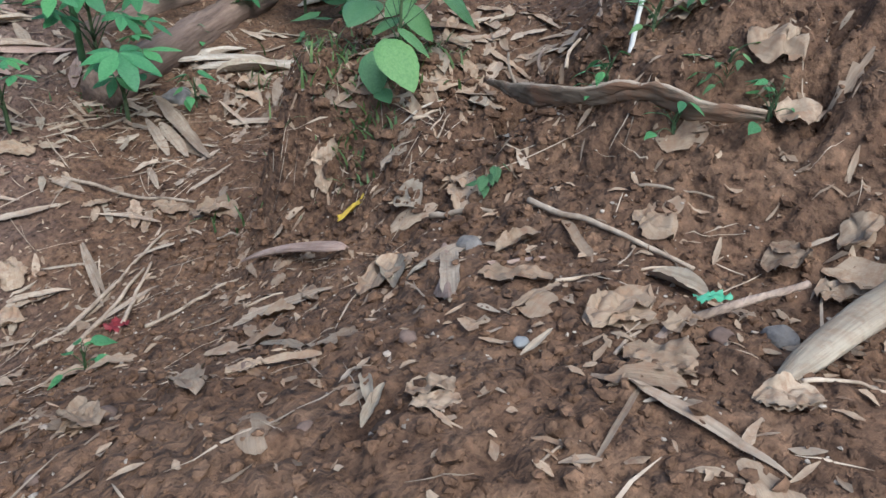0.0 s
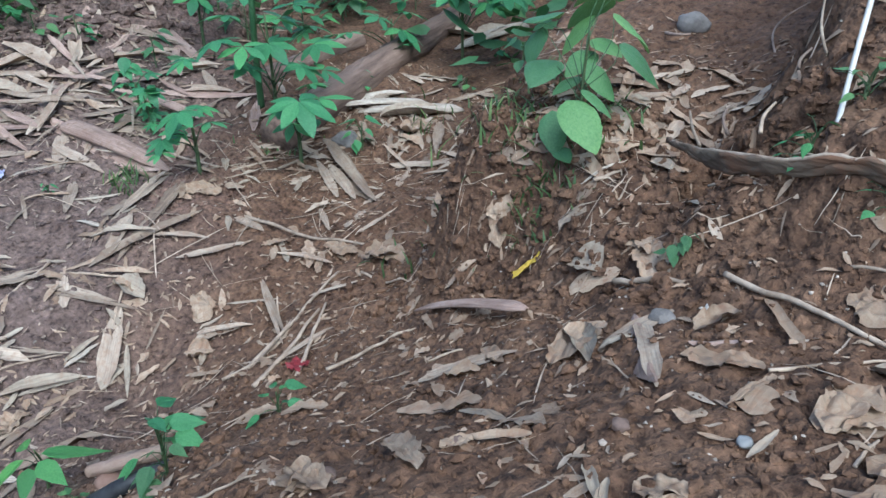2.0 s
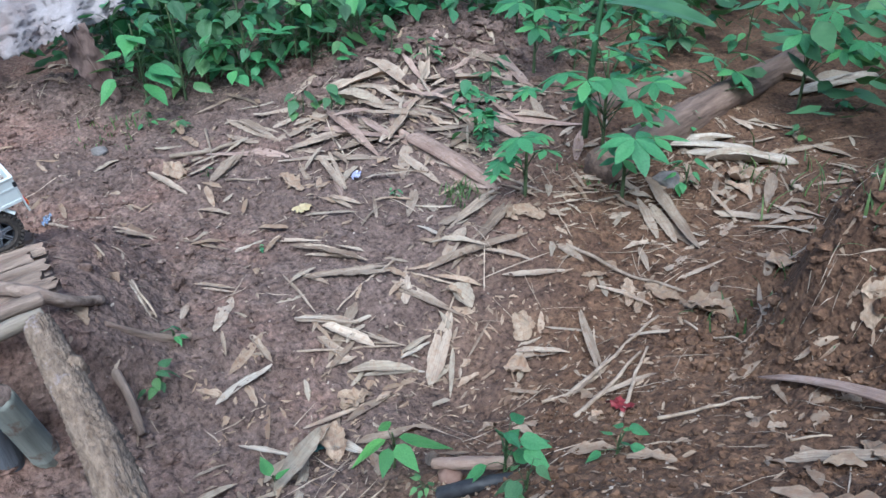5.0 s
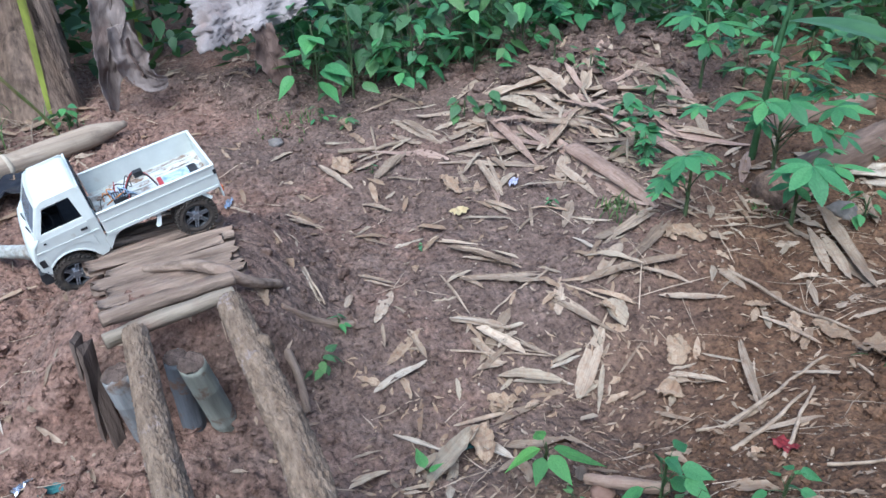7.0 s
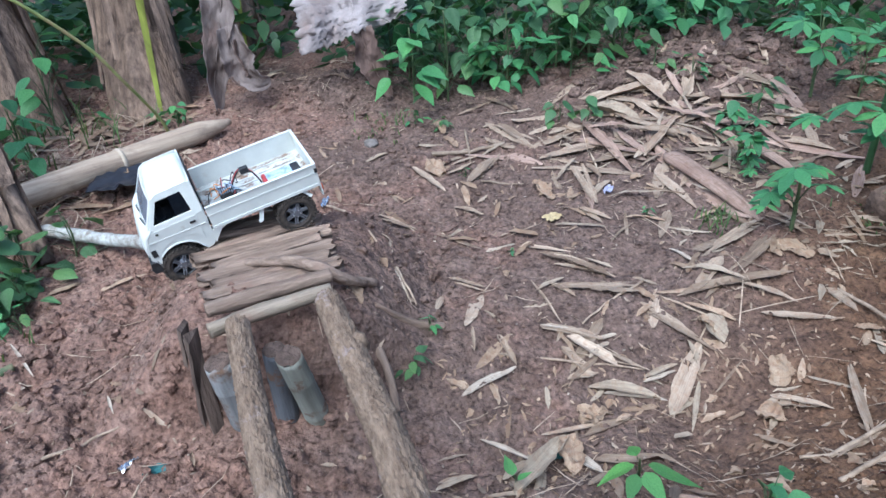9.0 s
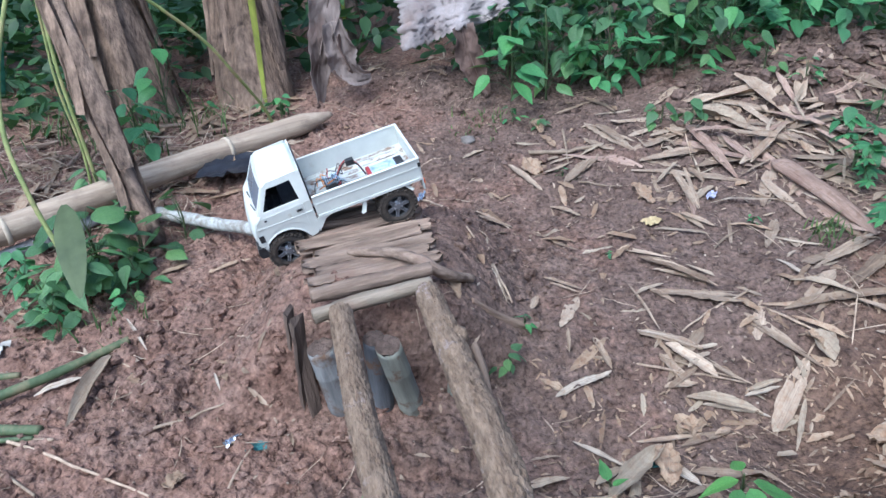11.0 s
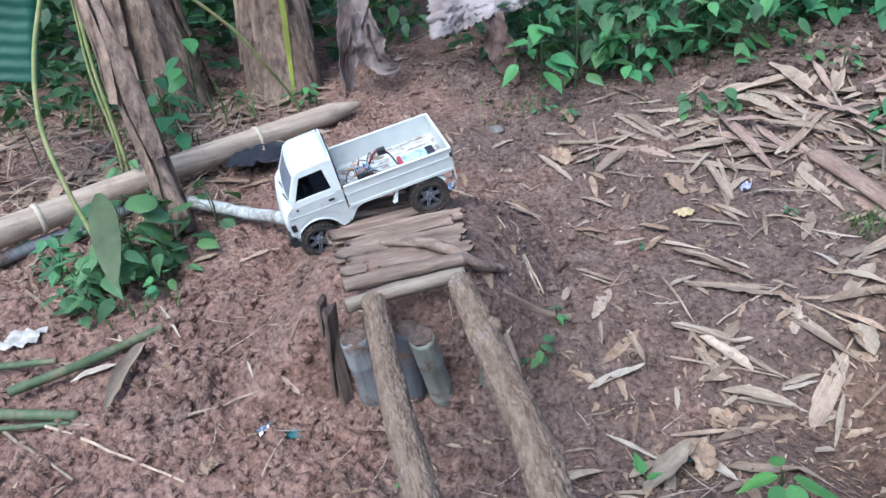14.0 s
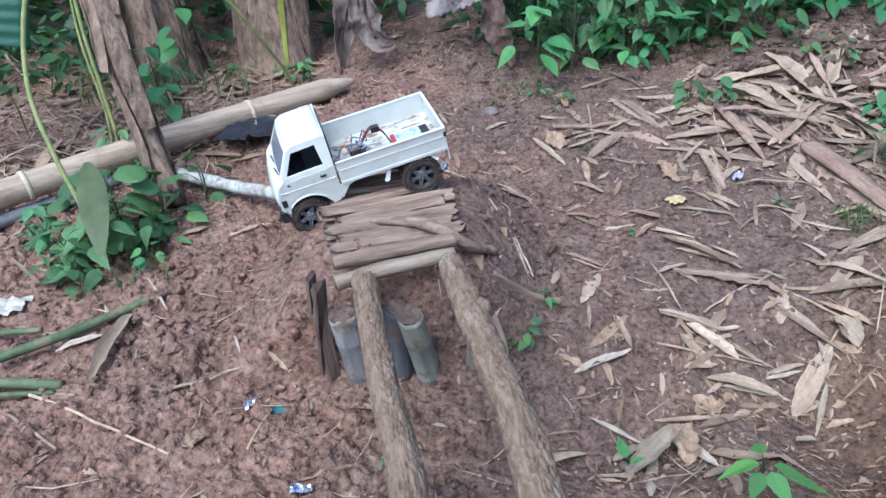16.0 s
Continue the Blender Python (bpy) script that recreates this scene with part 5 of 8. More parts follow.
fallen(0.965, 0.423, 0.885, 0.344, 0.040, "grey")
fallen(1.057, 0.429, 1.061, 0.366, 0.007, "pale")
fallen(0.924, 0.524, 0.887, 0.460, 0.021, "crumpled")
fallen(1.176, 1.102, 1.174, 0.991, 0.045, "crumpled")
fallen(1.317, 1.075, 1.118, 0.860, 0.015, "tan")
fallen(0.713, 0.059, 0.832, 0.071, 0.006, "tan")
fallen(0.820, 0.007, 0.836, -0.026, 0.014, "crumpled")
fallen(0.810, 0.079, 0.824, 0.042, 0.011, "crumpled")
fallen(1.055, 0.009, 1.061, -0.027, 0.018, "crumpled")
fallen(1.096, 0.070, 1.088, 0.029, 0.019, "crumpled")
fallen(1.090, 0.046, 1.120, 0.020, 0.008, "tan")
fallen(1.292, 0.647, 1.256, 0.570, 0.041, "grey")
fallen(1.359, 0.644, 1.356, 0.596, 0.033, "grey")
fallen(1.314, 0.587, 1.306, 0.552, 0.023, "crumpled")
fallen(1.217, 0.574, 1.198, 0.550, 0.021, "crumpled")
fallen(1.244, 0.520, 1.224, 0.475, 0.028, "grey")
fallen(1.466, 0.639, 1.511, 0.610, 0.024, "grey")
fallen(1.168, 0.577, 1.212, 0.534, 0.007, "pale")
fallen(1.152, 0.522, 1.192, 0.518, 0.004, "tan")
fallen(1.192, 0.431, 1.157, 0.395, 0.012, "pale")
fallen(0.300, 0.942, 0.418, 1.112, 0.051, "grey")
fallen(0.408, 1.069, 0.450, 0.992, 0.035, "pale")
fallen(0.261, 1.112, 0.355, 1.052, 0.015, "pale")
fallen(0.448, 1.106, 0.541, 1.141, 0.028, "tan")
fallen(0.402, 0.997, 0.441, 1.136, 0.016, "tan")
fallen(0.177, 0.985, 0.248, 1.022, 0.021, "grey")
fallen(0.288, 1.008, 0.350, 1.057, 0.024, "grey")
fallen(0.413, 0.940, 0.483, 1.003, 0.025, "tan")
fallen(0.746, 1.358, 0.767, 1.284, 0.050, "grey")
fallen(0.624, 1.161, 0.727, 1.301, 0.057, "tan")
fallen(0.507, 1.207, 0.626, 1.190, 0.020, "pale")
fallen(0.463, 1.332, 0.548, 1.256, 0.033, "tan")
fallen(0.445, 1.241, 0.507, 1.247, 0.027, "tan")
fallen(0.630, 1.389, 0.747, 1.269, 0.020, "tan")
fallen(0.807, 1.161, 0.896, 1.103, 0.021, "tan")
fallen(0.774, 1.141, 0.801, 1.097, 0.040, "crumpled")
fallen(0.721, 1.426, 0.989, 1.454, 0.033, "tan")
fallen(0.769, 1.398, 1.016, 1.604, 0.033, "tan")
fallen(0.764, 1.613, 0.809, 1.487, 0.018, "pale")
fallen(1.030, 1.405, 1.062, 1.332, 0.033, "tan")
fallen(0.866, 1.345, 1.003, 1.308, 0.031, "tan")
fallen(0.473, 1.619, 0.612, 1.518, 0.030, "tan")
fallen(0.415, 1.368, 0.526, 1.325, 0.013, "pale")
fallen(0.453, 1.175, 0.483, 1.144, 0.038, "crumpled")
fallen(0.589, 1.225, 0.661, 1.247, 0.016, "pale")
fallen(0.722, 1.200, 0.792, 1.247, 0.009, "tan")
stick(0.235, 2.200, 0.426, 2.207, 0.0078)
stick(0.362, 1.999, 0.482, 1.998, 0.0032)
stick(0.349, 2.358, 0.345, 2.139, 0.0044)
stick(-0.462, 1.059, -0.344, 1.104, 0.0032)
stick(-0.830, 1.046, -0.625, 1.030, 0.0047)
stick(-0.814, 1.039, -0.584, 0.903, 0.0039)
stick(-0.706, 1.024, -0.404, 0.910, 0.0032)
stick(-0.292, 0.940, -0.278, 1.016, 0.0025)
stick(0.127, 1.512, 0.164, 1.395, 0.0030)
stick(-0.062, 1.942, 0.091, 1.540, 0.0035)
stick(0.391, 1.291, 0.597, 1.245, 0.0029)
stick(0.668, 1.428, 0.786, 1.342, 0.0032)
stick(0.670, 1.505, 0.500, 1.361, 0.0032)
stick(0.806, 0.966, 1.091, 1.098, 0.0043)
stick(1.276, 2.381, 1.411, 2.163, 0.0058)
stick(1.150, 1.631, 1.270, 1.604, 0.0038)
stick(1.247, 1.567, 1.396, 1.583, 0.0038)
stick(1.055, 1.404, 1.187, 1.127, 0.0044)
stick(1.110, 1.040, 1.101, 0.865, 0.0027)
stick(1.048, 1.835, 1.129, 1.654, 0.0046)
stick(0.122, 1.510, 0.157, 1.395, 0.0024)
stick(0.419, 1.368, 0.534, 1.323, 0.0046)
stick(0.432, 1.308, 0.608, 1.246, 0.0023)
stick(0.753, 0.732, 0.813, 0.686, 0.0021)
stick(0.877, 0.574, 0.920, 0.555, 0.0019)
stick(1.066, 0.307, 1.019, 0.110, 0.0036)
stick(0.923, 0.195, 1.012, 0.131, 0.0019)
stick(1.059, 0.436, 1.063, 0.351, 0.0041)
stick(1.168, 0.555, 1.211, 0.537, 0.0030)
stick(1.166, 0.512, 1.195, 0.513, 0.0016)
stick(1.099, 0.204, 1.113, 0.131, 0.0019)
stick(0.533, 0.484, 0.591, 0.449, 0.0015)
stick(0.828, 0.099, 0.870, 0.098, 0.0016)
stick(0.856, -0.009, 0.887, -0.057, 0.0016)
stick(0.700, 0.083, 0.728, 0.081, 0.0011)
stick(0.767, 0.978, 0.865, 0.964, 0.0030)
stick(0.785, 0.897, 0.979, 0.993, 0.0045)
stick(0.828, 0.838, 0.994, 0.999, 0.0040)
stick(0.849, 0.776, 0.971, 0.704, 0.0030)


def thickness_of_litter(x, y):
    """How much litter lies at a place, 0 to 1."""
    d = 0.10 + 0.95 * bumpy(x, y, 0.96, 2.25, 0.42, 0.26, 8) + 0.34 * bumpy(x, y, 1.0, 1.68, 0.45, 0.30) + 0.26 * bumpy(x, y, 0.66, 1.18, 0.36, 0.22)
    d = d + 0.55 * bumpy(x, y, 0.36, 0.92, 0.20, 0.14) + 0.10 * bumpy(x, y, 0.45, 1.6, 0.45, 0.4) + 0.40 * bumpy(x, y, -0.9, 2.35, 0.5, 0.25) + 0.45 * bumpy(x, y, 1.55, 1.65, 0.3, 0.25)
    d = d + 0.05 * bumpy(x, y, 0.85, 0.6, 0.35, 0.25) + 0.3 * bumpy(x, y, -1.2, 1.9, 0.4, 0.3)
    d = d + 0.3 * step(2.7, 3.1, y)
    bare = bumpy(x, y, -0.10, 1.0, 0.22, 0.14) + 0.9 * bumpy(x, y, -0.50, 1.30, 0.30, 0.25) + 0.8 * bumpy(x, y, 0.30, 1.18, 0.16, 0.12) + bumpy(x, y, -0.1, 1.45, 0.2, 0.25) + 0.8 * bumpy(x, y, 0.0, 2.5, 0.4, 0.3)
    return np.clip(d - bare, 0.0, 1.0)


def on_slope(x, y):
    far = 0.32 * step(1.05, 1.3, x)
    return step(0.45, 0.68, x) * (1 - step(0.85, 1.08, y - far))


def scatter(n, seed, floor_density=0.0, area=(-1.6, 2.1, 0.0, 3.4), slope=0.18):
    r = np.random.RandomState(seed)
    out = np.zeros((0, 2))
    while len(out) < n:
        p = np.stack([r.uniform(area[0], area[1], n * 2), r.uniform(area[2], area[3], n * 2)], -1)
        d = np.maximum(thickness_of_litter(p[:, 0], p[:, 1]), floor_density) * (1 - (1 - slope) * on_slope(p[:, 0], p[:, 1]))
        out = np.concatenate([out, p[r.uniform(0, 1, len(p)) < d]])
    return out[:n], r


def mass(name, verts, quads, material, label, category, smooth=True, uv=None):
    me = bpy.data.meshes.new(name)
    k = quads.shape[1]
    me.vertices.add(len(verts))
    me.vertices.foreach_set("co", verts.astype(np.float32).ravel())
    me.loops.add(quads.size)
    me.loops.foreach_set("vertex_index", quads.astype(np.int32).ravel())
    me.polygons.add(len(quads))
    me.polygons.foreach_set("loop_start", np.arange(0, quads.size, k, dtype=np.int32))
    me.polygons.foreach_set("use_smooth", np.full(len(quads), smooth))
    if uv is not None:
        me.uv_layers.new(name="UVMap").data.foreach_set("uv", uv[quads.ravel()].astype(np.float32).ravel())
    me.update(calc_edges=True)
    me.materials.append(material)
    return tagged(new(name, me), label, category, kind="stuff")


def litter(name, n, seed, lengths, widths, material, label, rows=6, pile=0.02, floor_density=0.0, area=(-1.6, 2.1, 0.0, 3.4), bend=0.06, tilt=0.06, slope=0.18, shred=0.12):
    p, r = scatter(n, seed, floor_density, area, slope)
    ln = r.uniform(*lengths, n)
    ln = lengths[0] + (lengths[1] - lengths[0]) * r.uniform(0, 1, n) ** 1.8
    wd = r.uniform(*widths, n) * (0.6 + 0.4 * ln / lengths[1])
    a = r.uniform(0, 2 * np.pi, n)
    t = np.linspace(0, 1, rows + 1)
    torn = 1 + shred * r.uniform(-1, 1, (n, rows + 1, 3))
    prof = np.clip(np.sin(np.pi * (t * 0.95 + 0.025)) ** 0.6 * (1 - 0.35 * t), 0.03, 1)
    bow = r.normal(0, 0.022, n)
    u = np.array([-0.5, 0.0, 0.5])
    lx = (t[None, :, None] - 0.5) * ln[:, None, None] + 0 * u
    strap = np.clip(np.minimum(np.minimum(1.0, (t + 0.04) * 7), (1.03 - t) * 6), 0.05, 1) * 0.8
    prof = np.where((r.uniform(0, 1, n) < 0.15)[:, None], strap[None], prof[None])
    ly = prof[:, :, None] * wd[:, None, None] * u[None, None, :] * torn + (bow * ln)[:, None, None] * (t * (1 - t) * 4)[None, :, None]
    ca, sa = np.cos(a)[:, None, None], np.sin(a)[:, None, None]
    x = p[:, 0][:, None, None] + lx * ca - ly * sa
    y = p[:, 1][:, None, None] + lx * sa + ly * ca
    g = height(x, y) + relief(x, y)
    smooth_g = g.mean(axis=(1, 2), keepdims=True) + (g[:, -1:, 1:2] - g[:, :1, 1:2]) * (t - 0.5)[None, :, None]
    z = np.maximum(0.25 * g + 0.75 * smooth_g, g - 0.002)
    d = thickness_of_litter(p[:, 0], p[:, 1])
    lift = r.uniform(0, 1, n) ** 2 * pile * d + 0.0015
    arc = (0.5 * bend * r.uniform(-0.3, 1, n) * ln)[:, None, None] * (t * (1 - t) * 4)[None, :, None]
    lean = (r.uniform(-tilt, tilt, n) * ln)[:, None, None] * (t - 0.5)[None, :, None]
    roll = r.uniform(-0.5, 0.9, n)[:, None, None] * np.abs(u)[None, None, :] * prof[:, :, None] * wd[:, None, None]
    z = np.maximum(z + lift[:, None, None] + arc + lean + roll, g + 0.001)
    verts = np.stack([x, y, z], -1).reshape(-1, 3)
    k = np.arange(n)[:, None, None] * (rows + 1) * 3 + np.arange(rows)[None, :, None] * 3 + np.arange(2)[None, None, :]
    quads = np.stack([k, k + 1, k + 4, k + 3], -1).reshape(-1, 4)
    shift = r.uniform(0, 30, (n, 1, 1))
    uv = np.stack([lx + shift, ly + shift * 0.7], -1).reshape(-1, 2)
    return mass(name, verts, quads, material, label, "litter", uv=uv)


litter("leaf_litter", 150, 21, (0.035, 0.17), (0.012, 0.036), LEAF_MATS["tan"], "loose layer of dry tan bamboo leaves", 8, 0.035)
litter("leaf_litter", 42, 28, (0.14, 0.32), (0.032, 0.060), LEAF_MATS["tan"], "deep pile of broad dry bamboo leaves", 8, 0.030, 0.0, (0.30, 1.40, 1.95, 2.62), bend=0.03, tilt=0.06)
litter("leaf_litter", 28, 29, (0.12, 0.30), (0.030, 0.056), LEAF_MATS["sheath"], "broad pinkish bamboo sheaths in the pile", 8, 0.030, 0.0, (0.30, 1.40, 1.85, 2.62), bend=0.03, tilt=0.06)
litter("leaf_litter", 420, 22, (0.03, 0.12), (0.010, 0.030), LEAF_MATS["crumpled"], "scattered brown leaf pieces on the soil", 7, 0.02, 0.12)
litter("leaf_litter", 200, 25, (0.05, 0.17), (0.008, 0.022), LEAF_MATS["grey"], "scattered greyish dry leaf pieces", 7, 0.03)
litter("leaf_crumbs", 3600, 23, (0.006, 0.032), (0.003, 0.011), LEAF_MATS["tan"], "small crumbs of dry leaf on the soil", 3, 0.006, 0.22, tilt=0.3)
litter("leaf_crumbs", 2600, 26, (0.005, 0.026), (0.003, 0.010), LEAF_MATS["crumpled"], "small brown crumbs of dry leaf", 3, 0.006, 0.3, area=(0.2, 1.7, -0.05, 1.3), tilt=0.3, slope=0.8, shred=0.5)
litter("leaf_litter", 90, 31, (0.020, 0.065), (0.014, 0.040), LEAF_MATS["crumpled"], "torn brown leaf pieces on the slope", 8, 0.012, 0.5, (0.45, 1.6, -0.05, 1.0), tilt=0.15, slope=1.0, shred=0.45)
litter("straw_litter", 130, 32, (0.03, 0.13), (0.0012, 0.003), STRAW, "thin rootlets and straws on the slope", 7, 0.01, 0.4, (0.45, 1.6, -0.05, 1.0), bend=0.08, slope=1.0)
litter("straw_litter", 900, 24, (0.03, 0.16), (0.0015, 0.0045), STRAW, "thin straws strewn over the soil", 5, 0.02, 0.16, bend=0.05)
litter("straw_litter", 170, 27, (0.06, 0.22), (0.003, 0.006), STRAW, "longer dry stalks strewn over the soil", 6, 0.03, 0.08, bend=0.05)

litter("leaf_litter", 46, 38, (0.03, 0.12), (0.016, 0.040), LEAF_MATS["crumpled"], "dead leaves gathered on the shelf of the bank", 8, 0.015, 0.9, (1.16, 1.52, 0.46, 0.78), tilt=0.2, slope=1.0, shred=0.35)
litter("leaf_litter", 24, 39, (0.03, 0.10), (0.012, 0.030), LEAF_MATS["tan"], "pale dead leaves gathered on the shelf of the bank", 8, 0.015, 0.9, (1.14, 1.48, 0.48, 0.80), tilt=0.2, slope=1.0, shred=0.25)
litter("leaf_litter", 60, 40, (0.05, 0.20), (0.016, 0.042), LEAF_MATS["tan"], "dry leaves strewn at the foot of the bank", 8, 0.02, 0.9, (1.22, 2.0, 1.05, 1.80), tilt=0.1, slope=1.0, shred=0.2)
litter("straw_litter", 150, 41, (0.03, 0.16), (0.0014, 0.004), STRAW, "straws strewn at the foot of the bank", 6, 0.02, 0.9, (1.15, 2.0, 0.95, 1.80), bend=0.1, tilt=0.2, slope=1.0)
litter("straw_litter", 120, 37, (0.02, 0.07), (0.001, 0.0025), STRAW, "dry grass stalks on the rim of the bank", 6, 0.02, 0.9, (1.10, 1.34, 0.52, 0.84), bend=0.3, tilt=0.5, slope=1.0)
litter("straw_litter", 620, 33, (0.06, 0.30), (0.002, 0.007), STRAW, "tangle of dry straw and twigs behind the pole", 7, 0.06, 0.8, (-1.95, -0.72, 1.85, 2.75), bend=0.12, tilt=0.3)
litter("leaf_litter", 190, 34, (0.06, 0.24), (0.014, 0.05), LEAF_MATS["crumpled"], "dead leaves and sheaths behind the pole", 8, 0.05, 0.8, (-1.95, -0.62, 1.95, 2.85), tilt=0.2, shred=0.15)
litter("leaf_litter", 130, 35, (0.018, 0.07), (0.010, 0.030), LEAF_MATS["crumpled"], "torn brown leaf bits strewn over the soil", 7, 0.01, 0.35, (0.05, 1.7, 0.95, 2.5), tilt=0.12, shred=0.4)
litter("leaf_litter", 50, 36, (0.03, 0.10), (0.012, 0.030), LEAF_MATS["grey"], "greyish leaf bits strewn over the soil", 7, 0.015, 0.3, (0.05, 1.7, 0.95, 2.5), tilt=0.12, shred=0.25)


def lumps(name, points, sizes, seed, material, label, category, flat=0.75, sink=0.3):
    """Many small uneven lumps, each a shaken icosahedron."""
    n = len(points)
    bm = bmesh.new()
    bmesh.ops.create_icosphere(bm, subdivisions=2 if name == "soil_clods" and n < 3000 else 1, radius=1.0)
    bm.verts.index_update()
    base = np.array([v.co for v in bm.verts])
    tri = np.array([[v.index for v in f.verts] for f in bm.faces])
    bm.free()
    r = np.random.RandomState(seed)
    scale = sizes[:, None] * r.uniform(0.65, 1.3, (n, 3)) * np.array([1, 1, flat])
    ph, fr = r.uniform(0, 6.28, (n, 1, 3)), r.uniform(1.6, 3.4, (n, 1, 3))
    wob = 1 + 0.20 * np.sin(base[None, :, [1, 2, 0]] * fr * 1.6 + ph).sum(-1, keepdims=True) + r.uniform(-0.17, 0.17, (n, len(base), 1))
    v = base[None] * wob * scale[:, None, :]
    a = r.uniform(0, 6.28, n)
    c, s = np.cos(a)[:, None], np.sin(a)[:, None]
    x, y = v[..., 0] * c - v[..., 1] * s + points[:, 0:1], v[..., 0] * s + v[..., 1] * c + points[:, 1:2]
    g = (height(points[:, 0], points[:, 1]) + relief(points[:, 0], points[:, 1]))[:, None]
    z = v[..., 2] + g + (sizes * flat * (1 - 2 * sink))[:, None]
    verts = np.stack([x, y, z], -1).reshape(-1, 3)
    faces = (tri[None] + np.arange(n)[:, None, None] * len(base)).reshape(-1, 3)
    return mass(name, verts, faces, material, label, category, smooth=False)


clod_rng = np.random.RandomState(77)
cp = np.stack([clod_rng.uniform(-1.25, 0.35, 9000), clod_rng.uniform(0.75, 3.0, 9000)], -1)
keep = clod_rng.uniform(0, 1, 9000) < np.clip(0.10 + 0.95 * bumpy(cp[:, 0], cp[:, 1], -0.45, 1.25, 0.32, 0.38) + 0.6 * bumpy(cp[:, 0], cp[:, 1], 0.05, 1.6, 0.22, 0.35) + 0.7 * bumpy(cp[:, 0], cp[:, 1], -0.05, 2.7, 0.4, 0.25), 0, 1)
keep &= ~((np.abs(cp[:, 0] + 0.12) < 0.17) & (np.abs(cp[:, 1] - 1.42) < 0.25))
cp = cp[keep]
lumps("soil_clods", cp, 0.0022 + 0.012 * clod_rng.uniform(0, 1, len(cp)) ** 3.6, 78, SOIL, "loose reddish brown clods of soil", "soil", 0.7)
cp2 = np.stack([clod_rng.normal(1.25, 0.30, 700), clod_rng.normal(2.75, 0.18, 700)], -1)
lumps("soil_clods", cp2, 0.006 + 0.024 * clod_rng.uniform(0, 1, 700) ** 2.5, 79, SOIL, "heap of reddish brown soil clods", "soil", 0.75)
cp3 = np.stack([clod_rng.uniform(-1.2, 1.6, 13000), clod_rng.uniform(-0.05, 2.5, 13000)], -1)
lumps("soil_crumbs", cp3, 0.0013 + 0.0068 * clod_rng.uniform(0, 1, 13000) ** 4.2, 80, SOIL, "small crumbs of loose soil", "soil", 0.7)
GRIT = surface("pale_grit", (0.16, 0.12, 0.09), (0.38, 0.32, 0.26), 120, 0.85, vary=0.4)
cp4 = np.stack([clod_rng.uniform(-1.2, 1.6, 1500), clod_rng.uniform(-0.05, 2.4, 1500)], -1)
lumps("gravel", cp4, 0.0011 + 0.0022 * clod_rng.uniform(0, 1, 1500) ** 2, 81, GRIT, "pale specks of grit in the soil", "gravel", 0.7)
cp5 = np.stack([clod_rng.uniform(0.42, 1.35, 9000), clod_rng.uniform(-0.05, 0.95, 9000)], -1)
lumps("soil_crumbs", cp5, 0.0009 + 0.0044 * clod_rng.uniform(0, 1, 9000) ** 3.8, 82, SOIL, "loose crumbs of earth on the slope", "soil", 0.75)
cp7 = np.stack([clod_rng.uniform(1.02, 1.36, 1500), clod_rng.uniform(0.30, 1.02, 1500)], -1)
lumps("soil_clods", cp7, 0.002 + 0.010 * clod_rng.uniform(0, 1, 1500) ** 3.5, 84, SOIL, "crumbling clods on the face of the cut bank", "soil", 0.8)
cp6 = np.stack([clod_rng.uniform(0.42, 1.35, 900), clod_rng.uniform(-0.05, 0.95, 900)], -1)
lumps("gravel", cp6, 0.0008 + 0.0016 * clod_rng.uniform(0, 1, 900) ** 2, 83, GRIT, "pale grit on the slope", "gravel", 0.7)


# ---- plants ----
def leaf_material(name, low, high, vein, rough=0.45, scale=18):
    """Living leaf: mottled, glossy and letting some light through."""
    m, nt, b = nodes_of(name)
    n = texture(nt, "noise", scale, 5.0, 0.6, random_shift=True)
    col = ramp(nt, n.outputs[0], [(0.3, low), (0.7, high)])
    oi = nt.nodes.new("ShaderNodeObjectInfo")
    geo = nt.nodes.new("ShaderNodeNewGeometry")
    add = nt.nodes.new("ShaderNodeMath")
    add.operation = "ADD"
    nt.links.new(oi.outputs["Random"], add.inputs[0])
    nt.links.new(geo.outputs["Random Per Island"], add.inputs[1])
    fr = nt.nodes.new("ShaderNodeMath")
    fr.operation = "FRACT"
    nt.links.new(add.outputs[0], fr.inputs[0])
    tone = ramp(nt, fr.outputs[0], [(0.0, (0.62, 0.66, 0.70)), (0.6, (1.0, 1.0, 1.0)), (1.0, (1.45, 1.30, 1.05))])
    col = mix(nt, col, tone, 1.0, "MULTIPLY")
    nt.links.new(col, b.inputs["Base Color"])
    b.inputs["Roughness"].default_value = rough
    b.inputs["Specular IOR Level"].default_value = 0.45
    tr = nt.nodes.new("ShaderNodeBsdfTranslucent")
    nt.links.new(mix(nt, col, vein, 0.5), tr.inputs[0])
    mx = nt.nodes.new("ShaderNodeMixShader")
    mx.inputs[0].default_value = 0.22
    nt.links.new(b.outputs[0], mx.inputs[1])
    nt.links.new(tr.outputs[0], mx.inputs[2])
    nt.links.new(mx.outputs[0], nt.nodes["Material Output"].inputs[0])
    g = texture(nt, "noise", 140, 3.0, 0.6, random_shift=True)
    bump(nt, b, g.outputs[0], 0.001, 0.6)
    return m


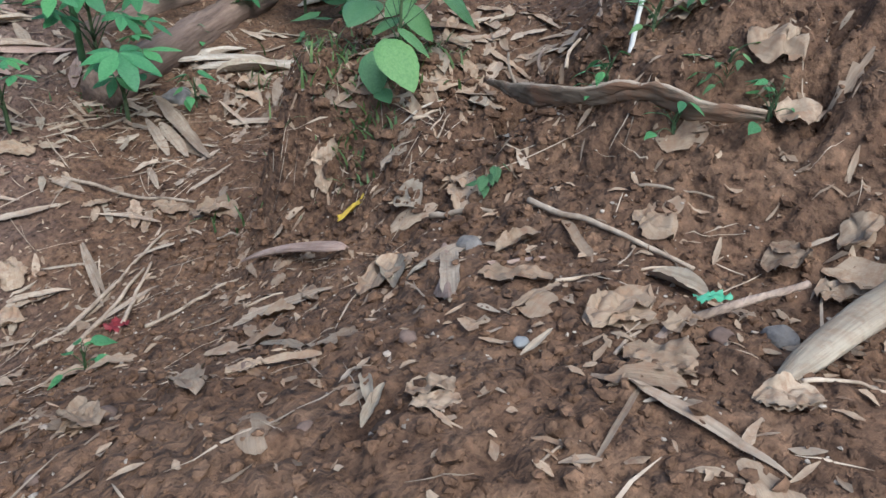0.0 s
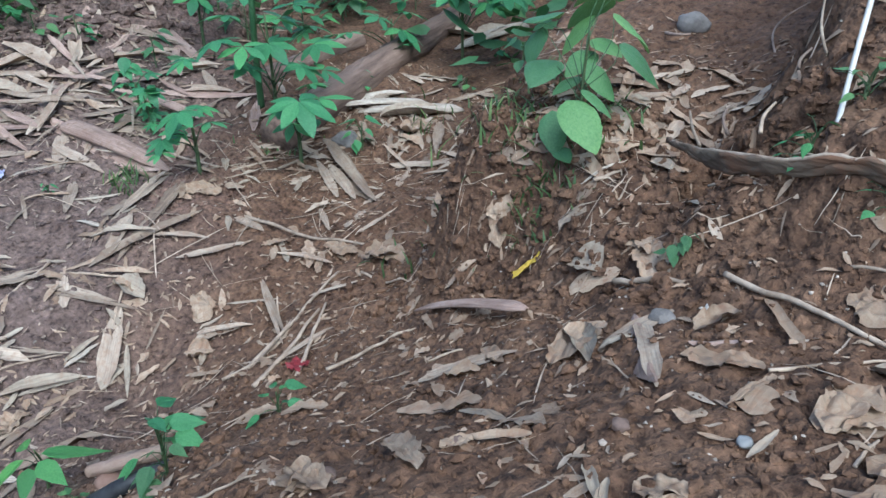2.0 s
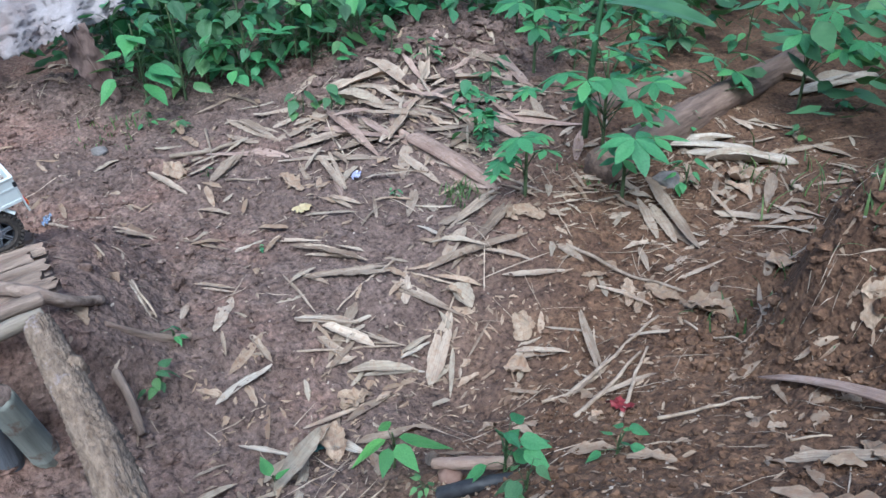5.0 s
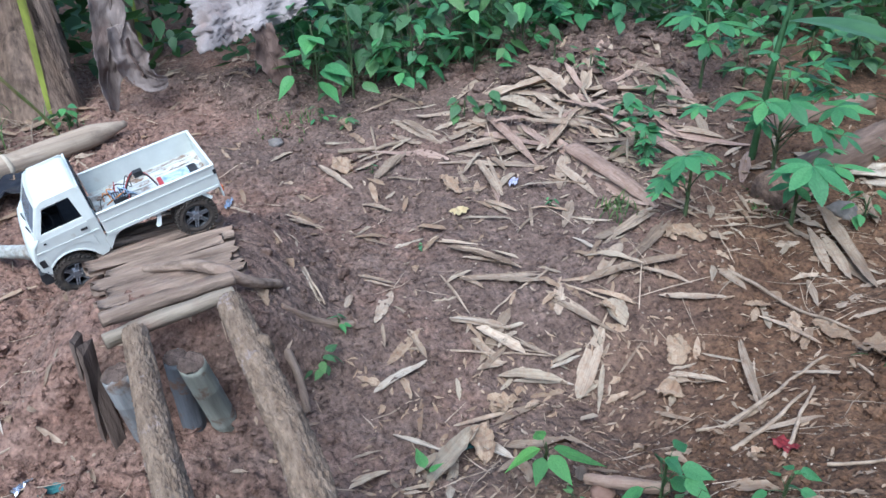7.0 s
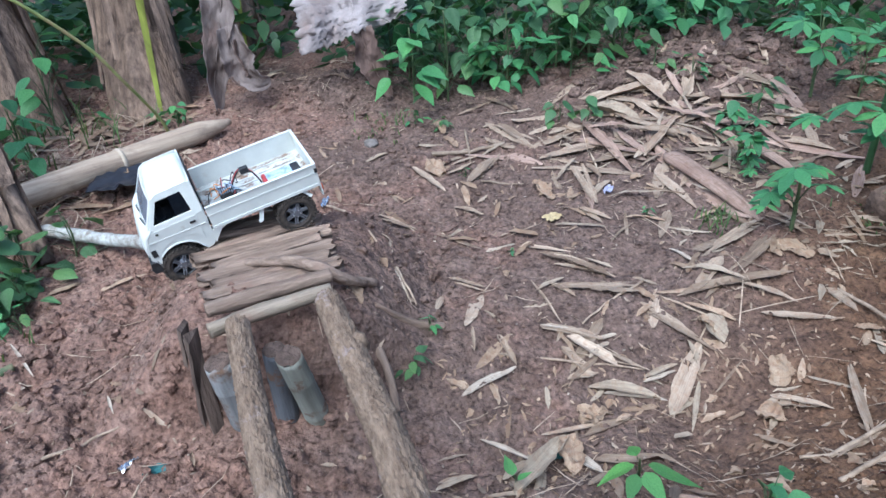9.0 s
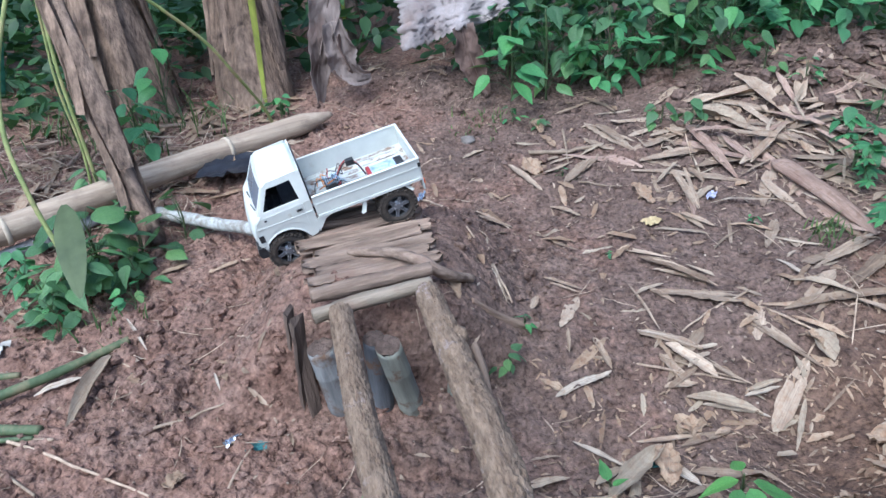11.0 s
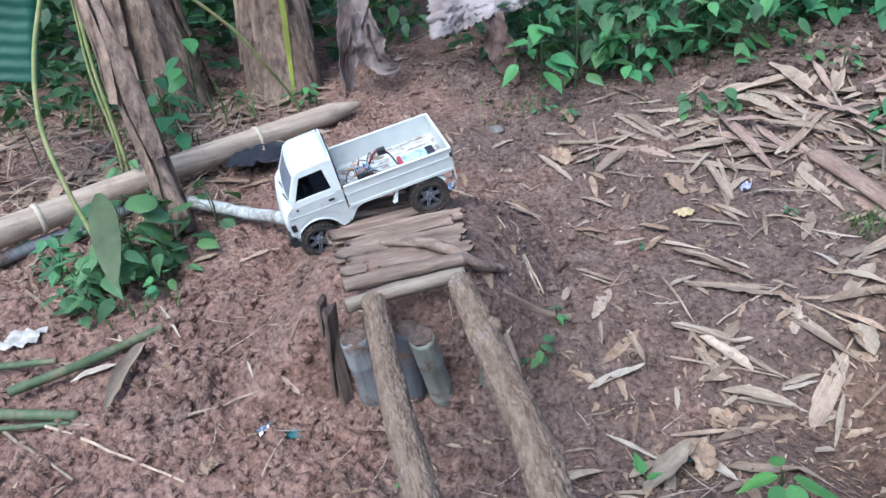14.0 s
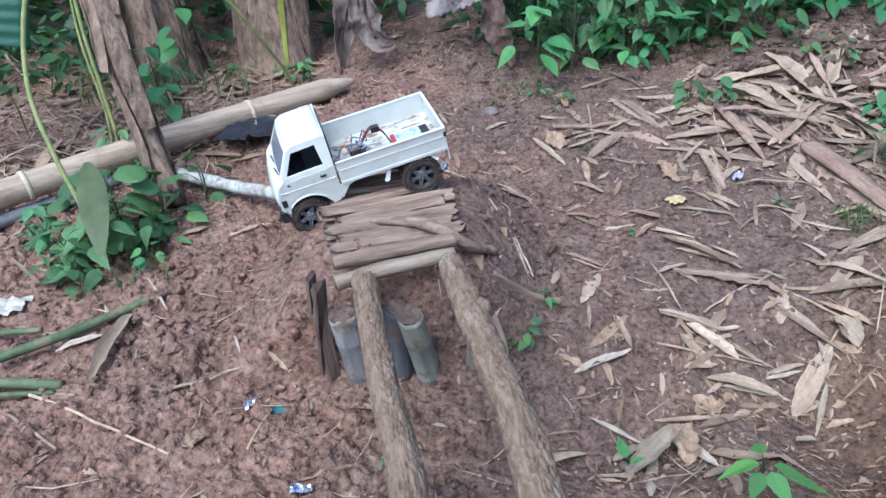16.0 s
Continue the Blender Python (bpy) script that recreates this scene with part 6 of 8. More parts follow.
CASSAVA = leaf_material("blue_green_leaf", (0.048, 0.160, 0.060), (0.095, 0.265, 0.098), (0.12, 0.32, 0.08))
WEED = leaf_material("weed_leaf", (0.048, 0.118, 0.042), (0.102, 0.204, 0.080), (0.14, 0.32, 0.06))
LIGHT_WEED = leaf_material("light_weed_leaf", (0.070, 0.166, 0.060), (0.134, 0.256, 0.104), (0.25, 0.42, 0.07))
BRIGHT = leaf_material("bright_green_leaf", (0.068, 0.198, 0.052), (0.124, 0.304, 0.084), (0.18, 0.45, 0.08))
# weed green darkened: the thicket's shade is put into this leaf colour
DEEP = leaf_material("undergrowth_shade_painted", (0.016, 0.052, 0.017), (0.042, 0.105, 0.030), (0.08, 0.2, 0.05), 0.55)
GRASS = leaf_material("grass_blade", (0.045, 0.085, 0.025), (0.10, 0.15, 0.05), (0.2, 0.35, 0.06), 0.6)
DARK_STEM = surface("leaf_stalk_green", (0.025, 0.055, 0.02), (0.06, 0.10, 0.04), 40, 0.6)
STEM = surface("plant_stem", (0.045, 0.075, 0.028), (0.10, 0.12, 0.055), 40, 0.6)

lr = random.Random(5)


def leaf_mesh(name, length, width, shape, material, count=4, fold=0.16, cols=6, rows=10, seed=1, serr=0.04):
    """A few variants of one leaf, shared by all that grow it."""
    out = []
    for k in range(count):
        rng = random.Random(seed * 50 + k)
        v, f = blade(length, width, rng, shape, rng.uniform(-0.05, 0.16) * -1, fold * rng.uniform(0.4, 1.3), -rng.uniform(0.0, 0.2), rng.uniform(-0.3, 0.3), cols, rows, serr)
        v = [(x, y, z - 0.30 * x * x / length) for x, y, z in v]
        out.append(mesh_of(name, v, f, material))
    return out


def palmate_mesh(material, seed, lobes=7, r=1.0):
    rng = random.Random(seed)
    geos = []
    for k in range(lobes):
        a = (k - (lobes - 1) / 2) * (2 * math.pi * 0.84 / lobes)
        ln = r * (1.0 - 0.30 * abs(k - (lobes - 1) / 2) / ((lobes - 1) / 2)) * rng.uniform(0.9, 1.05)
        v, f = blade(ln, ln * 0.44, rng, "broad", -0.06, 0.10, -0.05, rng.uniform(-0.25, 0.25), 6, 11, 0.03)
        v = [(x * 1.0, y, z - 0.28 * x * x / ln) for x, y, z in v]
        v = [(0.02 * r + x, y * (0.30 + 0.70 * min(1.0, max(0.0, x) / (0.5 * ln))), z) for x, y, z in v]
        geos.append(moved((v, f), Matrix.Rotation(a, 4, "Z") @ Matrix.Rotation(rng.uniform(-0.1, 0.1), 4, "Y")))
    v, f = join(*geos)
    return mesh_of("leaf", v, f, material)


PALMATE = [palmate_mesh(CASSAVA, 30 + k, 5 if k % 3 else 7) for k in range(4)]
OVATE = leaf_mesh("leaf", 1.0, 0.62, "ovate", WEED, 5, seed=2)
OVATE_LIGHT = leaf_mesh("leaf", 1.0, 0.52, "ovate", LIGHT_WEED, 5, seed=3)
ROUND = leaf_mesh("leaf", 1.0, 0.80, "oval", WEED, 4, seed=4, fold=0.08)
OVATE_BANK = leaf_mesh("leaf", 1.30, 0.86, "broad", LIGHT_WEED, 5, seed=9, cols=8, rows=14, fold=0.12)
OVATE_BRIGHT = leaf_mesh("leaf", 1.3, 0.66, "ovate", BRIGHT, 3, seed=6)
OVATE_BLUE = leaf_mesh("leaf", 1.0, 0.60, "ovate", CASSAVA, 4, seed=7)


def facing(p, yaw, pitch, roll, size):
    return Matrix.Translation(p) @ Euler((radians(roll), radians(-pitch), radians(yaw))).to_matrix().to_4x4() @ Matrix.Scale(size, 4)


def stalked(name, base, leaves, label, category, group, meshes, stem_r=0.003, rng=None, pitch=(-25, 15), stem_from=None, stem_material=None, centred=0.0):
    """A plant whose leaves (place, size, yaw) hang on stalks that grow from its base."""
    rng = rng or lr
    bx, by = base
    z0 = ground_at(bx, by) - 0.01
    t = thing(name, Matrix.Translation((bx, by, z0)), label, category, group)
    o = Vector((bx, by, z0))
    top = max(p[2] for p, s, y in leaves) - z0
    part("stem", swept([(0, 0, 0), (0.006, 0.004, top * 0.5), (0.002, -0.004, top * 0.88)], [stem_r * 1.3, stem_r, stem_r * 0.6], 7, steps=10), stem_material or STEM, t, smooth=True)
    for p, s, yaw in leaves:
        q = Vector(p) - o
        foot = Vector((0.003, 0.0, min(max(q.z * rng.uniform(0.35, 0.8), 0.004), top * 0.88)))
        if yaw is None:
            yaw = math.degrees(math.atan2(q.y, q.x)) + rng.uniform(-35, 35) if (abs(q.x) + abs(q.y)) > 0.01 else rng.uniform(0, 360)
        mid = foot.lerp(q, 0.5) + Vector((0, 0, 0.15 * (q - foot).length))
        stalk_r = stem_r * 0.45
        turn = facing(q, yaw, rng.uniform(*pitch), rng.uniform(-22, 22), s)
        if centred:
            q = q - (turn.to_3x3() @ Vector((centred, 0, 0)))
            turn.translation = q
        linked("leaf", rng.choice(meshes), t, m=turn)
        if (q - foot).length > 0.012:
            part("leaf_stalk", swept([foot, mid, q], [stalk_r * 0.8, stalk_r * 0.7, stalk_r * 0.5], 5, steps=6), DARK_STEM, t, smooth=True)
    return t


def weed(x, y, tall, n, size, meshes, label, group, seed, spread=0.8, pitch=(-30, 12)):
    """A leafy weed: several stems with paired leaves, larger below."""
    rng = random.Random(seed)
    z0 = ground_at(x, y)
    leaves = []
    for k in range(n):
        a, h = rng.uniform(0, 6.28), (k + 0.6) / n
        r = spread * tall * (0.25 + 0.55 * rng.random()) * (1.15 - 0.6 * h)
        leaves.append(((x + r * math.cos(a), y + r * math.sin(a), z0 + tall * (0.15 + 0.85 * h) * rng.uniform(0.85, 1.05)), size * rng.uniform(0.65, 1.15), None))
    return stalked("weed", (x, y), leaves, label, "weed", group, meshes, 0.0014 + 0.006 * tall, rng, pitch)


# cassava seedlings
def cassava(base, heads, label, seed):
    rng = random.Random(seed)
    z0 = ground_at(*base)
    mean = sum(h[3] for h in heads) / len(heads)
    more = []
    for k in range(0, len(heads), 3):
        x, y, z, r, yaw = heads[k]
        more.append((x + rng.uniform(-0.09, 0.09), y + rng.uniform(-0.07, 0.07), z0 + (z - z0) * rng.uniform(0.55, 0.95), mean * rng.uniform(0.65, 0.95), rng.uniform(0, 360)))
    heads = [(x, y, z, r * 0.98, yaw) for x, y, z, r, yaw in heads] + more
    return stalked("cassava_plant", base, [((x, y, z), r, yaw) for x, y, z, r, yaw in heads], label, "cassava", "cassava plants", PALMATE, 0.0045, rng, pitch=(-22, 10))


cassava((1.36, 1.74), [(1.20, 1.70, 0.295, 0.085, 200), (1.32, 1.75, 0.369, 0.080, 120), (1.439, 1.72, 0.339, 0.080, 20), (1.24, 1.64, 0.285, 0.075, 230), (1.32, 1.66, 0.273, 0.085, 265), (1.445, 1.65, 0.249, 0.085, 320), (1.43, 1.78, 0.298, 0.080, 50), (1.36, 1.68, 0.320, 0.075, 300), (1.28, 1.78, 0.330, 0.075, 150), (1.38, 1.62, 0.215, 0.075, 280), (1.50, 1.74, 0.27, 0.075, 10), (1.27, 1.69, 0.22, 0.07, 210)],
        "young cassava with blue-green fingered leaves beside a log", 1)
cassava((1.31, 1.56), [(1.275, 1.475, 0.180, 0.105, 255), (1.34, 1.49, 0.165, 0.080, 330), (1.36, 1.55, 0.185, 0.06, 20), (1.26, 1.54, 0.150, 0.06, 190)], "low cassava seedling with fingered leaves over the litter", 2)
cassava((1.08, 1.66), [(1.038, 1.61, 0.180, 0.085, 220), (1.094, 1.58, 0.150, 0.060, 290), (1.11, 1.65, 0.165, 0.055, 10), (1.05, 1.66, 0.12, 0.05, 150)], "small cassava seedling with fingered leaves on the litter", 3)
cassava((1.96, 1.98), [(1.97, 1.93, 0.140, 0.105, 275), (1.90, 1.96, 0.190, 0.075, 200), (2.02, 1.96, 0.185, 0.08, 340), (1.80, 2.00, 0.153, 0.065, 180)], "cassava seedling with drooping fingered leaves", 4)
cassava((2.14, 1.82), [(2.153, 1.75, 0.300, 0.105, 260), (2.217, 1.70, 0.340, 0.10, 300), (2.058, 1.78, 0.275, 0.095, 200), (2.10, 1.72, 0.345, 0.09, 240), (2.20, 1.86, 0.39, 0.09, 60), (2.08, 1.88, 0.37, 0.09, 130), (2.26, 1.78, 0.28, 0.085, 350), (2.12, 1.68, 0.24, 0.08, 275)], "taller cassava with large dark fingered leaves", 5)
cassava((1.46, 2.34), [(1.464, 2.28, 0.340, 0.105, 265), (1.53, 2.30, 0.36, 0.085, 320), (1.39, 2.32, 0.36, 0.085, 180), (1.48, 2.40, 0.40, 0.085, 60), (1.42, 2.25, 0.29, 0.08, 230)], "cassava with fingered leaves behind the soil heap", 6)
cassava((1.10, 2.03), [(1.11, 1.97, 0.135, 0.065, 270), (1.14, 2.03, 0.16, 0.05, 20), (1.06, 2.02, 0.15, 0.05, 170), (1.10, 1.95, 0.08, 0.045, 250)], "little cassava seedling at the edge of the leaf pile", 7)
weed(1.475, 1.52, 0.11, 9, 0.045, OVATE_BLUE, "small sprout with rounded leaves beside the rotten log", "litter weeds", 72, 0.4)
# the small one among the litter
weed(1.08, 1.93, 0.13, 12, 0.06, OVATE_BLUE, "small weed with toothed leaves in the litter", "litter weeds", 71)

# broad-leaved weed on the cut bank
stalked("bank_weed", (1.234, 0.634), [((1.326, 0.788, 0.476), 0.072, 20), ((1.355, 0.719, 0.495), 0.067, 95), ((1.322, 0.718, 0.464), 0.055, 150), ((1.352, 0.636, 0.474), 0.069, -25), ((1.310, 0.656, 0.456), 0.043, 270), ((1.246, 0.716, 0.426), 0.067, 200), ((1.301, 0.585, 0.448), 0.066, -50), ((1.178, 0.591, 0.394), 0.068, 250), ((1.266, 0.628, 0.420), 0.051, -70), ((1.288, 0.678, 0.434), 0.048, 180), ((1.197, 0.653, 0.358), 0.051, 225), ((1.417, 0.704, 0.512), 0.062, 40), ((1.403, 0.746, 0.512), 0.064, 100), ((1.254, 0.677, 0.408), 0.038, 160), ((1.188, 0.627, 0.331), 0.031, 240), ((1.227, 0.602, 0.406), 0.044, 290), ((1.295, 0.779, 0.440), 0.051, 190)],
        "leafy green weed with broad toothed leaves on the bank", "weed", "bank weeds", OVATE_BANK, 0.0022, random.Random(8), pitch=(-34, 10), centred=0.6)
# star-leaved seedling in the rut and its neighbours
stalked("seedling", (0.475, 0.905), [((0.482, 0.880, 0.055), 0.062, -12), ((0.462, 0.880, 0.058), 0.046, 188), ((0.474, 0.868, 0.054), 0.040, 285), ((0.462, 0.868, 0.052), 0.034, 240), ((0.470, 0.895, 0.060), 0.032, 95)], "bright green seedling with four pointed leaves", "seedling", "seedlings", OVATE_BRIGHT, 0.002, random.Random(9), pitch=(-12, 2))
stalked("seedling", (0.30, 0.965), [((0.298, 0.955, -0.015), 0.030, 100), ((0.305, 0.950, -0.02), 0.020, 20)], "bright green seedling leaf poking out of dry leaves", "seedling", "seedlings", OVATE_BRIGHT, 0.002, random.Random(10), pitch=(10, 50))
weed(0.59, 0.76, 0.105, 12, 0.040, OVATE_BLUE, "small weed with rounded green leaves on the slope", "slope weeds", 31, 0.55)
weed(0.725, 0.70, 0.06, 7, 0.028, OVATE_BLUE, "tiny weed with rounded green leaves on the slope", "slope weeds", 32, 0.6)
weed(0.56, 0.64, 0.05, 8, 0.030, OVATE, "tiny weed with rounded green leaves on the slope", "slope weeds", 33, 0.7)
weed(0.49, 0.80, 0.035, 10, 0.018, OVATE_LIGHT, "tiny bright weed beside the seedling", "slope weeds", 34, 0.9)
for k, (px, py, tall, n, s) in enumerate([(0.184, 1.352, 0.035, 7, 0.022), (0.151, 1.246, 0.05, 8, 0.028), (0.395, 1.645, 0.02, 6, 0.016), (-0.06, 0.93, 0.03, 5, 0.018), (0.32, 2.06, 0.03, 6, 0.02), (0.73, 2.30, 0.10, 9, 0.055), (0.76, 1.78, 0.03, 6, 0.018), (1.10, 0.38, 0.04, 8, 0.02), (0.19, 2.43, 0.06, 8, 0.035), (0.28, 2.40, 0.05, 8, 0.03)]):
    weed(px, py, tall, n, s, OVATE if k % 2 else OVATE_BLUE, "tiny green sprout in bare soil", "sprouts", 40 + k, 0.7)
# creeping weeds on the cut bank
for k, (px, py) in enumerate([(1.20, 0.30), (1.225, 0.18), (1.16, 0.20), (1.26, 0.28), (1.20, 0.12), (1.30, 0.24)]):
    weed(px, py, 0.055, 10, 0.020, OVATE_LIGHT if k % 2 else OVATE_BLUE, "small creeping weed on the cut bank", "creeping weeds", 60 + k, 0.8)

# low weeds between the litter and round the pole
for k, (px, py, tall, n, s) in enumerate([(1.149, 2.199, 0.10, 10, 0.055), (1.258, 2.266, 0.12, 9, 0.050), (1.647, 1.843, 0.07, 10, 0.032), (1.700, 1.810, 0.06, 8, 0.028), (0.649, 2.342, 0.08, 8, 0.050), (2.000, 1.659, 0.05, 6, 0.035), (2.279, 1.778, 0.07, 10, 0.040), (1.487, 0.970, 0.07, 10, 0.040), (1.025, 2.578, 0.12, 12, 0.045), (1.114, 2.463, 0.10, 10, 0.040), (0.973, 2.858, 0.12, 10, 0.050), (-0.704, 2.664, 0.06, 12, 0.028), (-0.615, 2.647, 0.05, 10, 0.020), (-1.075, 2.410, 0.11, 9, 0.060), (-1.076, 2.559, 0.10, 8, 0.050), (-1.036, 1.572, 0.05, 16, 0.020), (-1.243, 1.753, 0.07, 16, 0.025)]):
    weed(px, py, tall, n, s, OVATE if k % 3 else OVATE_BLUE, "low green weed among dry leaves", "low weeds", 260 + k, 0.7)
# weeds by the bamboo pole
for k, (px, py, tall, n, s, ms) in enumerate([
        (-0.84, 1.62, 0.20, 16, 0.085, ROUND), (-0.74, 1.66, 0.15, 12, 0.075, OVATE), (-0.79, 1.48, 0.15, 16, 0.065, OVATE_LIGHT), (-0.87, 1.44, 0.13, 12, 0.055, OVATE), (-0.70, 1.53, 0.11, 10, 0.055, OVATE_LIGHT),
        (-0.70, 1.82, 0.14, 10, 0.085, OVATE), (-0.97, 1.53, 0.10, 16, 0.040, OVATE_BLUE), (-1.04, 1.62, 0.10, 14, 0.040, OVATE_BLUE), (-0.66, 1.43, 0.07, 8, 0.030, OVATE_BLUE), (-0.80, 1.36, 0.09, 9, 0.045, OVATE), (-0.83, 1.40, 0.05, 9, 0.025, OVATE_BLUE)]):
    weed(px, py, tall, n, s, ms, "leafy green weed beside the bamboo pole", "weeds by the pole", 90 + k, 0.75)
for k, (px, py, tall, n, s, ms) in enumerate([(-0.94, 2.20, 0.20, 10, 0.085, OVATE_BLUE), (-1.05, 2.36, 0.26, 9, 0.075, OVATE_BLUE), (-1.00, 1.98, 0.15, 9, 0.060, OVATE_LIGHT), (-1.05, 2.62, 0.36, 12, 0.085, OVATE_BLUE), (-0.62, 2.58, 0.10, 9, 0.05, OVATE_BLUE)]):
    weed(px, py, tall, n, s, ms, "green weed with pointed leaves behind the pole", "weeds behind the pole", 110 + k, 0.5)

# thicket along the back
thick = random.Random(12)
for k in range(30):
    px = 0.10 + 1.30 * (k + thick.random()) / 30
    py = 2.66 + 0.30 * thick.random() + 0.10 * max(0, px - 0.8)
    weed(px, py, thick.uniform(0.14, 0.40), 22, thick.uniform(0.060, 0.095), thick.choice([OVATE, OVATE_BLUE, OVATE_BLUE]), "dense green undergrowth weed with pointed leaves", "undergrowth", 130 + k, 0.65, (-38, 22))
for k in range(14):
    weed(1.5 + 0.9 * thick.random(), 2.3 + 0.6 * thick.random(), thick.uniform(0.12, 0.30), 14, thick.uniform(0.05, 0.08), thick.choice([OVATE_BLUE, OVATE]), "dense green undergrowth weed with pointed leaves", "undergrowth", 170 + k, 0.7)


def foliage_mass(name, n, seed, region, tall, size, material, label, category="undergrowth"):
    """Many leaves in a deep uneven bank."""
    r = np.random.RandomState(seed)
    x, y = r.uniform(region[0], region[1], n), r.uniform(region[2], region[3], n)
    top = tall * (0.35 + 0.9 * value_noise(x * 1.7 + 40, y * 1.7, seed) ** 1.2)
    z = height(x, y) + top * r.uniform(0.02, 1.0, n) ** 0.8
    rng = random.Random(seed)
    v, f = blade(1.0, 0.5, rng, "ovate", -0.1, 0.15, -0.1, 0.1, 2, 5, 0.03)
    base, quad = np.array(v), np.array(f)
    yaw, pit, rol = r.uniform(0, 6.28, n), r.uniform(-0.9, 0.5, n), r.uniform(-0.7, 0.7, n)
    s = size * r.uniform(0.5, 1.3, n)
    b = np.repeat(base[None], n, 0) * s[:, None, None]
    by, bz = b[..., 1] * np.cos(rol)[:, None] - b[..., 2] * np.sin(rol)[:, None], b[..., 1] * np.sin(rol)[:, None] + b[..., 2] * np.cos(rol)[:, None]
    bx, bz = b[..., 0] * np.cos(pit)[:, None] - bz * np.sin(pit)[:, None], b[..., 0] * np.sin(pit)[:, None] + bz * np.cos(pit)[:, None]
    px = bx * np.cos(yaw)[:, None] - by * np.sin(yaw)[:, None] + x[:, None]
    py = bx * np.sin(yaw)[:, None] + by * np.cos(yaw)[:, None] + y[:, None]
    verts = np.stack([px, py, bz + z[:, None]], -1).reshape(-1, 3)
    quads = (quad[None] + np.arange(n)[:, None, None] * len(base)).reshape(-1, 4)
    return mass(name, verts, quads, material, label, category)


# banks in DEEP have their shade painted into the leaf green
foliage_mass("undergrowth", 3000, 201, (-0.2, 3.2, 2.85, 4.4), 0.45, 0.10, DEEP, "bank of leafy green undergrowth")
foliage_mass("undergrowth", 4200, 202, (-3.6, -0.3, 2.95, 5.0), 0.75, 0.10, DEEP, "green undergrowth behind the banana stems, coloured dark for shade")
foliage_mass("undergrowth", 650, 205, (-3.4, -1.25, 2.75, 3.5), 0.34, 0.08, DEEP, "low undergrowth between the banana stems, coloured dark for shade")
foliage_mass("undergrowth", 420, 206, (-2.9, -1.15, 2.45, 3.0), 0.22, 0.07, DEEP, "low weeds round the banana stems, coloured dark for shade")
foliage_mass("undergrowth", 5200, 203, (-7.0, 7.0, 4.4, 9.0), 1.3, 0.22, DEEP, "far undergrowth coloured dark for shade")
foliage_mass("undergrowth", 1200, 204, (2.0, 4.5, 1.2, 3.0), 0.5, 0.11, WEED, "bank of leafy green undergrowth")


def grass(n, seed, spots, label):
    r = np.random.RandomState(seed)
    k = r.randint(0, len(spots), n)
    sp = np.array(spots)[k]
    x, y = sp[:, 0] + r.normal(0, 1, n) * sp[:, 2], sp[:, 1] + r.normal(0, 1, n) * sp[:, 2]
    ln, a, out = sp[:, 3] * r.uniform(0.5, 1.2, n), r.uniform(0, 6.28, n), r.uniform(0.2, 1.0, n)
    t = np.linspace(0, 1, 6)
    cx = x[:, None] + np.cos(a)[:, None] * (out * ln)[:, None] * t ** 1.7
    cy = y[:, None] + np.sin(a)[:, None] * (out * ln)[:, None] * t ** 1.7
    cz = (height(x, y) + relief(x, y))[:, None] + ln[:, None] * (t - 0.45 * out[:, None] * t ** 2.2) - 0.003
    w = 0.0022 * (1 - t ** 2) + 0.0003
    dx, dy = -np.sin(a)[:, None] * w, np.cos(a)[:, None] * w
    verts = np.stack([np.stack([cx - dx, cy - dy, cz], -1), np.stack([cx + dx, cy + dy, cz], -1)], 2).reshape(-1, 3)
    i = np.arange(n)[:, None] * 12 + np.arange(5)[None] * 2
    quads = np.stack([i, i + 1, i + 3, i + 2], -1).reshape(-1, 4)
    return mass("grass", verts, quads, GRASS, label, "grass")


grass(760, 301, [(0.92, 1.72, 0.030, 0.045), (1.19, 0.70, 0.030, 0.035), (1.16, 0.63, 0.025, 0.030), (1.22, 0.76, 0.030, 0.040), (1.17, 0.66, 0.02, 0.028), (1.28, 0.62, 0.03, 0.03), (1.75, 1.35, 0.12, 0.08), (1.33, 0.81, 0.040, 0.024), (1.36, 0.78, 0.040, 0.024), (1.31, 1.67, 0.040, 0.024), (1.22, 0.62, 0.05, 0.018), (-0.95, 2.55, 0.12, 0.14), (-1.2, 2.9, 0.25, 0.18), (-1.5, 2.6, 0.22, 0.20), (-1.15, 2.35, 0.15, 0.16), (-1.7, 2.3, 0.2, 0.2), (1.30, 0.95, 0.10, 0.05), (-0.72, 1.38, 0.05, 0.05), (0.10, 2.45, 0.06, 0.04)], "thin tufts of grass in the litter")


# ---- banana stems, hanging dry leaves and vines ----
STRIPE = surface("lime_green_streak", (0.12, 0.13, 0.025), (0.30, 0.34, 0.055), 20, 0.7, stretch=(1, 1, 0.1))
DEAD_LEAF = surface("grey_violet_dead_leaf", (0.10, 0.075, 0.066), (0.29, 0.240, 0.220), 16, 0.85, 0.004, 70, stretch=(1, 1, 0.3), stain=(0.15, 0.10, 0.085), stain_scale=9, stain_range=(0.55, 0.75))
PALE_DEAD = surface("pale_dead_leaf", (0.20, 0.170, 0.165), (0.36, 0.320, 0.310), 14, 0.85, 0.004, 60, stain=(0.25, 0.19, 0.17), stain_scale=8, stain_range=(0.55, 0.75))
VINE = surface("yellow_green_vine", (0.13, 0.165, 0.05), (0.27, 0.30, 0.11), 30, 0.6, stain=(0.30, 0.22, 0.12), stain_scale=14)


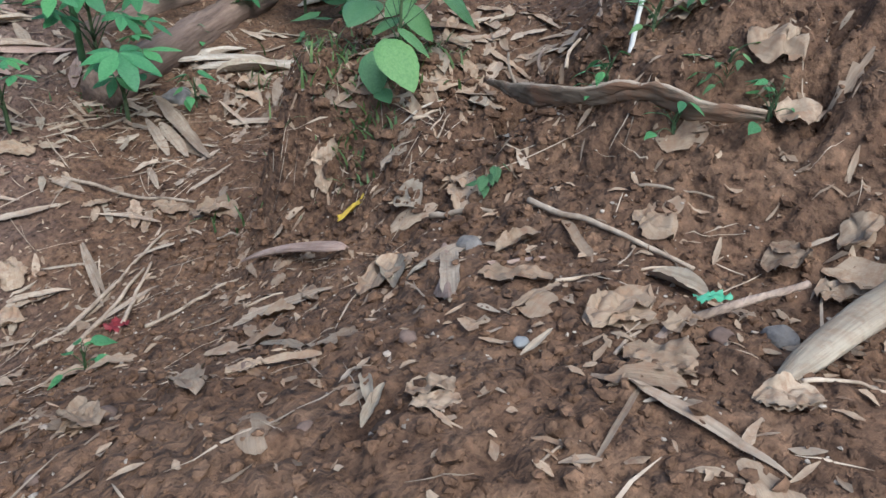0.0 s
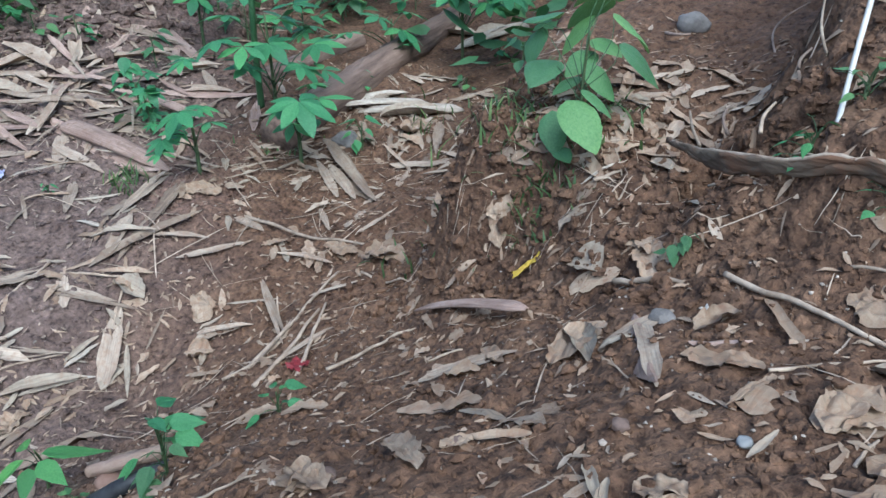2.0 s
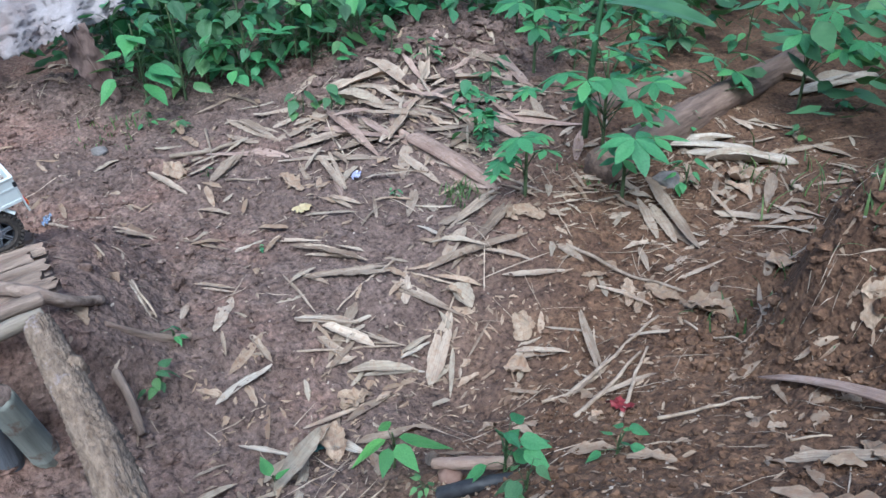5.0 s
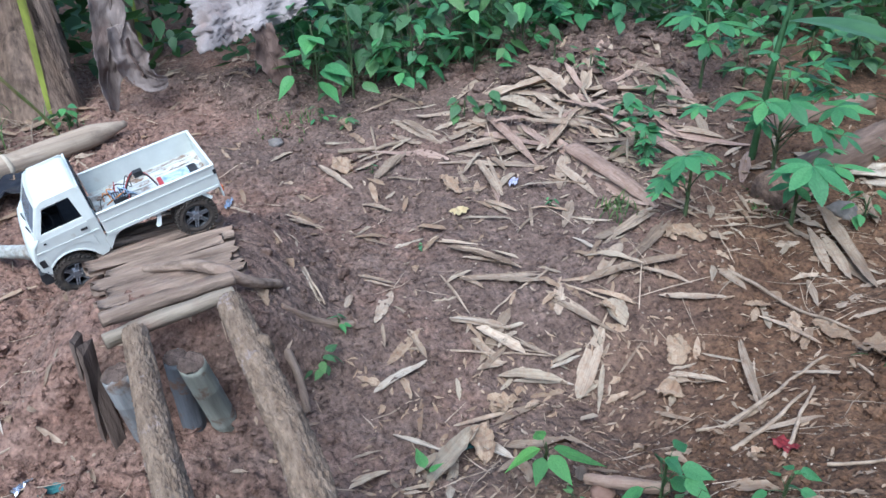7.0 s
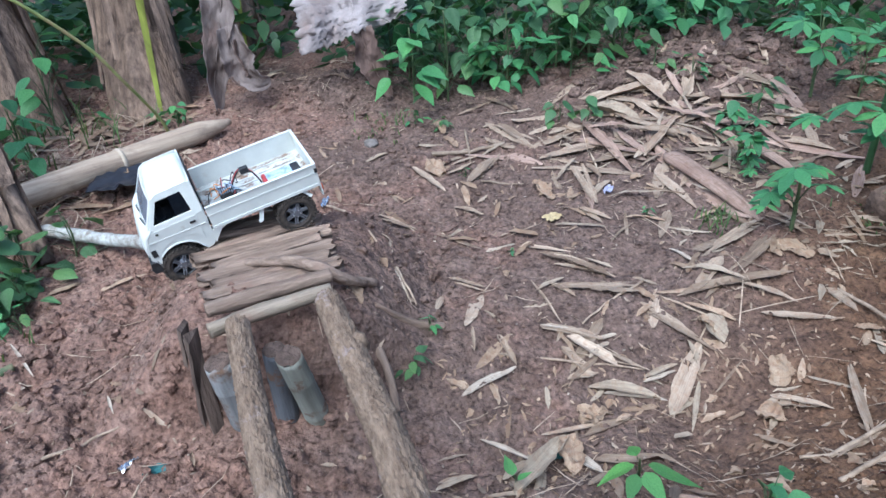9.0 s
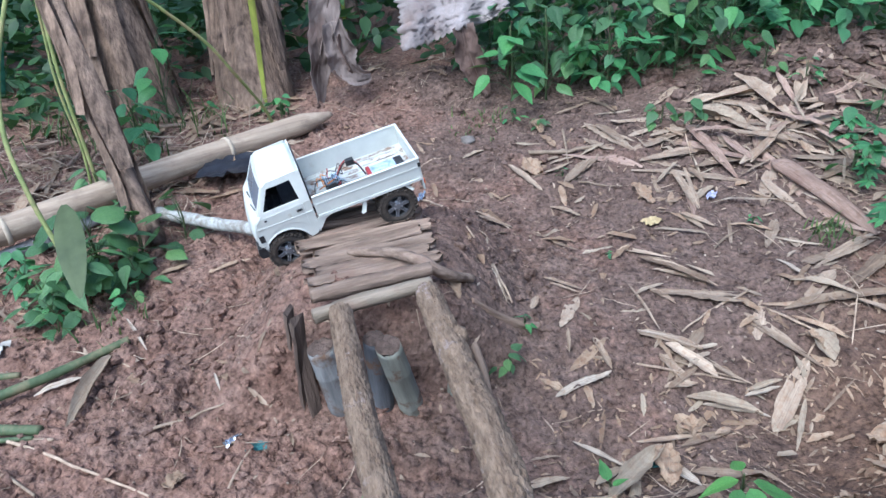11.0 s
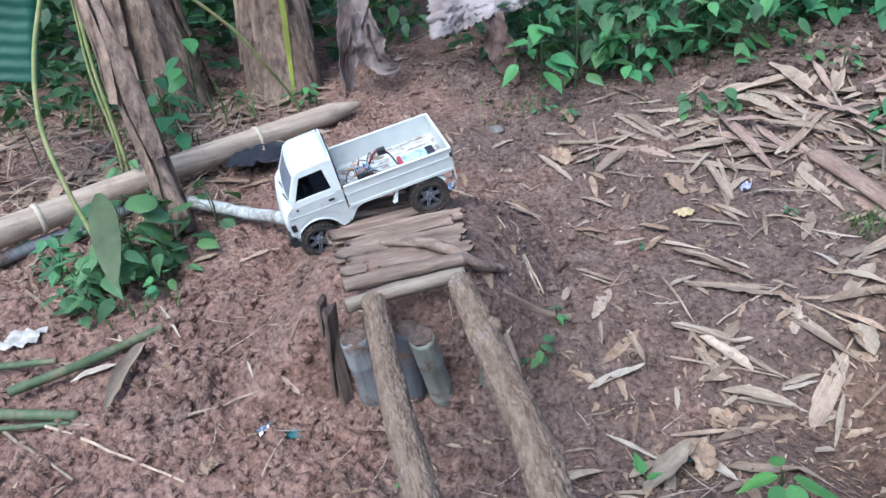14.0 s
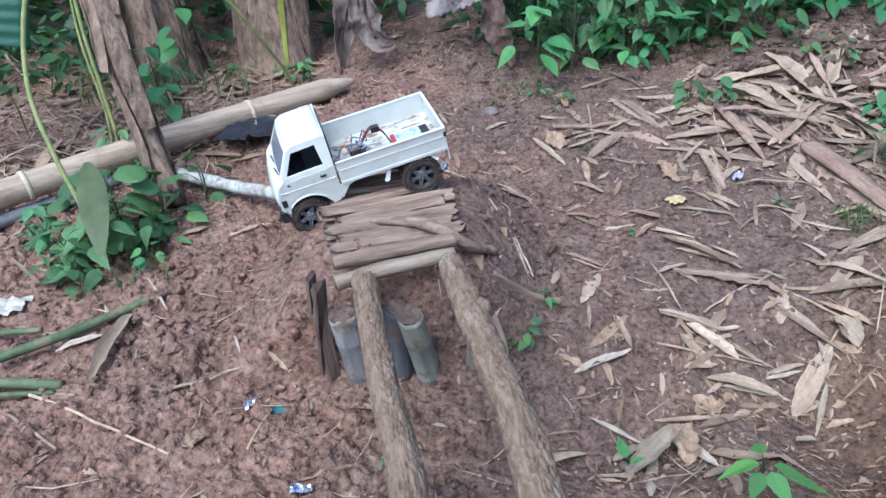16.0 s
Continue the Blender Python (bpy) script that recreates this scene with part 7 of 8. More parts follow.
def banana_stem(points, radii, label, seed, flakes=10, streak=None):
    t = thing("banana_plant", Matrix.Identity(4), label, "banana plant", "banana stems")
    part("outer_sheath", swept(points, radii, 48, rough=0.10, ridges=0.10, seed=seed, steps=60), BANANA, t, smooth=True)
    rng = random.Random(seed)
    a0, a1 = Vector(points[0]), Vector(points[-1])
    for k in range(flakes):
        a = rng.uniform(0, 6.28)
        w = rng.uniform(0.03, 0.075)
        s0 = rng.uniform(0.0, 0.35)
        ln = rng.uniform(0.3, 0.8)
        verts, faces = [], []
        for i in range(15):
            u = s0 + ln * i / 14 * (1 - s0)
            p = a0.lerp(a1, u)
            r = radii[0] * (1 - u) + radii[-1] * u
            r = r * 1.05 + (0.05 * rng.random() + 0.03) * max(0, 0.25 - i / 14) + 0.004
            for j in (-1, 0, 1):
                b = a + j * w / r * 0.5 * (0.4 + 0.6 * math.sin(math.pi * min(1, i / 13 + 0.12)))
                q = r * (1 + 0.03 * (1 - abs(j)))
                verts.append((p.x + q * math.cos(b), p.y + q * math.sin(b), p.z))
        for i in range(14):
            for j in range(2):
                faces.append((i * 3 + j, i * 3 + j + 1, i * 3 + j + 4, i * 3 + j + 3))
        part("dry_flake", (verts, faces), BANANA, t, "loose dry strip of leaf sheath", smooth=True)
    if streak:
        part("green_streak", streak, STRIPE, t, "lime green streak of fresh sheath", smooth=True)
    return t


def streak_on(p0, p1, r, w, facing_deg):
    a0, a1 = Vector(p0), Vector(p1)
    verts, faces = [], []
    for i in range(13):
        u = i / 12
        p = a0.lerp(a1, u)
        for j in (-1, -0.3, 0.3, 1):
            b = radians(facing_deg + 10 * u) + j * w / r * (0.35 + 0.65 * u) * 0.5
            verts.append((p.x + r * 1.07 * math.cos(b), p.y + r * 1.07 * math.sin(b), p.z))
    for i in range(12):
        for j in range(3):
            faces.append((i * 4 + j, i * 4 + j + 1, i * 4 + j + 5, i * 4 + j + 4))
    return verts, faces


banana_stem([(-1.19, 2.72, 0.04), (-1.262, 2.80, 0.377), (-1.33, 2.86, 0.60), (-1.50, 3.05, 1.5), (-1.62, 3.2, 2.3)], [0.145, 0.125, 0.118, 0.10, 0.085], "thick brown banana stem wrapped in dry fibrous sheaths", 41, 14)
banana_stem([(-0.787, 2.86, 0.03), (-0.811, 2.94, 0.28), (-0.827, 3.01, 0.482), (-0.86, 3.15, 1.4), (-0.88, 3.2, 2.3)], [0.150, 0.135, 0.128, 0.11, 0.095], "thick brown banana stem with a lime green streak", 42, 12,
            streak=streak_on((-0.792, 2.878, 0.10), (-0.840, 3.04, 0.75), 0.136, 0.034, -62))
banana_stem([(-0.56, 3.53, 0.08), (-0.585, 3.63, 0.38), (-0.64, 3.80, 1.2), (-0.68, 3.9, 2.0)], [0.10, 0.09, 0.08, 0.07], "thinner banana stem with a green streak behind", 43, 6, streak=streak_on((-0.563, 3.54, 0.12), (-0.60, 3.68, 0.6), 0.094, 0.025, -70))
banana_stem([(-2.35, 3.3, 0.05), (-2.45, 3.4, 0.8), (-2.5, 3.5, 2.0)], [0.14, 0.12, 0.10], "brown banana stem in the shade", 44, 8)
banana_stem([(-0.785, 1.815, 0.00), (-0.869, 1.905, 0.188), (-0.942, 1.983, 0.377), (-1.038, 2.084, 0.621), (-1.20, 2.27, 1.15)], [0.034, 0.028, 0.030, 0.034, 0.040], "thin leaning dried banana stalk", 45, 7)


def hanging(name, corners, material, label, folds, depth, seed, ragged=0.05, nx=22, ny=26, tip=None):
    """A limp dry leaf hung between four corners (two above, two below), with folds."""
    rng = random.Random(seed)
    a, b, c, d = [Vector(p) for p in corners]
    out = (b - a).cross(c - a).normalized()
    if out.y > 0:
        out = -out
    edge_l, edge_r, edge_b = [rng.uniform(-ragged, ragged) for _ in range(ny + 1)], [rng.uniform(-ragged, ragged) for _ in range(ny + 1)], [rng.uniform(-ragged, ragged) for _ in range(nx + 1)]
    verts, faces = [], []
    for i in range(ny + 1):
        for j in range(nx + 1):
            u, v = j / nx, i / ny
            u2 = u + (edge_l[i] * (1 - u) + edge_r[i] * u)
            v2 = v + edge_b[j] * v
            if tip:
                v2 *= 1 - tip[1] * (abs(u - tip[0]) / max(tip[0], 1 - tip[0])) ** 1.2
            p = a.lerp(b, u2).lerp(c.lerp(d, u2), v2)
            w = math.sin(u * folds * 6.28 + 1.5 * noise.noise(Vector((seed, v * 2.2, 0)))) * (0.35 + 0.65 * v) + 0.8 * noise.noise(Vector((u * 3, v * 3, seed)))
            w += 0.25 * noise.noise(Vector((u * 11, v * 9, seed + 5)))
            verts.append(p + out * depth * w)
    n = nx + 1
    for i in range(ny):
        for j in range(nx):
            faces.append((i * n + j, i * n + j + 1, (i + 1) * n + j + 1, (i + 1) * n + j))
    t = thing(name, Matrix.Translation(verts[0]), label, "dead leaf", "hanging dead leaves")
    ob = part("leaf_blade", ([v - verts[0] for v in verts], faces), material, t, smooth=True)
    s = ob.modifiers.new("sheet", "SOLIDIFY")
    s.thickness = 0.0015
    rib = [verts[i * n + nx // 2] - verts[0] for i in range(0, ny + 1, 2)]
    part("midrib", swept(rib, [0.006 - 0.004 * i / len(rib) for i in range(len(rib))], 7), material, t, smooth=True)
    return t


def shrivelled(points, widths, cup, turn, material, label, seed, group="hanging dead leaves"):
    """A dry leaf hanging along a line of points, cupped across and twisted down its length, with a torn edge."""
    pts, n, k = [Vector(p) for p in points], 48, 16
    line, verts, faces = [], [], []
    for i in range(n + 1):
        s = i / n * (len(pts) - 1)
        j = min(int(s), len(pts) - 2)
        w = s - j
        p0, p1, p2, p3 = pts[max(j - 1, 0)], pts[j], pts[j + 1], pts[min(j + 2, len(pts) - 1)]
        line.append((0.5 * ((2 * p1) + (p2 - p0) * w + (2 * p0 - 5 * p1 + 4 * p2 - p3) * w * w + (3 * p1 - p0 - 3 * p2 + p3) * w ** 3), widths[j] * (1 - w) + widths[j + 1] * w))
    for i, (p, wide) in enumerate(line):
        d = (line[min(i + 1, n)][0] - line[max(i - 1, 0)][0]).normalized()
        side = d.cross(Vector((0, -1, 0.2))).normalized()
        face = side.cross(d)
        a = radians(turn[0] + (turn[1] - turn[0]) * i / n) + 0.5 * noise.noise(Vector((i * 0.09, seed, 0)))
        side, face = side * math.cos(a) + face * math.sin(a), face * math.cos(a) - side * math.sin(a)
        for j in range(k + 1):
            u = 2 * j / k - 1
            bend = cup * (1 + 0.5 * noise.noise(Vector((i * 0.07, seed, 5))))
            torn = 1 + 0.16 * noise.noise(Vector((i * 0.35, u * 2, seed))) * abs(u)
            ripple = 0.09 * noise.noise(Vector((i * 0.16, u * 3.5, seed + 3))) + 0.05 * noise.noise(Vector((i * 0.4, u * 7, seed + 8)))
            verts.append(p + side * (wide / 2 * math.sin(u * bend) / bend * torn) + face * (wide / 2 * (1 - math.cos(u * bend)) / bend + wide * ripple))
    for i in range(n):
        for j in range(k):
            faces.append((i * (k + 1) + j, i * (k + 1) + j + 1, (i + 1) * (k + 1) + j + 1, (i + 1) * (k + 1) + j))
    t = thing("hanging_dead_leaf", Matrix.Translation(verts[0]), label, "dead leaf", group)
    ob = part("leaf_blade", ([v - verts[0] for v in verts], faces), material, t, smooth=True)
    sheet = ob.modifiers.new("sheet", "SOLIDIFY")
    sheet.thickness = 0.0016
    part("midrib", swept([p - verts[0] for p, w in line[::3]], [0.0045 - 0.003 * i / 17 for i in range(len(line[::3]))], 7), material, t, smooth=True)
    return t


BROWN_DEAD = surface("brown_dead_leaf", (0.070, 0.044, 0.036), (0.20, 0.140, 0.118), 22, 0.85, 0.004, 70, stretch=(1, 1, 0.3), stain=(0.11, 0.065, 0.05), stain_scale=11, stain_range=(0.5, 0.7))
shrivelled([(-0.419, 2.72, 0.526), (-0.444, 2.72, 0.416), (-0.476, 2.72, 0.32), (-0.503, 2.72, 0.221), (-0.508, 2.72, 0.125)], [0.15, 0.13, 0.115, 0.085, 0.035], 1.15, (-30, 65), DEAD_LEAF, "shrivelled grey-brown banana leaf hanging to the ground", 1)
shrivelled([(-0.42, 2.69, 0.419), (-0.403, 2.69, 0.337), (-0.382, 2.69, 0.277), (-0.338, 2.69, 0.235), (-0.301, 2.69, 0.232)], [0.08, 0.12, 0.13, 0.10, 0.03], 1.0, (20, -45), DEAD_LEAF, "curled grey-brown banana leaf tip spreading over the soil", 2)
shrivelled([(-0.399, 2.7, 0.378), (-0.405, 2.7, 0.3), (-0.396, 2.7, 0.244), (-0.369, 2.7, 0.214)], [0.05, 0.09, 0.08, 0.03], 1.3, (-50, 10), BROWN_DEAD, "brown inner fold of the dead banana leaf", 6)
hanging("hanging_dead_leaf", [(-0.201, 2.8, 0.639), (0.257, 2.84, 0.605), (-0.18, 2.68, 0.302), (0.186, 2.68, 0.41)], PALE_DEAD, "broad pale dead banana leaf hanging over the weeds", 2.2, 0.026, 3, 0.03, 48, 48)
shrivelled([(0.033, 2.66, 0.385), (0.052, 2.66, 0.299), (0.082, 2.66, 0.216), (0.118, 2.66, 0.143)], [0.10, 0.115, 0.095, 0.02], 1.2, (15, -20), BROWN_DEAD, "brown curled tip of a dead banana leaf", 4)
ROUND_LIGHT = leaf_mesh("leaf", 1.0, 0.84, "oval", LIGHT_WEED, 4, seed=14, fold=0.08)
for k, (px, py, tall, n, s) in enumerate([(-0.79, 1.55, 0.17, 13, 0.070), (-0.86, 1.53, 0.12, 12, 0.055), (-0.74, 1.58, 0.11, 10, 0.060), (-0.90, 1.60, 0.16, 10, 0.060)]):
    weed(px, py, tall, n, s, ROUND_LIGHT, "fresh green weed with rounded leaves beside the pole", "weeds by the pole", 240 + k, 0.7)
GREEN_BANANA = leaf_material("green_banana_leaf", (0.010, 0.055, 0.040), (0.022, 0.095, 0.065), (0.03, 0.16, 0.08), 0.35, 9)
hanging("green_banana_leaf", [(-1.158, 1.955, 0.400), (-1.140, 2.14, 0.84), (-1.66, 1.72, 0.50), (-1.62, 1.90, 1.00)], GREEN_BANANA, "large ribbed green banana leaf hanging down", 14.0, 0.004, 5, 0.012, 120, 20)


def vine(points, r, label, seed):
    return bar("vine", points, [r] * len(points), VINE, label, "vine", "vines", seed, 8, 0.12, 0.0, 40)


vine([(-0.88, 1.83, 1.05), (-0.907, 1.761, 0.73), (-0.918, 1.725, 0.663), (-0.941, 1.655, 0.528), (-0.923, 1.574, 0.395), (-0.866, 1.510, 0.271), (-0.813, 1.474, 0.150), (-0.79, 1.45, 0.04)], 0.0056, "yellow-green vine arching down into the weeds", 1)
vine([(-1.06, 2.15, 1.05), (-1.076, 2.126, 0.707), (-1.084, 2.115, 0.62), (-1.052, 2.047, 0.43), (-1.020, 2.010, 0.255), (-1.00, 1.99, 0.09)], 0.0055, "green vine hanging beside the leaning stalk", 2)
vine([(-1.11, 2.17, 0.95), (-1.10, 2.12, 0.60), (-1.075, 2.06, 0.40), (-1.035, 2.02, 0.22), (-1.03, 2.00, 0.09)], 0.004, "thin pale vine hanging beside the leaning stalk", 3)
vine([(-1.20, 2.10, 0.95), (-0.953, 2.248, 0.655), (-0.866, 2.283, 0.582), (-0.752, 2.367, 0.436), (-0.698, 2.419, 0.322), (-0.653, 2.510, 0.182), (-0.64, 2.54, 0.11)], 0.0055, "yellow-green vine slanting down across the banana stem", 4)
long_leaf = thing("long_leaf", Matrix.Identity(4), "long dull green drooping leaf over the weeds", "leaf")
part("leaf_blade", moved(blade(0.26, 0.075, random.Random(3), "lance", 0.02, 0.12, -0.1, 0.3, 6, 14, 0.02), Matrix.Translation((-0.83, 1.56, 0.235)) @ Euler((radians(8), radians(30), radians(-62))).to_matrix().to_4x4()), leaf_material("dull_green_leaf", (0.06, 0.085, 0.036), (0.11, 0.145, 0.062), (0.2, 0.25, 0.08), 0.6), long_leaf, smooth=True)
# sucker with a big leaf behind the cassava
sucker = thing("banana_sucker", Matrix.Identity(4), "young banana shoot with broad bright green leaves", "banana plant")
part("shoot", swept([(1.40, 1.90, 0.02), (1.39, 1.86, 0.25), (1.41, 1.85, 0.45), (1.44, 1.84, 0.6)], [0.010, 0.009, 0.007, 0.005], 12, steps=16), WEED, sucker, smooth=True)
for p, e, ln in (((1.41, 1.85, 0.42), (5, 5, -65), 0.32), ((1.41, 1.85, 0.50), (0, -40, 140), 0.34), ((1.42, 1.85, 0.52), (0, -45, 30), 0.34)):
    part("leaf", moved(blade(ln, ln * 0.36, random.Random(int(ln * 100)), "lance", 0.10, 0.14, -0.05, 0.2, 8, 16, 0.02), Matrix.Translation(p) @ Euler([radians(v) for v in e]).to_matrix().to_4x4()), WEED, sucker, smooth=True)


# ---- the log under the cassava, stones, scraps and other small things ----
OLD_LOG = surface("old_log", (0.075, 0.050, 0.038), (0.25, 0.172, 0.130), 40, 0.9, 0.006, 110, stretch=(0.12, 1, 1), stain=(0.16, 0.105, 0.078), stain_scale=10)
bar("rotten_log", [(1.30, 1.66, 0.030), (1.62, 1.80, 0.045), (2.05, 1.98, 0.060), (2.60, 2.20, 0.080)], [0.050, 0.054, 0.052, 0.050], OLD_LOG, "dark brown rotten log lying under the cassava", "log", seed=31, seg=26, rough=0.15, ridges=0.12, steps=60)
bar("rotten_log", [(1.48, 2.03, 0.06), (1.62, 2.07, 0.065), (1.95, 2.15, 0.075)], [0.030, 0.034, 0.030], OLD_LOG, "thinner brown log behind the rotten one", "log", seed=32, seg=20, rough=0.15, ridges=0.1, steps=40)
bar("white_stick", [(1.205, 0.282, 0.398), (1.255, 0.300, 0.475), (1.32, 0.32, 0.56), (1.38, 0.335, 0.66)], [0.0032, 0.0031, 0.003, 0.0027], surface("bleached_stick", (0.50, 0.46, 0.40), (0.70, 0.66, 0.60), 30, 0.8), "bleached white stick leaning on the cut bank", "stick", seed=33)
bar("half_buried_cane", [(0.520, 0.845, 0.020), (0.560, 0.80, 0.045), (0.61, 0.77, 0.055)], [0.008, 0.010, 0.009], DRY_WOOD, "short mossy grey cane on the slope", "stick", seed=34)
bar("half_buried_hose", [(0.500, 0.770, 0.040), (0.545, 0.745, 0.062), (0.600, 0.735, 0.062)], [0.010, 0.0105, 0.009], DARK, "piece of black hose half buried in the slope", "hose", seed=35)


def strip(points, width, label):
    """A broad dry strip of sheath standing on edge along a line of points, its upper rim folded over."""
    pts = [Vector(p) for p in points]
    verts, faces, uvs, n, m = [], [], [], 60, 8
    for i in range(n + 1):
        k = i / n * (len(pts) - 1)
        j = min(int(k), len(pts) - 2)
        p = pts[j].lerp(pts[j + 1], k - j)
        wide = width * min(1.0, (i + 1) / 12, (n + 4 - i) / 14) * (0.9 + 0.35 * noise.noise(Vector((k * 1.7, 3, 0))))
        for u in range(m + 1):
            v = u / m - 0.5
            belly = 0.10 * wide * math.cos(v * 2.6)
            verts.append((p.x - belly - 0.30 * wide * v + 0.004 * noise.noise(p * 50 + Vector((u, 0, 0))), p.y, p.z + wide * v + 0.006 * noise.noise(p * 30 + Vector((0, u * 0.4, 0)))))
    for i in range(n):
        for u in range(m):
            faces.append((i * (m + 1) + u, i * (m + 1) + u + 1, (i + 1) * (m + 1) + u + 1, (i + 1) * (m + 1) + u))
    t = thing("sheath_strip", Matrix.Identity(4), label, "sheath")
    ob = part("sheath", (verts, faces), SHEATH_BROWN, t, smooth=True)
    s = ob.modifiers.new("sheet", "SOLIDIFY")
    s.thickness = 0.003
    rim = [Vector(verts[i * (m + 1) + m]) for i in range(0, n + 1, 3)]
    part("rim", swept(rim, [0.0025] * len(rim), 6), STRAW, t, "pale folded rim", smooth=True)
    return t


SHEATH_BROWN = surface("dull_brown_sheath", (0.09, 0.062, 0.042), (0.20, 0.150, 0.105), 30, 0.85, 0.004, 140, stretch=(1, 0.15, 1), stain=(0.19, 0.105, 0.062), stain_scale=16, stain_range=(0.46, 0.62))
strip([(1.285, 0.520, 0.352), (1.225, 0.440, 0.370), (1.190, 0.379, 0.390), (1.175, 0.324, 0.408), (1.172, 0.267, 0.430), (1.172, 0.231, 0.436), (1.166, 0.182, 0.432), (1.175, 0.120, 0.440)], 0.025, "dry brown banana sheath strip wedged in the cut bank")
stick(1.225, 0.42, 1.195, 0.285, 0.002)

bar("root", [(1.337, 0.46, 0.361), (1.372, 0.487, 0.364), (1.418, 0.507, 0.365)], [0.0028, 0.0024, 0.002], STRAW if 0 % 2 else DRY_WOOD, "thin root sticking out of the cut bank", "root", "bank roots", seed=70, steps=16)
bar("root", [(1.269, 0.388, 0.402), (1.287, 0.396, 0.417), (1.314, 0.396, 0.428)], [0.0026, 0.0022, 0.0018], STRAW if 1 % 2 else DRY_WOOD, "thin root sticking out of the cut bank", "root", "bank roots", seed=71, steps=16)
bar("root", [(1.632, 0.539, 0.384), (1.714, 0.59, 0.403), (1.81, 0.616, 0.412), (1.923, 0.621, 0.421)], [0.0022, 0.0019, 0.0015, 0.0012], STRAW if 2 % 2 else DRY_WOOD, "thin root sticking out of the cut bank", "root", "bank roots", seed=72, steps=16)
bar("root", [(1.366, 0.368, 0.481), (1.386, 0.39, 0.509), (1.459, 0.421, 0.526)], [0.002, 0.0017, 0.0014], STRAW if 3 % 2 else DRY_WOOD, "thin root sticking out of the cut bank", "root", "bank roots", seed=73, steps=16)
bar("root", [(1.656, 0.765, 0.387), (1.636, 0.729, 0.394), (1.655, 0.714, 0.394)], [0.0035, 0.003, 0.0024], STRAW if 4 % 2 else DRY_WOOD, "thin root sticking out of the cut bank", "root", "bank roots", seed=74, steps=16)
bar("root", [(1.308, 0.483, 0.346), (1.331, 0.51, 0.358), (1.381, 0.545, 0.361)], [0.0026, 0.0022, 0.0018], STRAW if 5 % 2 else DRY_WOOD, "thin root sticking out of the cut bank", "root", "bank roots", seed=75, steps=16)
bar("root", [(1.343, 0.384, 0.45), (1.356, 0.395, 0.471), (1.37, 0.389, 0.486)], [0.0022, 0.0019, 0.0015], STRAW if 6 % 2 else DRY_WOOD, "thin root sticking out of the cut bank", "root", "bank roots", seed=76, steps=16)

STONE = surface("grey_stone", (0.120, 0.105, 0.094), (0.23, 0.205, 0.185), 40, 0.8, 0.003, 150)
WHITE_STONE = surface("white_pebble", (0.16, 0.155, 0.148), (0.27, 0.265, 0.255), 60, 0.6)


def stone(x, y, r, material, label, seed, flat=0.6, rise=0.3):
    bm = bmesh.new()
    bmesh.ops.create_icosphere(bm, subdivisions=3, radius=1.0)
    for v in bm.verts:
        v.co *= 1 + 0.28 * noise.noise(v.co * 1.3 + Vector((seed, 0, 0))) + 0.05 * noise.noise(v.co * 5 + Vector((seed, 3, 0)))
        v.co.z *= flat
    bm.verts.index_update()
    geo = [tuple(v.co * r) for v in bm.verts], [tuple(v.index for v in f.verts) for f in bm.faces]
    bm.free()
    t = thing("stone", pose(x, y, ground_at(x, y) + r * flat * rise, 0, 0, seed * 40), label, "stone", "stones")
    part("rock", geo, material, t, smooth=True)
    return t


stone(1.728, 0.752, 0.030, STONE, "smooth grey stone on the bank", 1, 0.7, 0.5)
stone(1.475, 1.590, 0.040, STONE, "grey stone beside the rotten log", 2)
stone(0.955, 0.020, 0.013, STONE, "grey stone among dry leaves", 3)
stone(0.814, 0.162, 0.006, WHITE_STONE, "small bluish white pebble on the slope", 4)
stone(0.99, 0.33, 0.014, STONE, "small dark stone on the slope", 5)
stone(0.535, 0.815, 0.018, surface("brown_stone", (0.14, 0.08, 0.06), (0.22, 0.14, 0.105), 50, 0.8), "brown stone beside the seedling", 6)
stone(0.05, 2.32, 0.024, STONE, "grey-brown stone in the litter", 7)
for k, (sx, sy) in enumerate([(0.70, 0.33), (0.78, 0.24), (0.62, 0.40), (0.55, 0.36), (0.52, 0.31), (0.90, 0.05), (0.66, 0.22)]):
    stone(sx, sy, 0.005 + 0.002 * (k % 3), surface("soil_stone", (0.085, 0.055, 0.042), (0.17, 0.115, 0.09), 60, 0.9) if k == 0 else bpy.data.materials["soil_stone"], "small soil-brown stone on the slope", 10 + k)


def scrap(name, x, y, size, aspect, turn, material, label, seed, crumple=0.35, lift=0.004):
    """A crumpled bit of plastic, foil or paper."""
    rng = random.Random(seed)
    n = 10
    verts, faces = [], []
    for i in range(n + 1):
        for j in range(n + 1):
            u, v = i / n - 0.5, j / n - 0.5
            e = 0.9 + 0.12 * noise.noise(Vector((u * 3, v * 3, seed)))
            h = 0.55 * crumple * size * (0.5 + noise.noise(Vector((u * 5 + seed, v * 5, 2))) + 0.5 * abs(noise.noise(Vector((u * 12, v * 12, seed)))))
            verts.append((u * size * e, v * size * aspect * e, max(h, 0)))
    for i in range(n):
        for j in range(n):
            faces.append((i * (n + 1) + j, (i + 1) * (n + 1) + j, (i + 1) * (n + 1) + j + 1, i * (n + 1) + j + 1))
    w = settle(verts, pose(x, y, ground_at(x, y), 0, 0, turn), 0.6, lift)
    c = w.mean(0)
    return solo(name, (w - c, faces), material, Matrix.Translation(c), label, "scrap", "litter scraps")


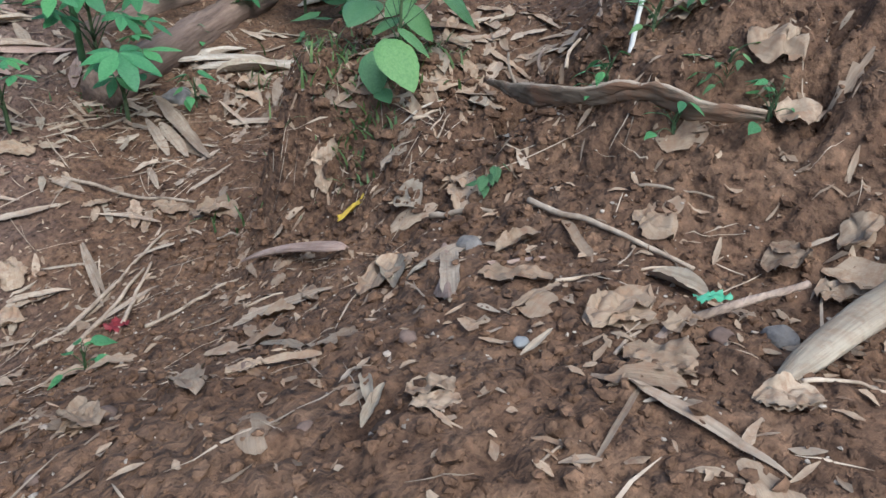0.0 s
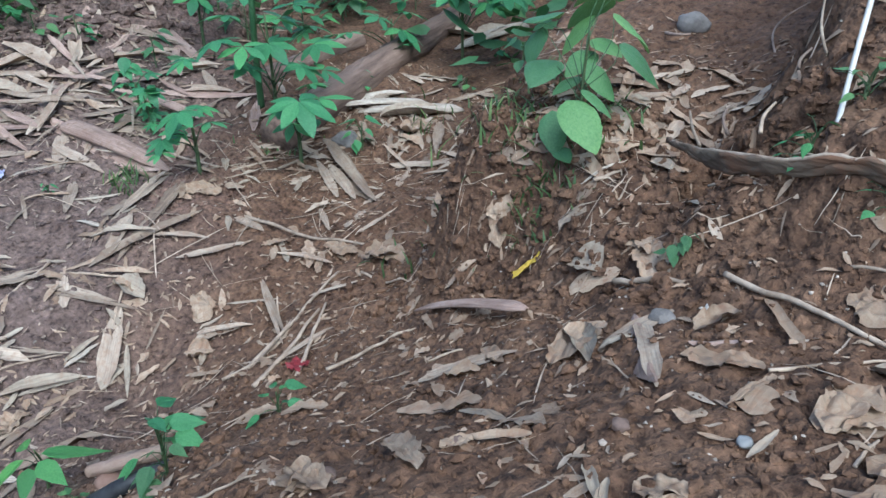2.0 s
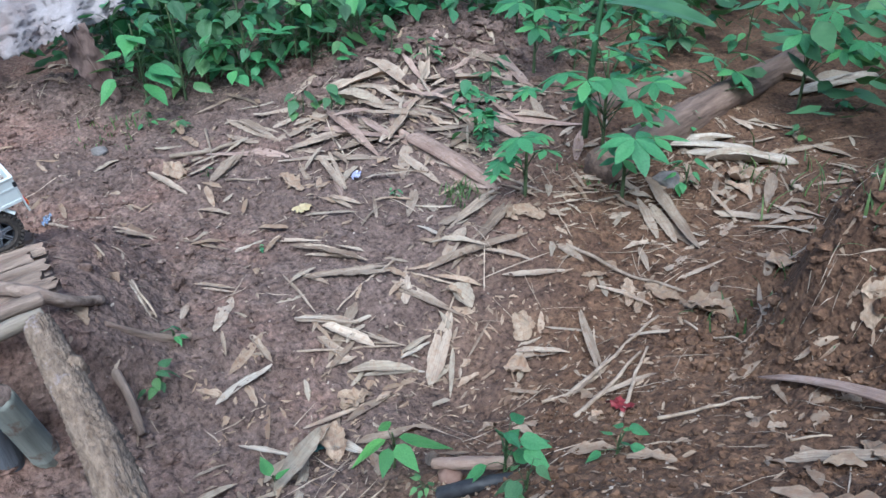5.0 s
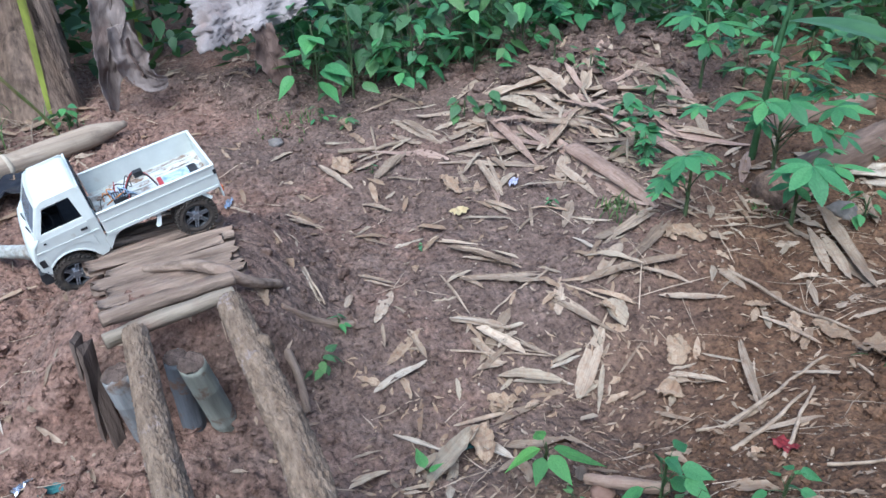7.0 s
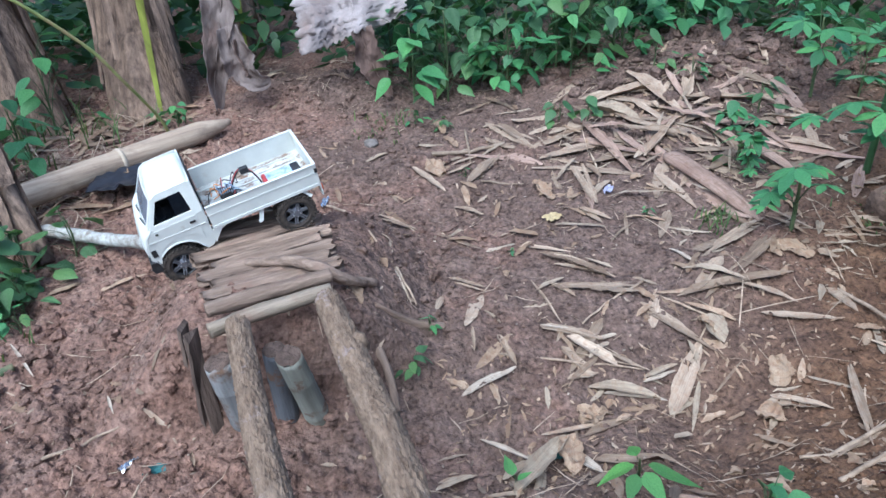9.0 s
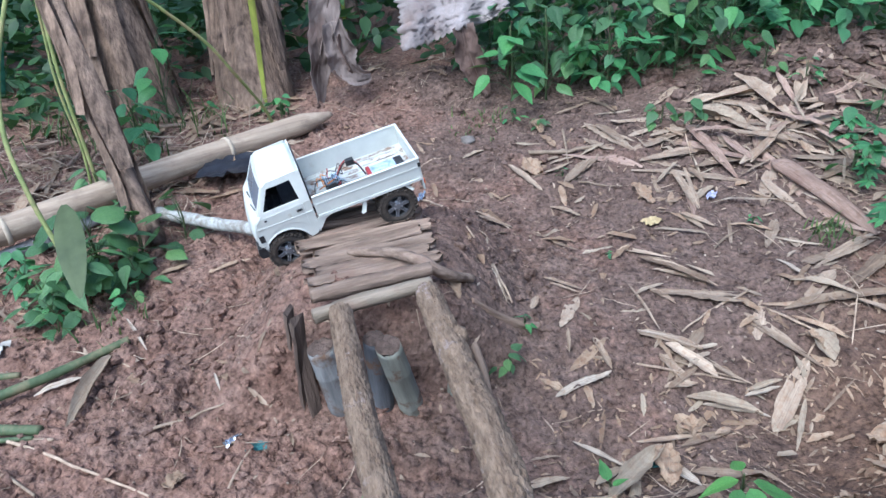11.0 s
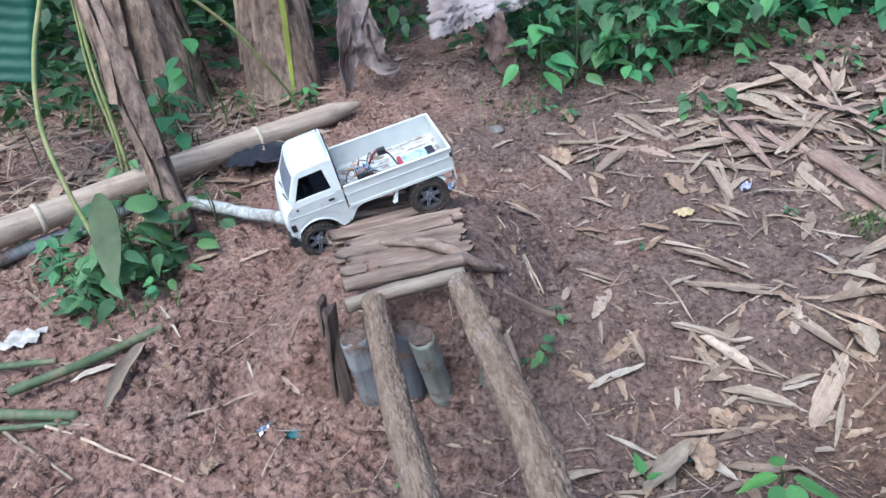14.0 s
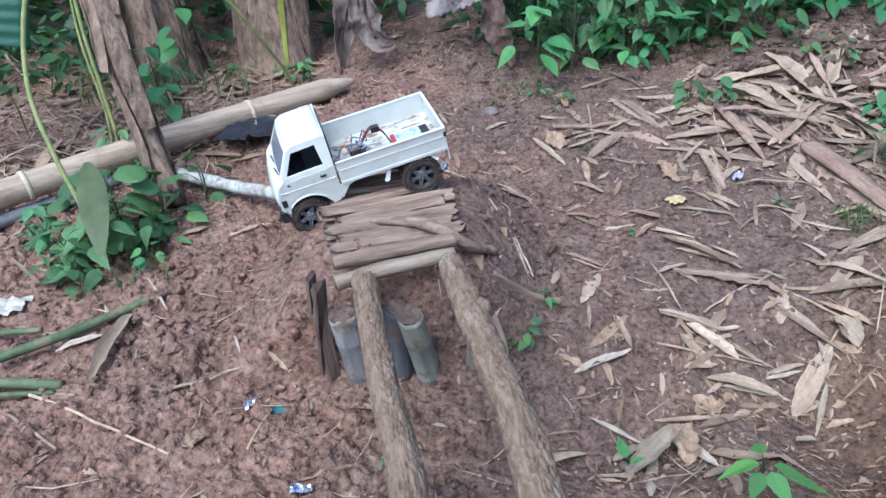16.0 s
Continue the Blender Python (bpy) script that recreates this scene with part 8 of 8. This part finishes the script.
FOIL = surface("white_wrapper", (0.32, 0.295, 0.255), (0.46, 0.435, 0.39), 40, 0.4, stain=(0.42, 0.34, 0.26), stain_scale=40, spec=0.6)
SILVER = surface("silver_foil", (0.55, 0.58, 0.62), (0.80, 0.82, 0.85), 60, 0.2, metallic=0.8, stain=(0.05, 0.12, 0.30), stain_scale=70)
TEAL = surface("teal_plastic", (0.022, 0.080, 0.085), (0.045, 0.135, 0.135), 50, 0.5)
YELLOW = surface("yellow_peel", (0.42, 0.28, 0.03), (0.56, 0.40, 0.06), 50, 0.5, stain=(0.30, 0.17, 0.03), stain_scale=50)
LILAC = surface("lilac_film", (0.22, 0.22, 0.34), (0.42, 0.42, 0.52), 80, 0.2)
AQUA = surface("aqua_green_plastic", (0.05, 0.24, 0.10), (0.10, 0.30, 0.20), 20, 0.35)
GOLD = surface("golden_leaf_scrap", (0.36, 0.27, 0.13), (0.48, 0.39, 0.22), 40, 0.5)
MAROON = surface("dark_red_scrap", (0.12, 0.015, 0.018), (0.22, 0.03, 0.03), 50, 0.5)
scrap("paper_wrapper", -0.916, 1.289, 0.085, 0.7, 10, FOIL, "crumpled white wrapper on the soil", 1)
scrap("foil_scrap", -0.317, 1.043, 0.042, 0.35, 62, SILVER, "shiny silver and blue foil scrap", 2)
scrap("plastic_scrap", -0.275, 1.035, 0.040, 0.6, 15, TEAL, "teal plastic scrap on the soil", 3, 0.2)
scrap("foil_scrap", -0.185, 0.865, 0.035, 0.6, 0, SILVER, "shiny silver foil scrap under the log", 4)
scrap("leaf_scrap", 0.528, 1.812, 0.050, 0.8, 30, GOLD, "shiny golden leaf scrap on the soil", 5)
scrap("film_scrap", 0.700, 1.918, 0.040, 0.6, 60, LILAC, "crumpled clear lilac film", 6, 0.5)
scrap("peel", 1.097, 0.597, 0.058, 0.25, -40, YELLOW, "yellow peel on the bank", 7, 0.25)
scrap("peel", 1.136, 0.562, 0.040, 0.4, -50, STRAW, "brown withered end of peel", 8, 0.3)
scrap("plastic_scrap", 0.930, 0.070, 0.032, 0.4, 150, AQUA, "green and aqua plastic scrap on dry leaves", 9, 0.3, 0.02)
scrap("plastic_scrap", 1.02, -0.02, 0.022, 0.5, 100, AQUA, "small green plastic scrap", 10, 0.3)
scrap("red_scrap", 0.850, 0.868, 0.045, 0.7, 100, MAROON, "dark red scrap half buried in the rut", 11, 0.4)
scrap("foil_scrap", -0.072, 1.964, 0.050, 0.35, 80, SILVER, "silver and blue scrap beside the ramp", 12, 0.4)
scrap("film_scrap", 1.02, 0.30, 0.020, 0.6, 50, FOIL, "white film scrap on the slope", 13, 0.5)
scrap("plastic_scrap", 0.390, 1.06, 0.030, 0.5, 20, TEAL, "small teal scrap in the rut", 14, 0.3)
bag = thing("plastic_bag", pose(-0.64, 2.12, ground_at(-0.64, 2.12) + 0.022, 4, 0, 25), "flat black plastic bag beside the bamboo pole", "bag")
bv, bf = blade(0.24, 0.15, random.Random(2), "oval", 0.05, 0.0, 0.1, 0.2, 14, 16, 0.10)
part("film", ([(x - 0.12, y, z + 0.020 * abs(noise.noise(Vector((x * 40, y * 40, 1))))) for x, y, z in bv], bf), surface("black_film", (0.012, 0.013, 0.018), (0.03, 0.032, 0.04), 40, 0.3), bag, smooth=True)
husk = thing("coconut_husk", pose(-0.505, 2.00, ground_at(-0.505, 2.0) + 0.015, 0, 0, 20), "dark brown fibrous husk beside the pole", "husk")
bm = bmesh.new()
bmesh.ops.create_icosphere(bm, subdivisions=3, radius=0.045)
for v in bm.verts:
    v.co *= 1 + 0.3 * noise.noise(v.co * 25)
    v.co.z *= 0.7
bm.verts.index_update()
part("shell", ([tuple(v.co) for v in bm.verts], [tuple(v.index for v in f.verts) for f in bm.faces]), surface("husk_fibre", (0.05, 0.025, 0.018), (0.13, 0.065, 0.045), 60, 0.9, 0.004, 120), husk, smooth=True)
bm.free()


def sheath_tube(x0, y0, x1, y1, width, label, seed, kind="sheath", taper=0.35):
    """A long bamboo sheath, curled into a half pipe with its back up."""
    m, length = on_ground(x0, y0, x1, y1, 0.002)
    verts, faces, n, k = [], [], 26, 10
    for i in range(n + 1):
        t = i / n
        w = width / 2 * (1 - taper * t) * min(1.0, (t + 0.02) * 9, (1.03 - t) * 5)
        for j in range(k + 1):
            a = math.pi * (j / k)
            r = 1 + 0.06 * noise.noise(Vector((t * 6, a, seed)))
            verts.append(m @ Vector((t * length, w * math.cos(a) * r, 0.62 * w * math.sin(a) * r + 0.010 * math.sin(t * 3))))
    for i in range(n):
        for j in range(k):
            faces.append((i * (k + 1) + j, (i + 1) * (k + 1) + j, (i + 1) * (k + 1) + j + 1, i * (k + 1) + j + 1))
    c = verts[len(verts) // 2].copy()
    ob = solo("bamboo_sheath", ([v - c for v in verts], faces), LEAF_MATS[kind], Matrix.Translation(c), label, "bamboo sheath", "bamboo sheaths", uv=[(length * (i // (k + 1)) / n, width * (i % (k + 1)) / k) for i in range(len(verts))])
    s = ob.modifiers.new("sheet", "SOLIDIFY")
    s.thickness = 0.002
    return ob


sheath_tube(0.908, 2.078, 1.022, 1.70, 0.066, "long pinkish brown bamboo sheath curled over the leaf pile", 1)
sheath_tube(1.86, 1.525, 1.602, 1.703, 0.050, "grey-white curled bamboo sheath beside the rotten log", 2, "pale")
sheath_tube(1.80, 1.62, 1.56, 1.75, 0.036, "smaller bleached bamboo sheath beside the rotten log", 3, "pale")
sheath_tube(2.60, 1.93, 2.20, 1.92, 0.07, "long bleached bamboo sheath behind the rotten log", 4, "pale")
sheath_tube(1.075, -0.051, 0.834, 0.004, 0.034, "smooth bleached sheath tapering to a blunt tip on the slope", 5, "grey", 0.62)
sheath_tube(0.990, 0.512, 1.004, 0.748, 0.024, "pinkish brown folded bamboo sheath lying on the slope", 6, "sheath", 0.5)
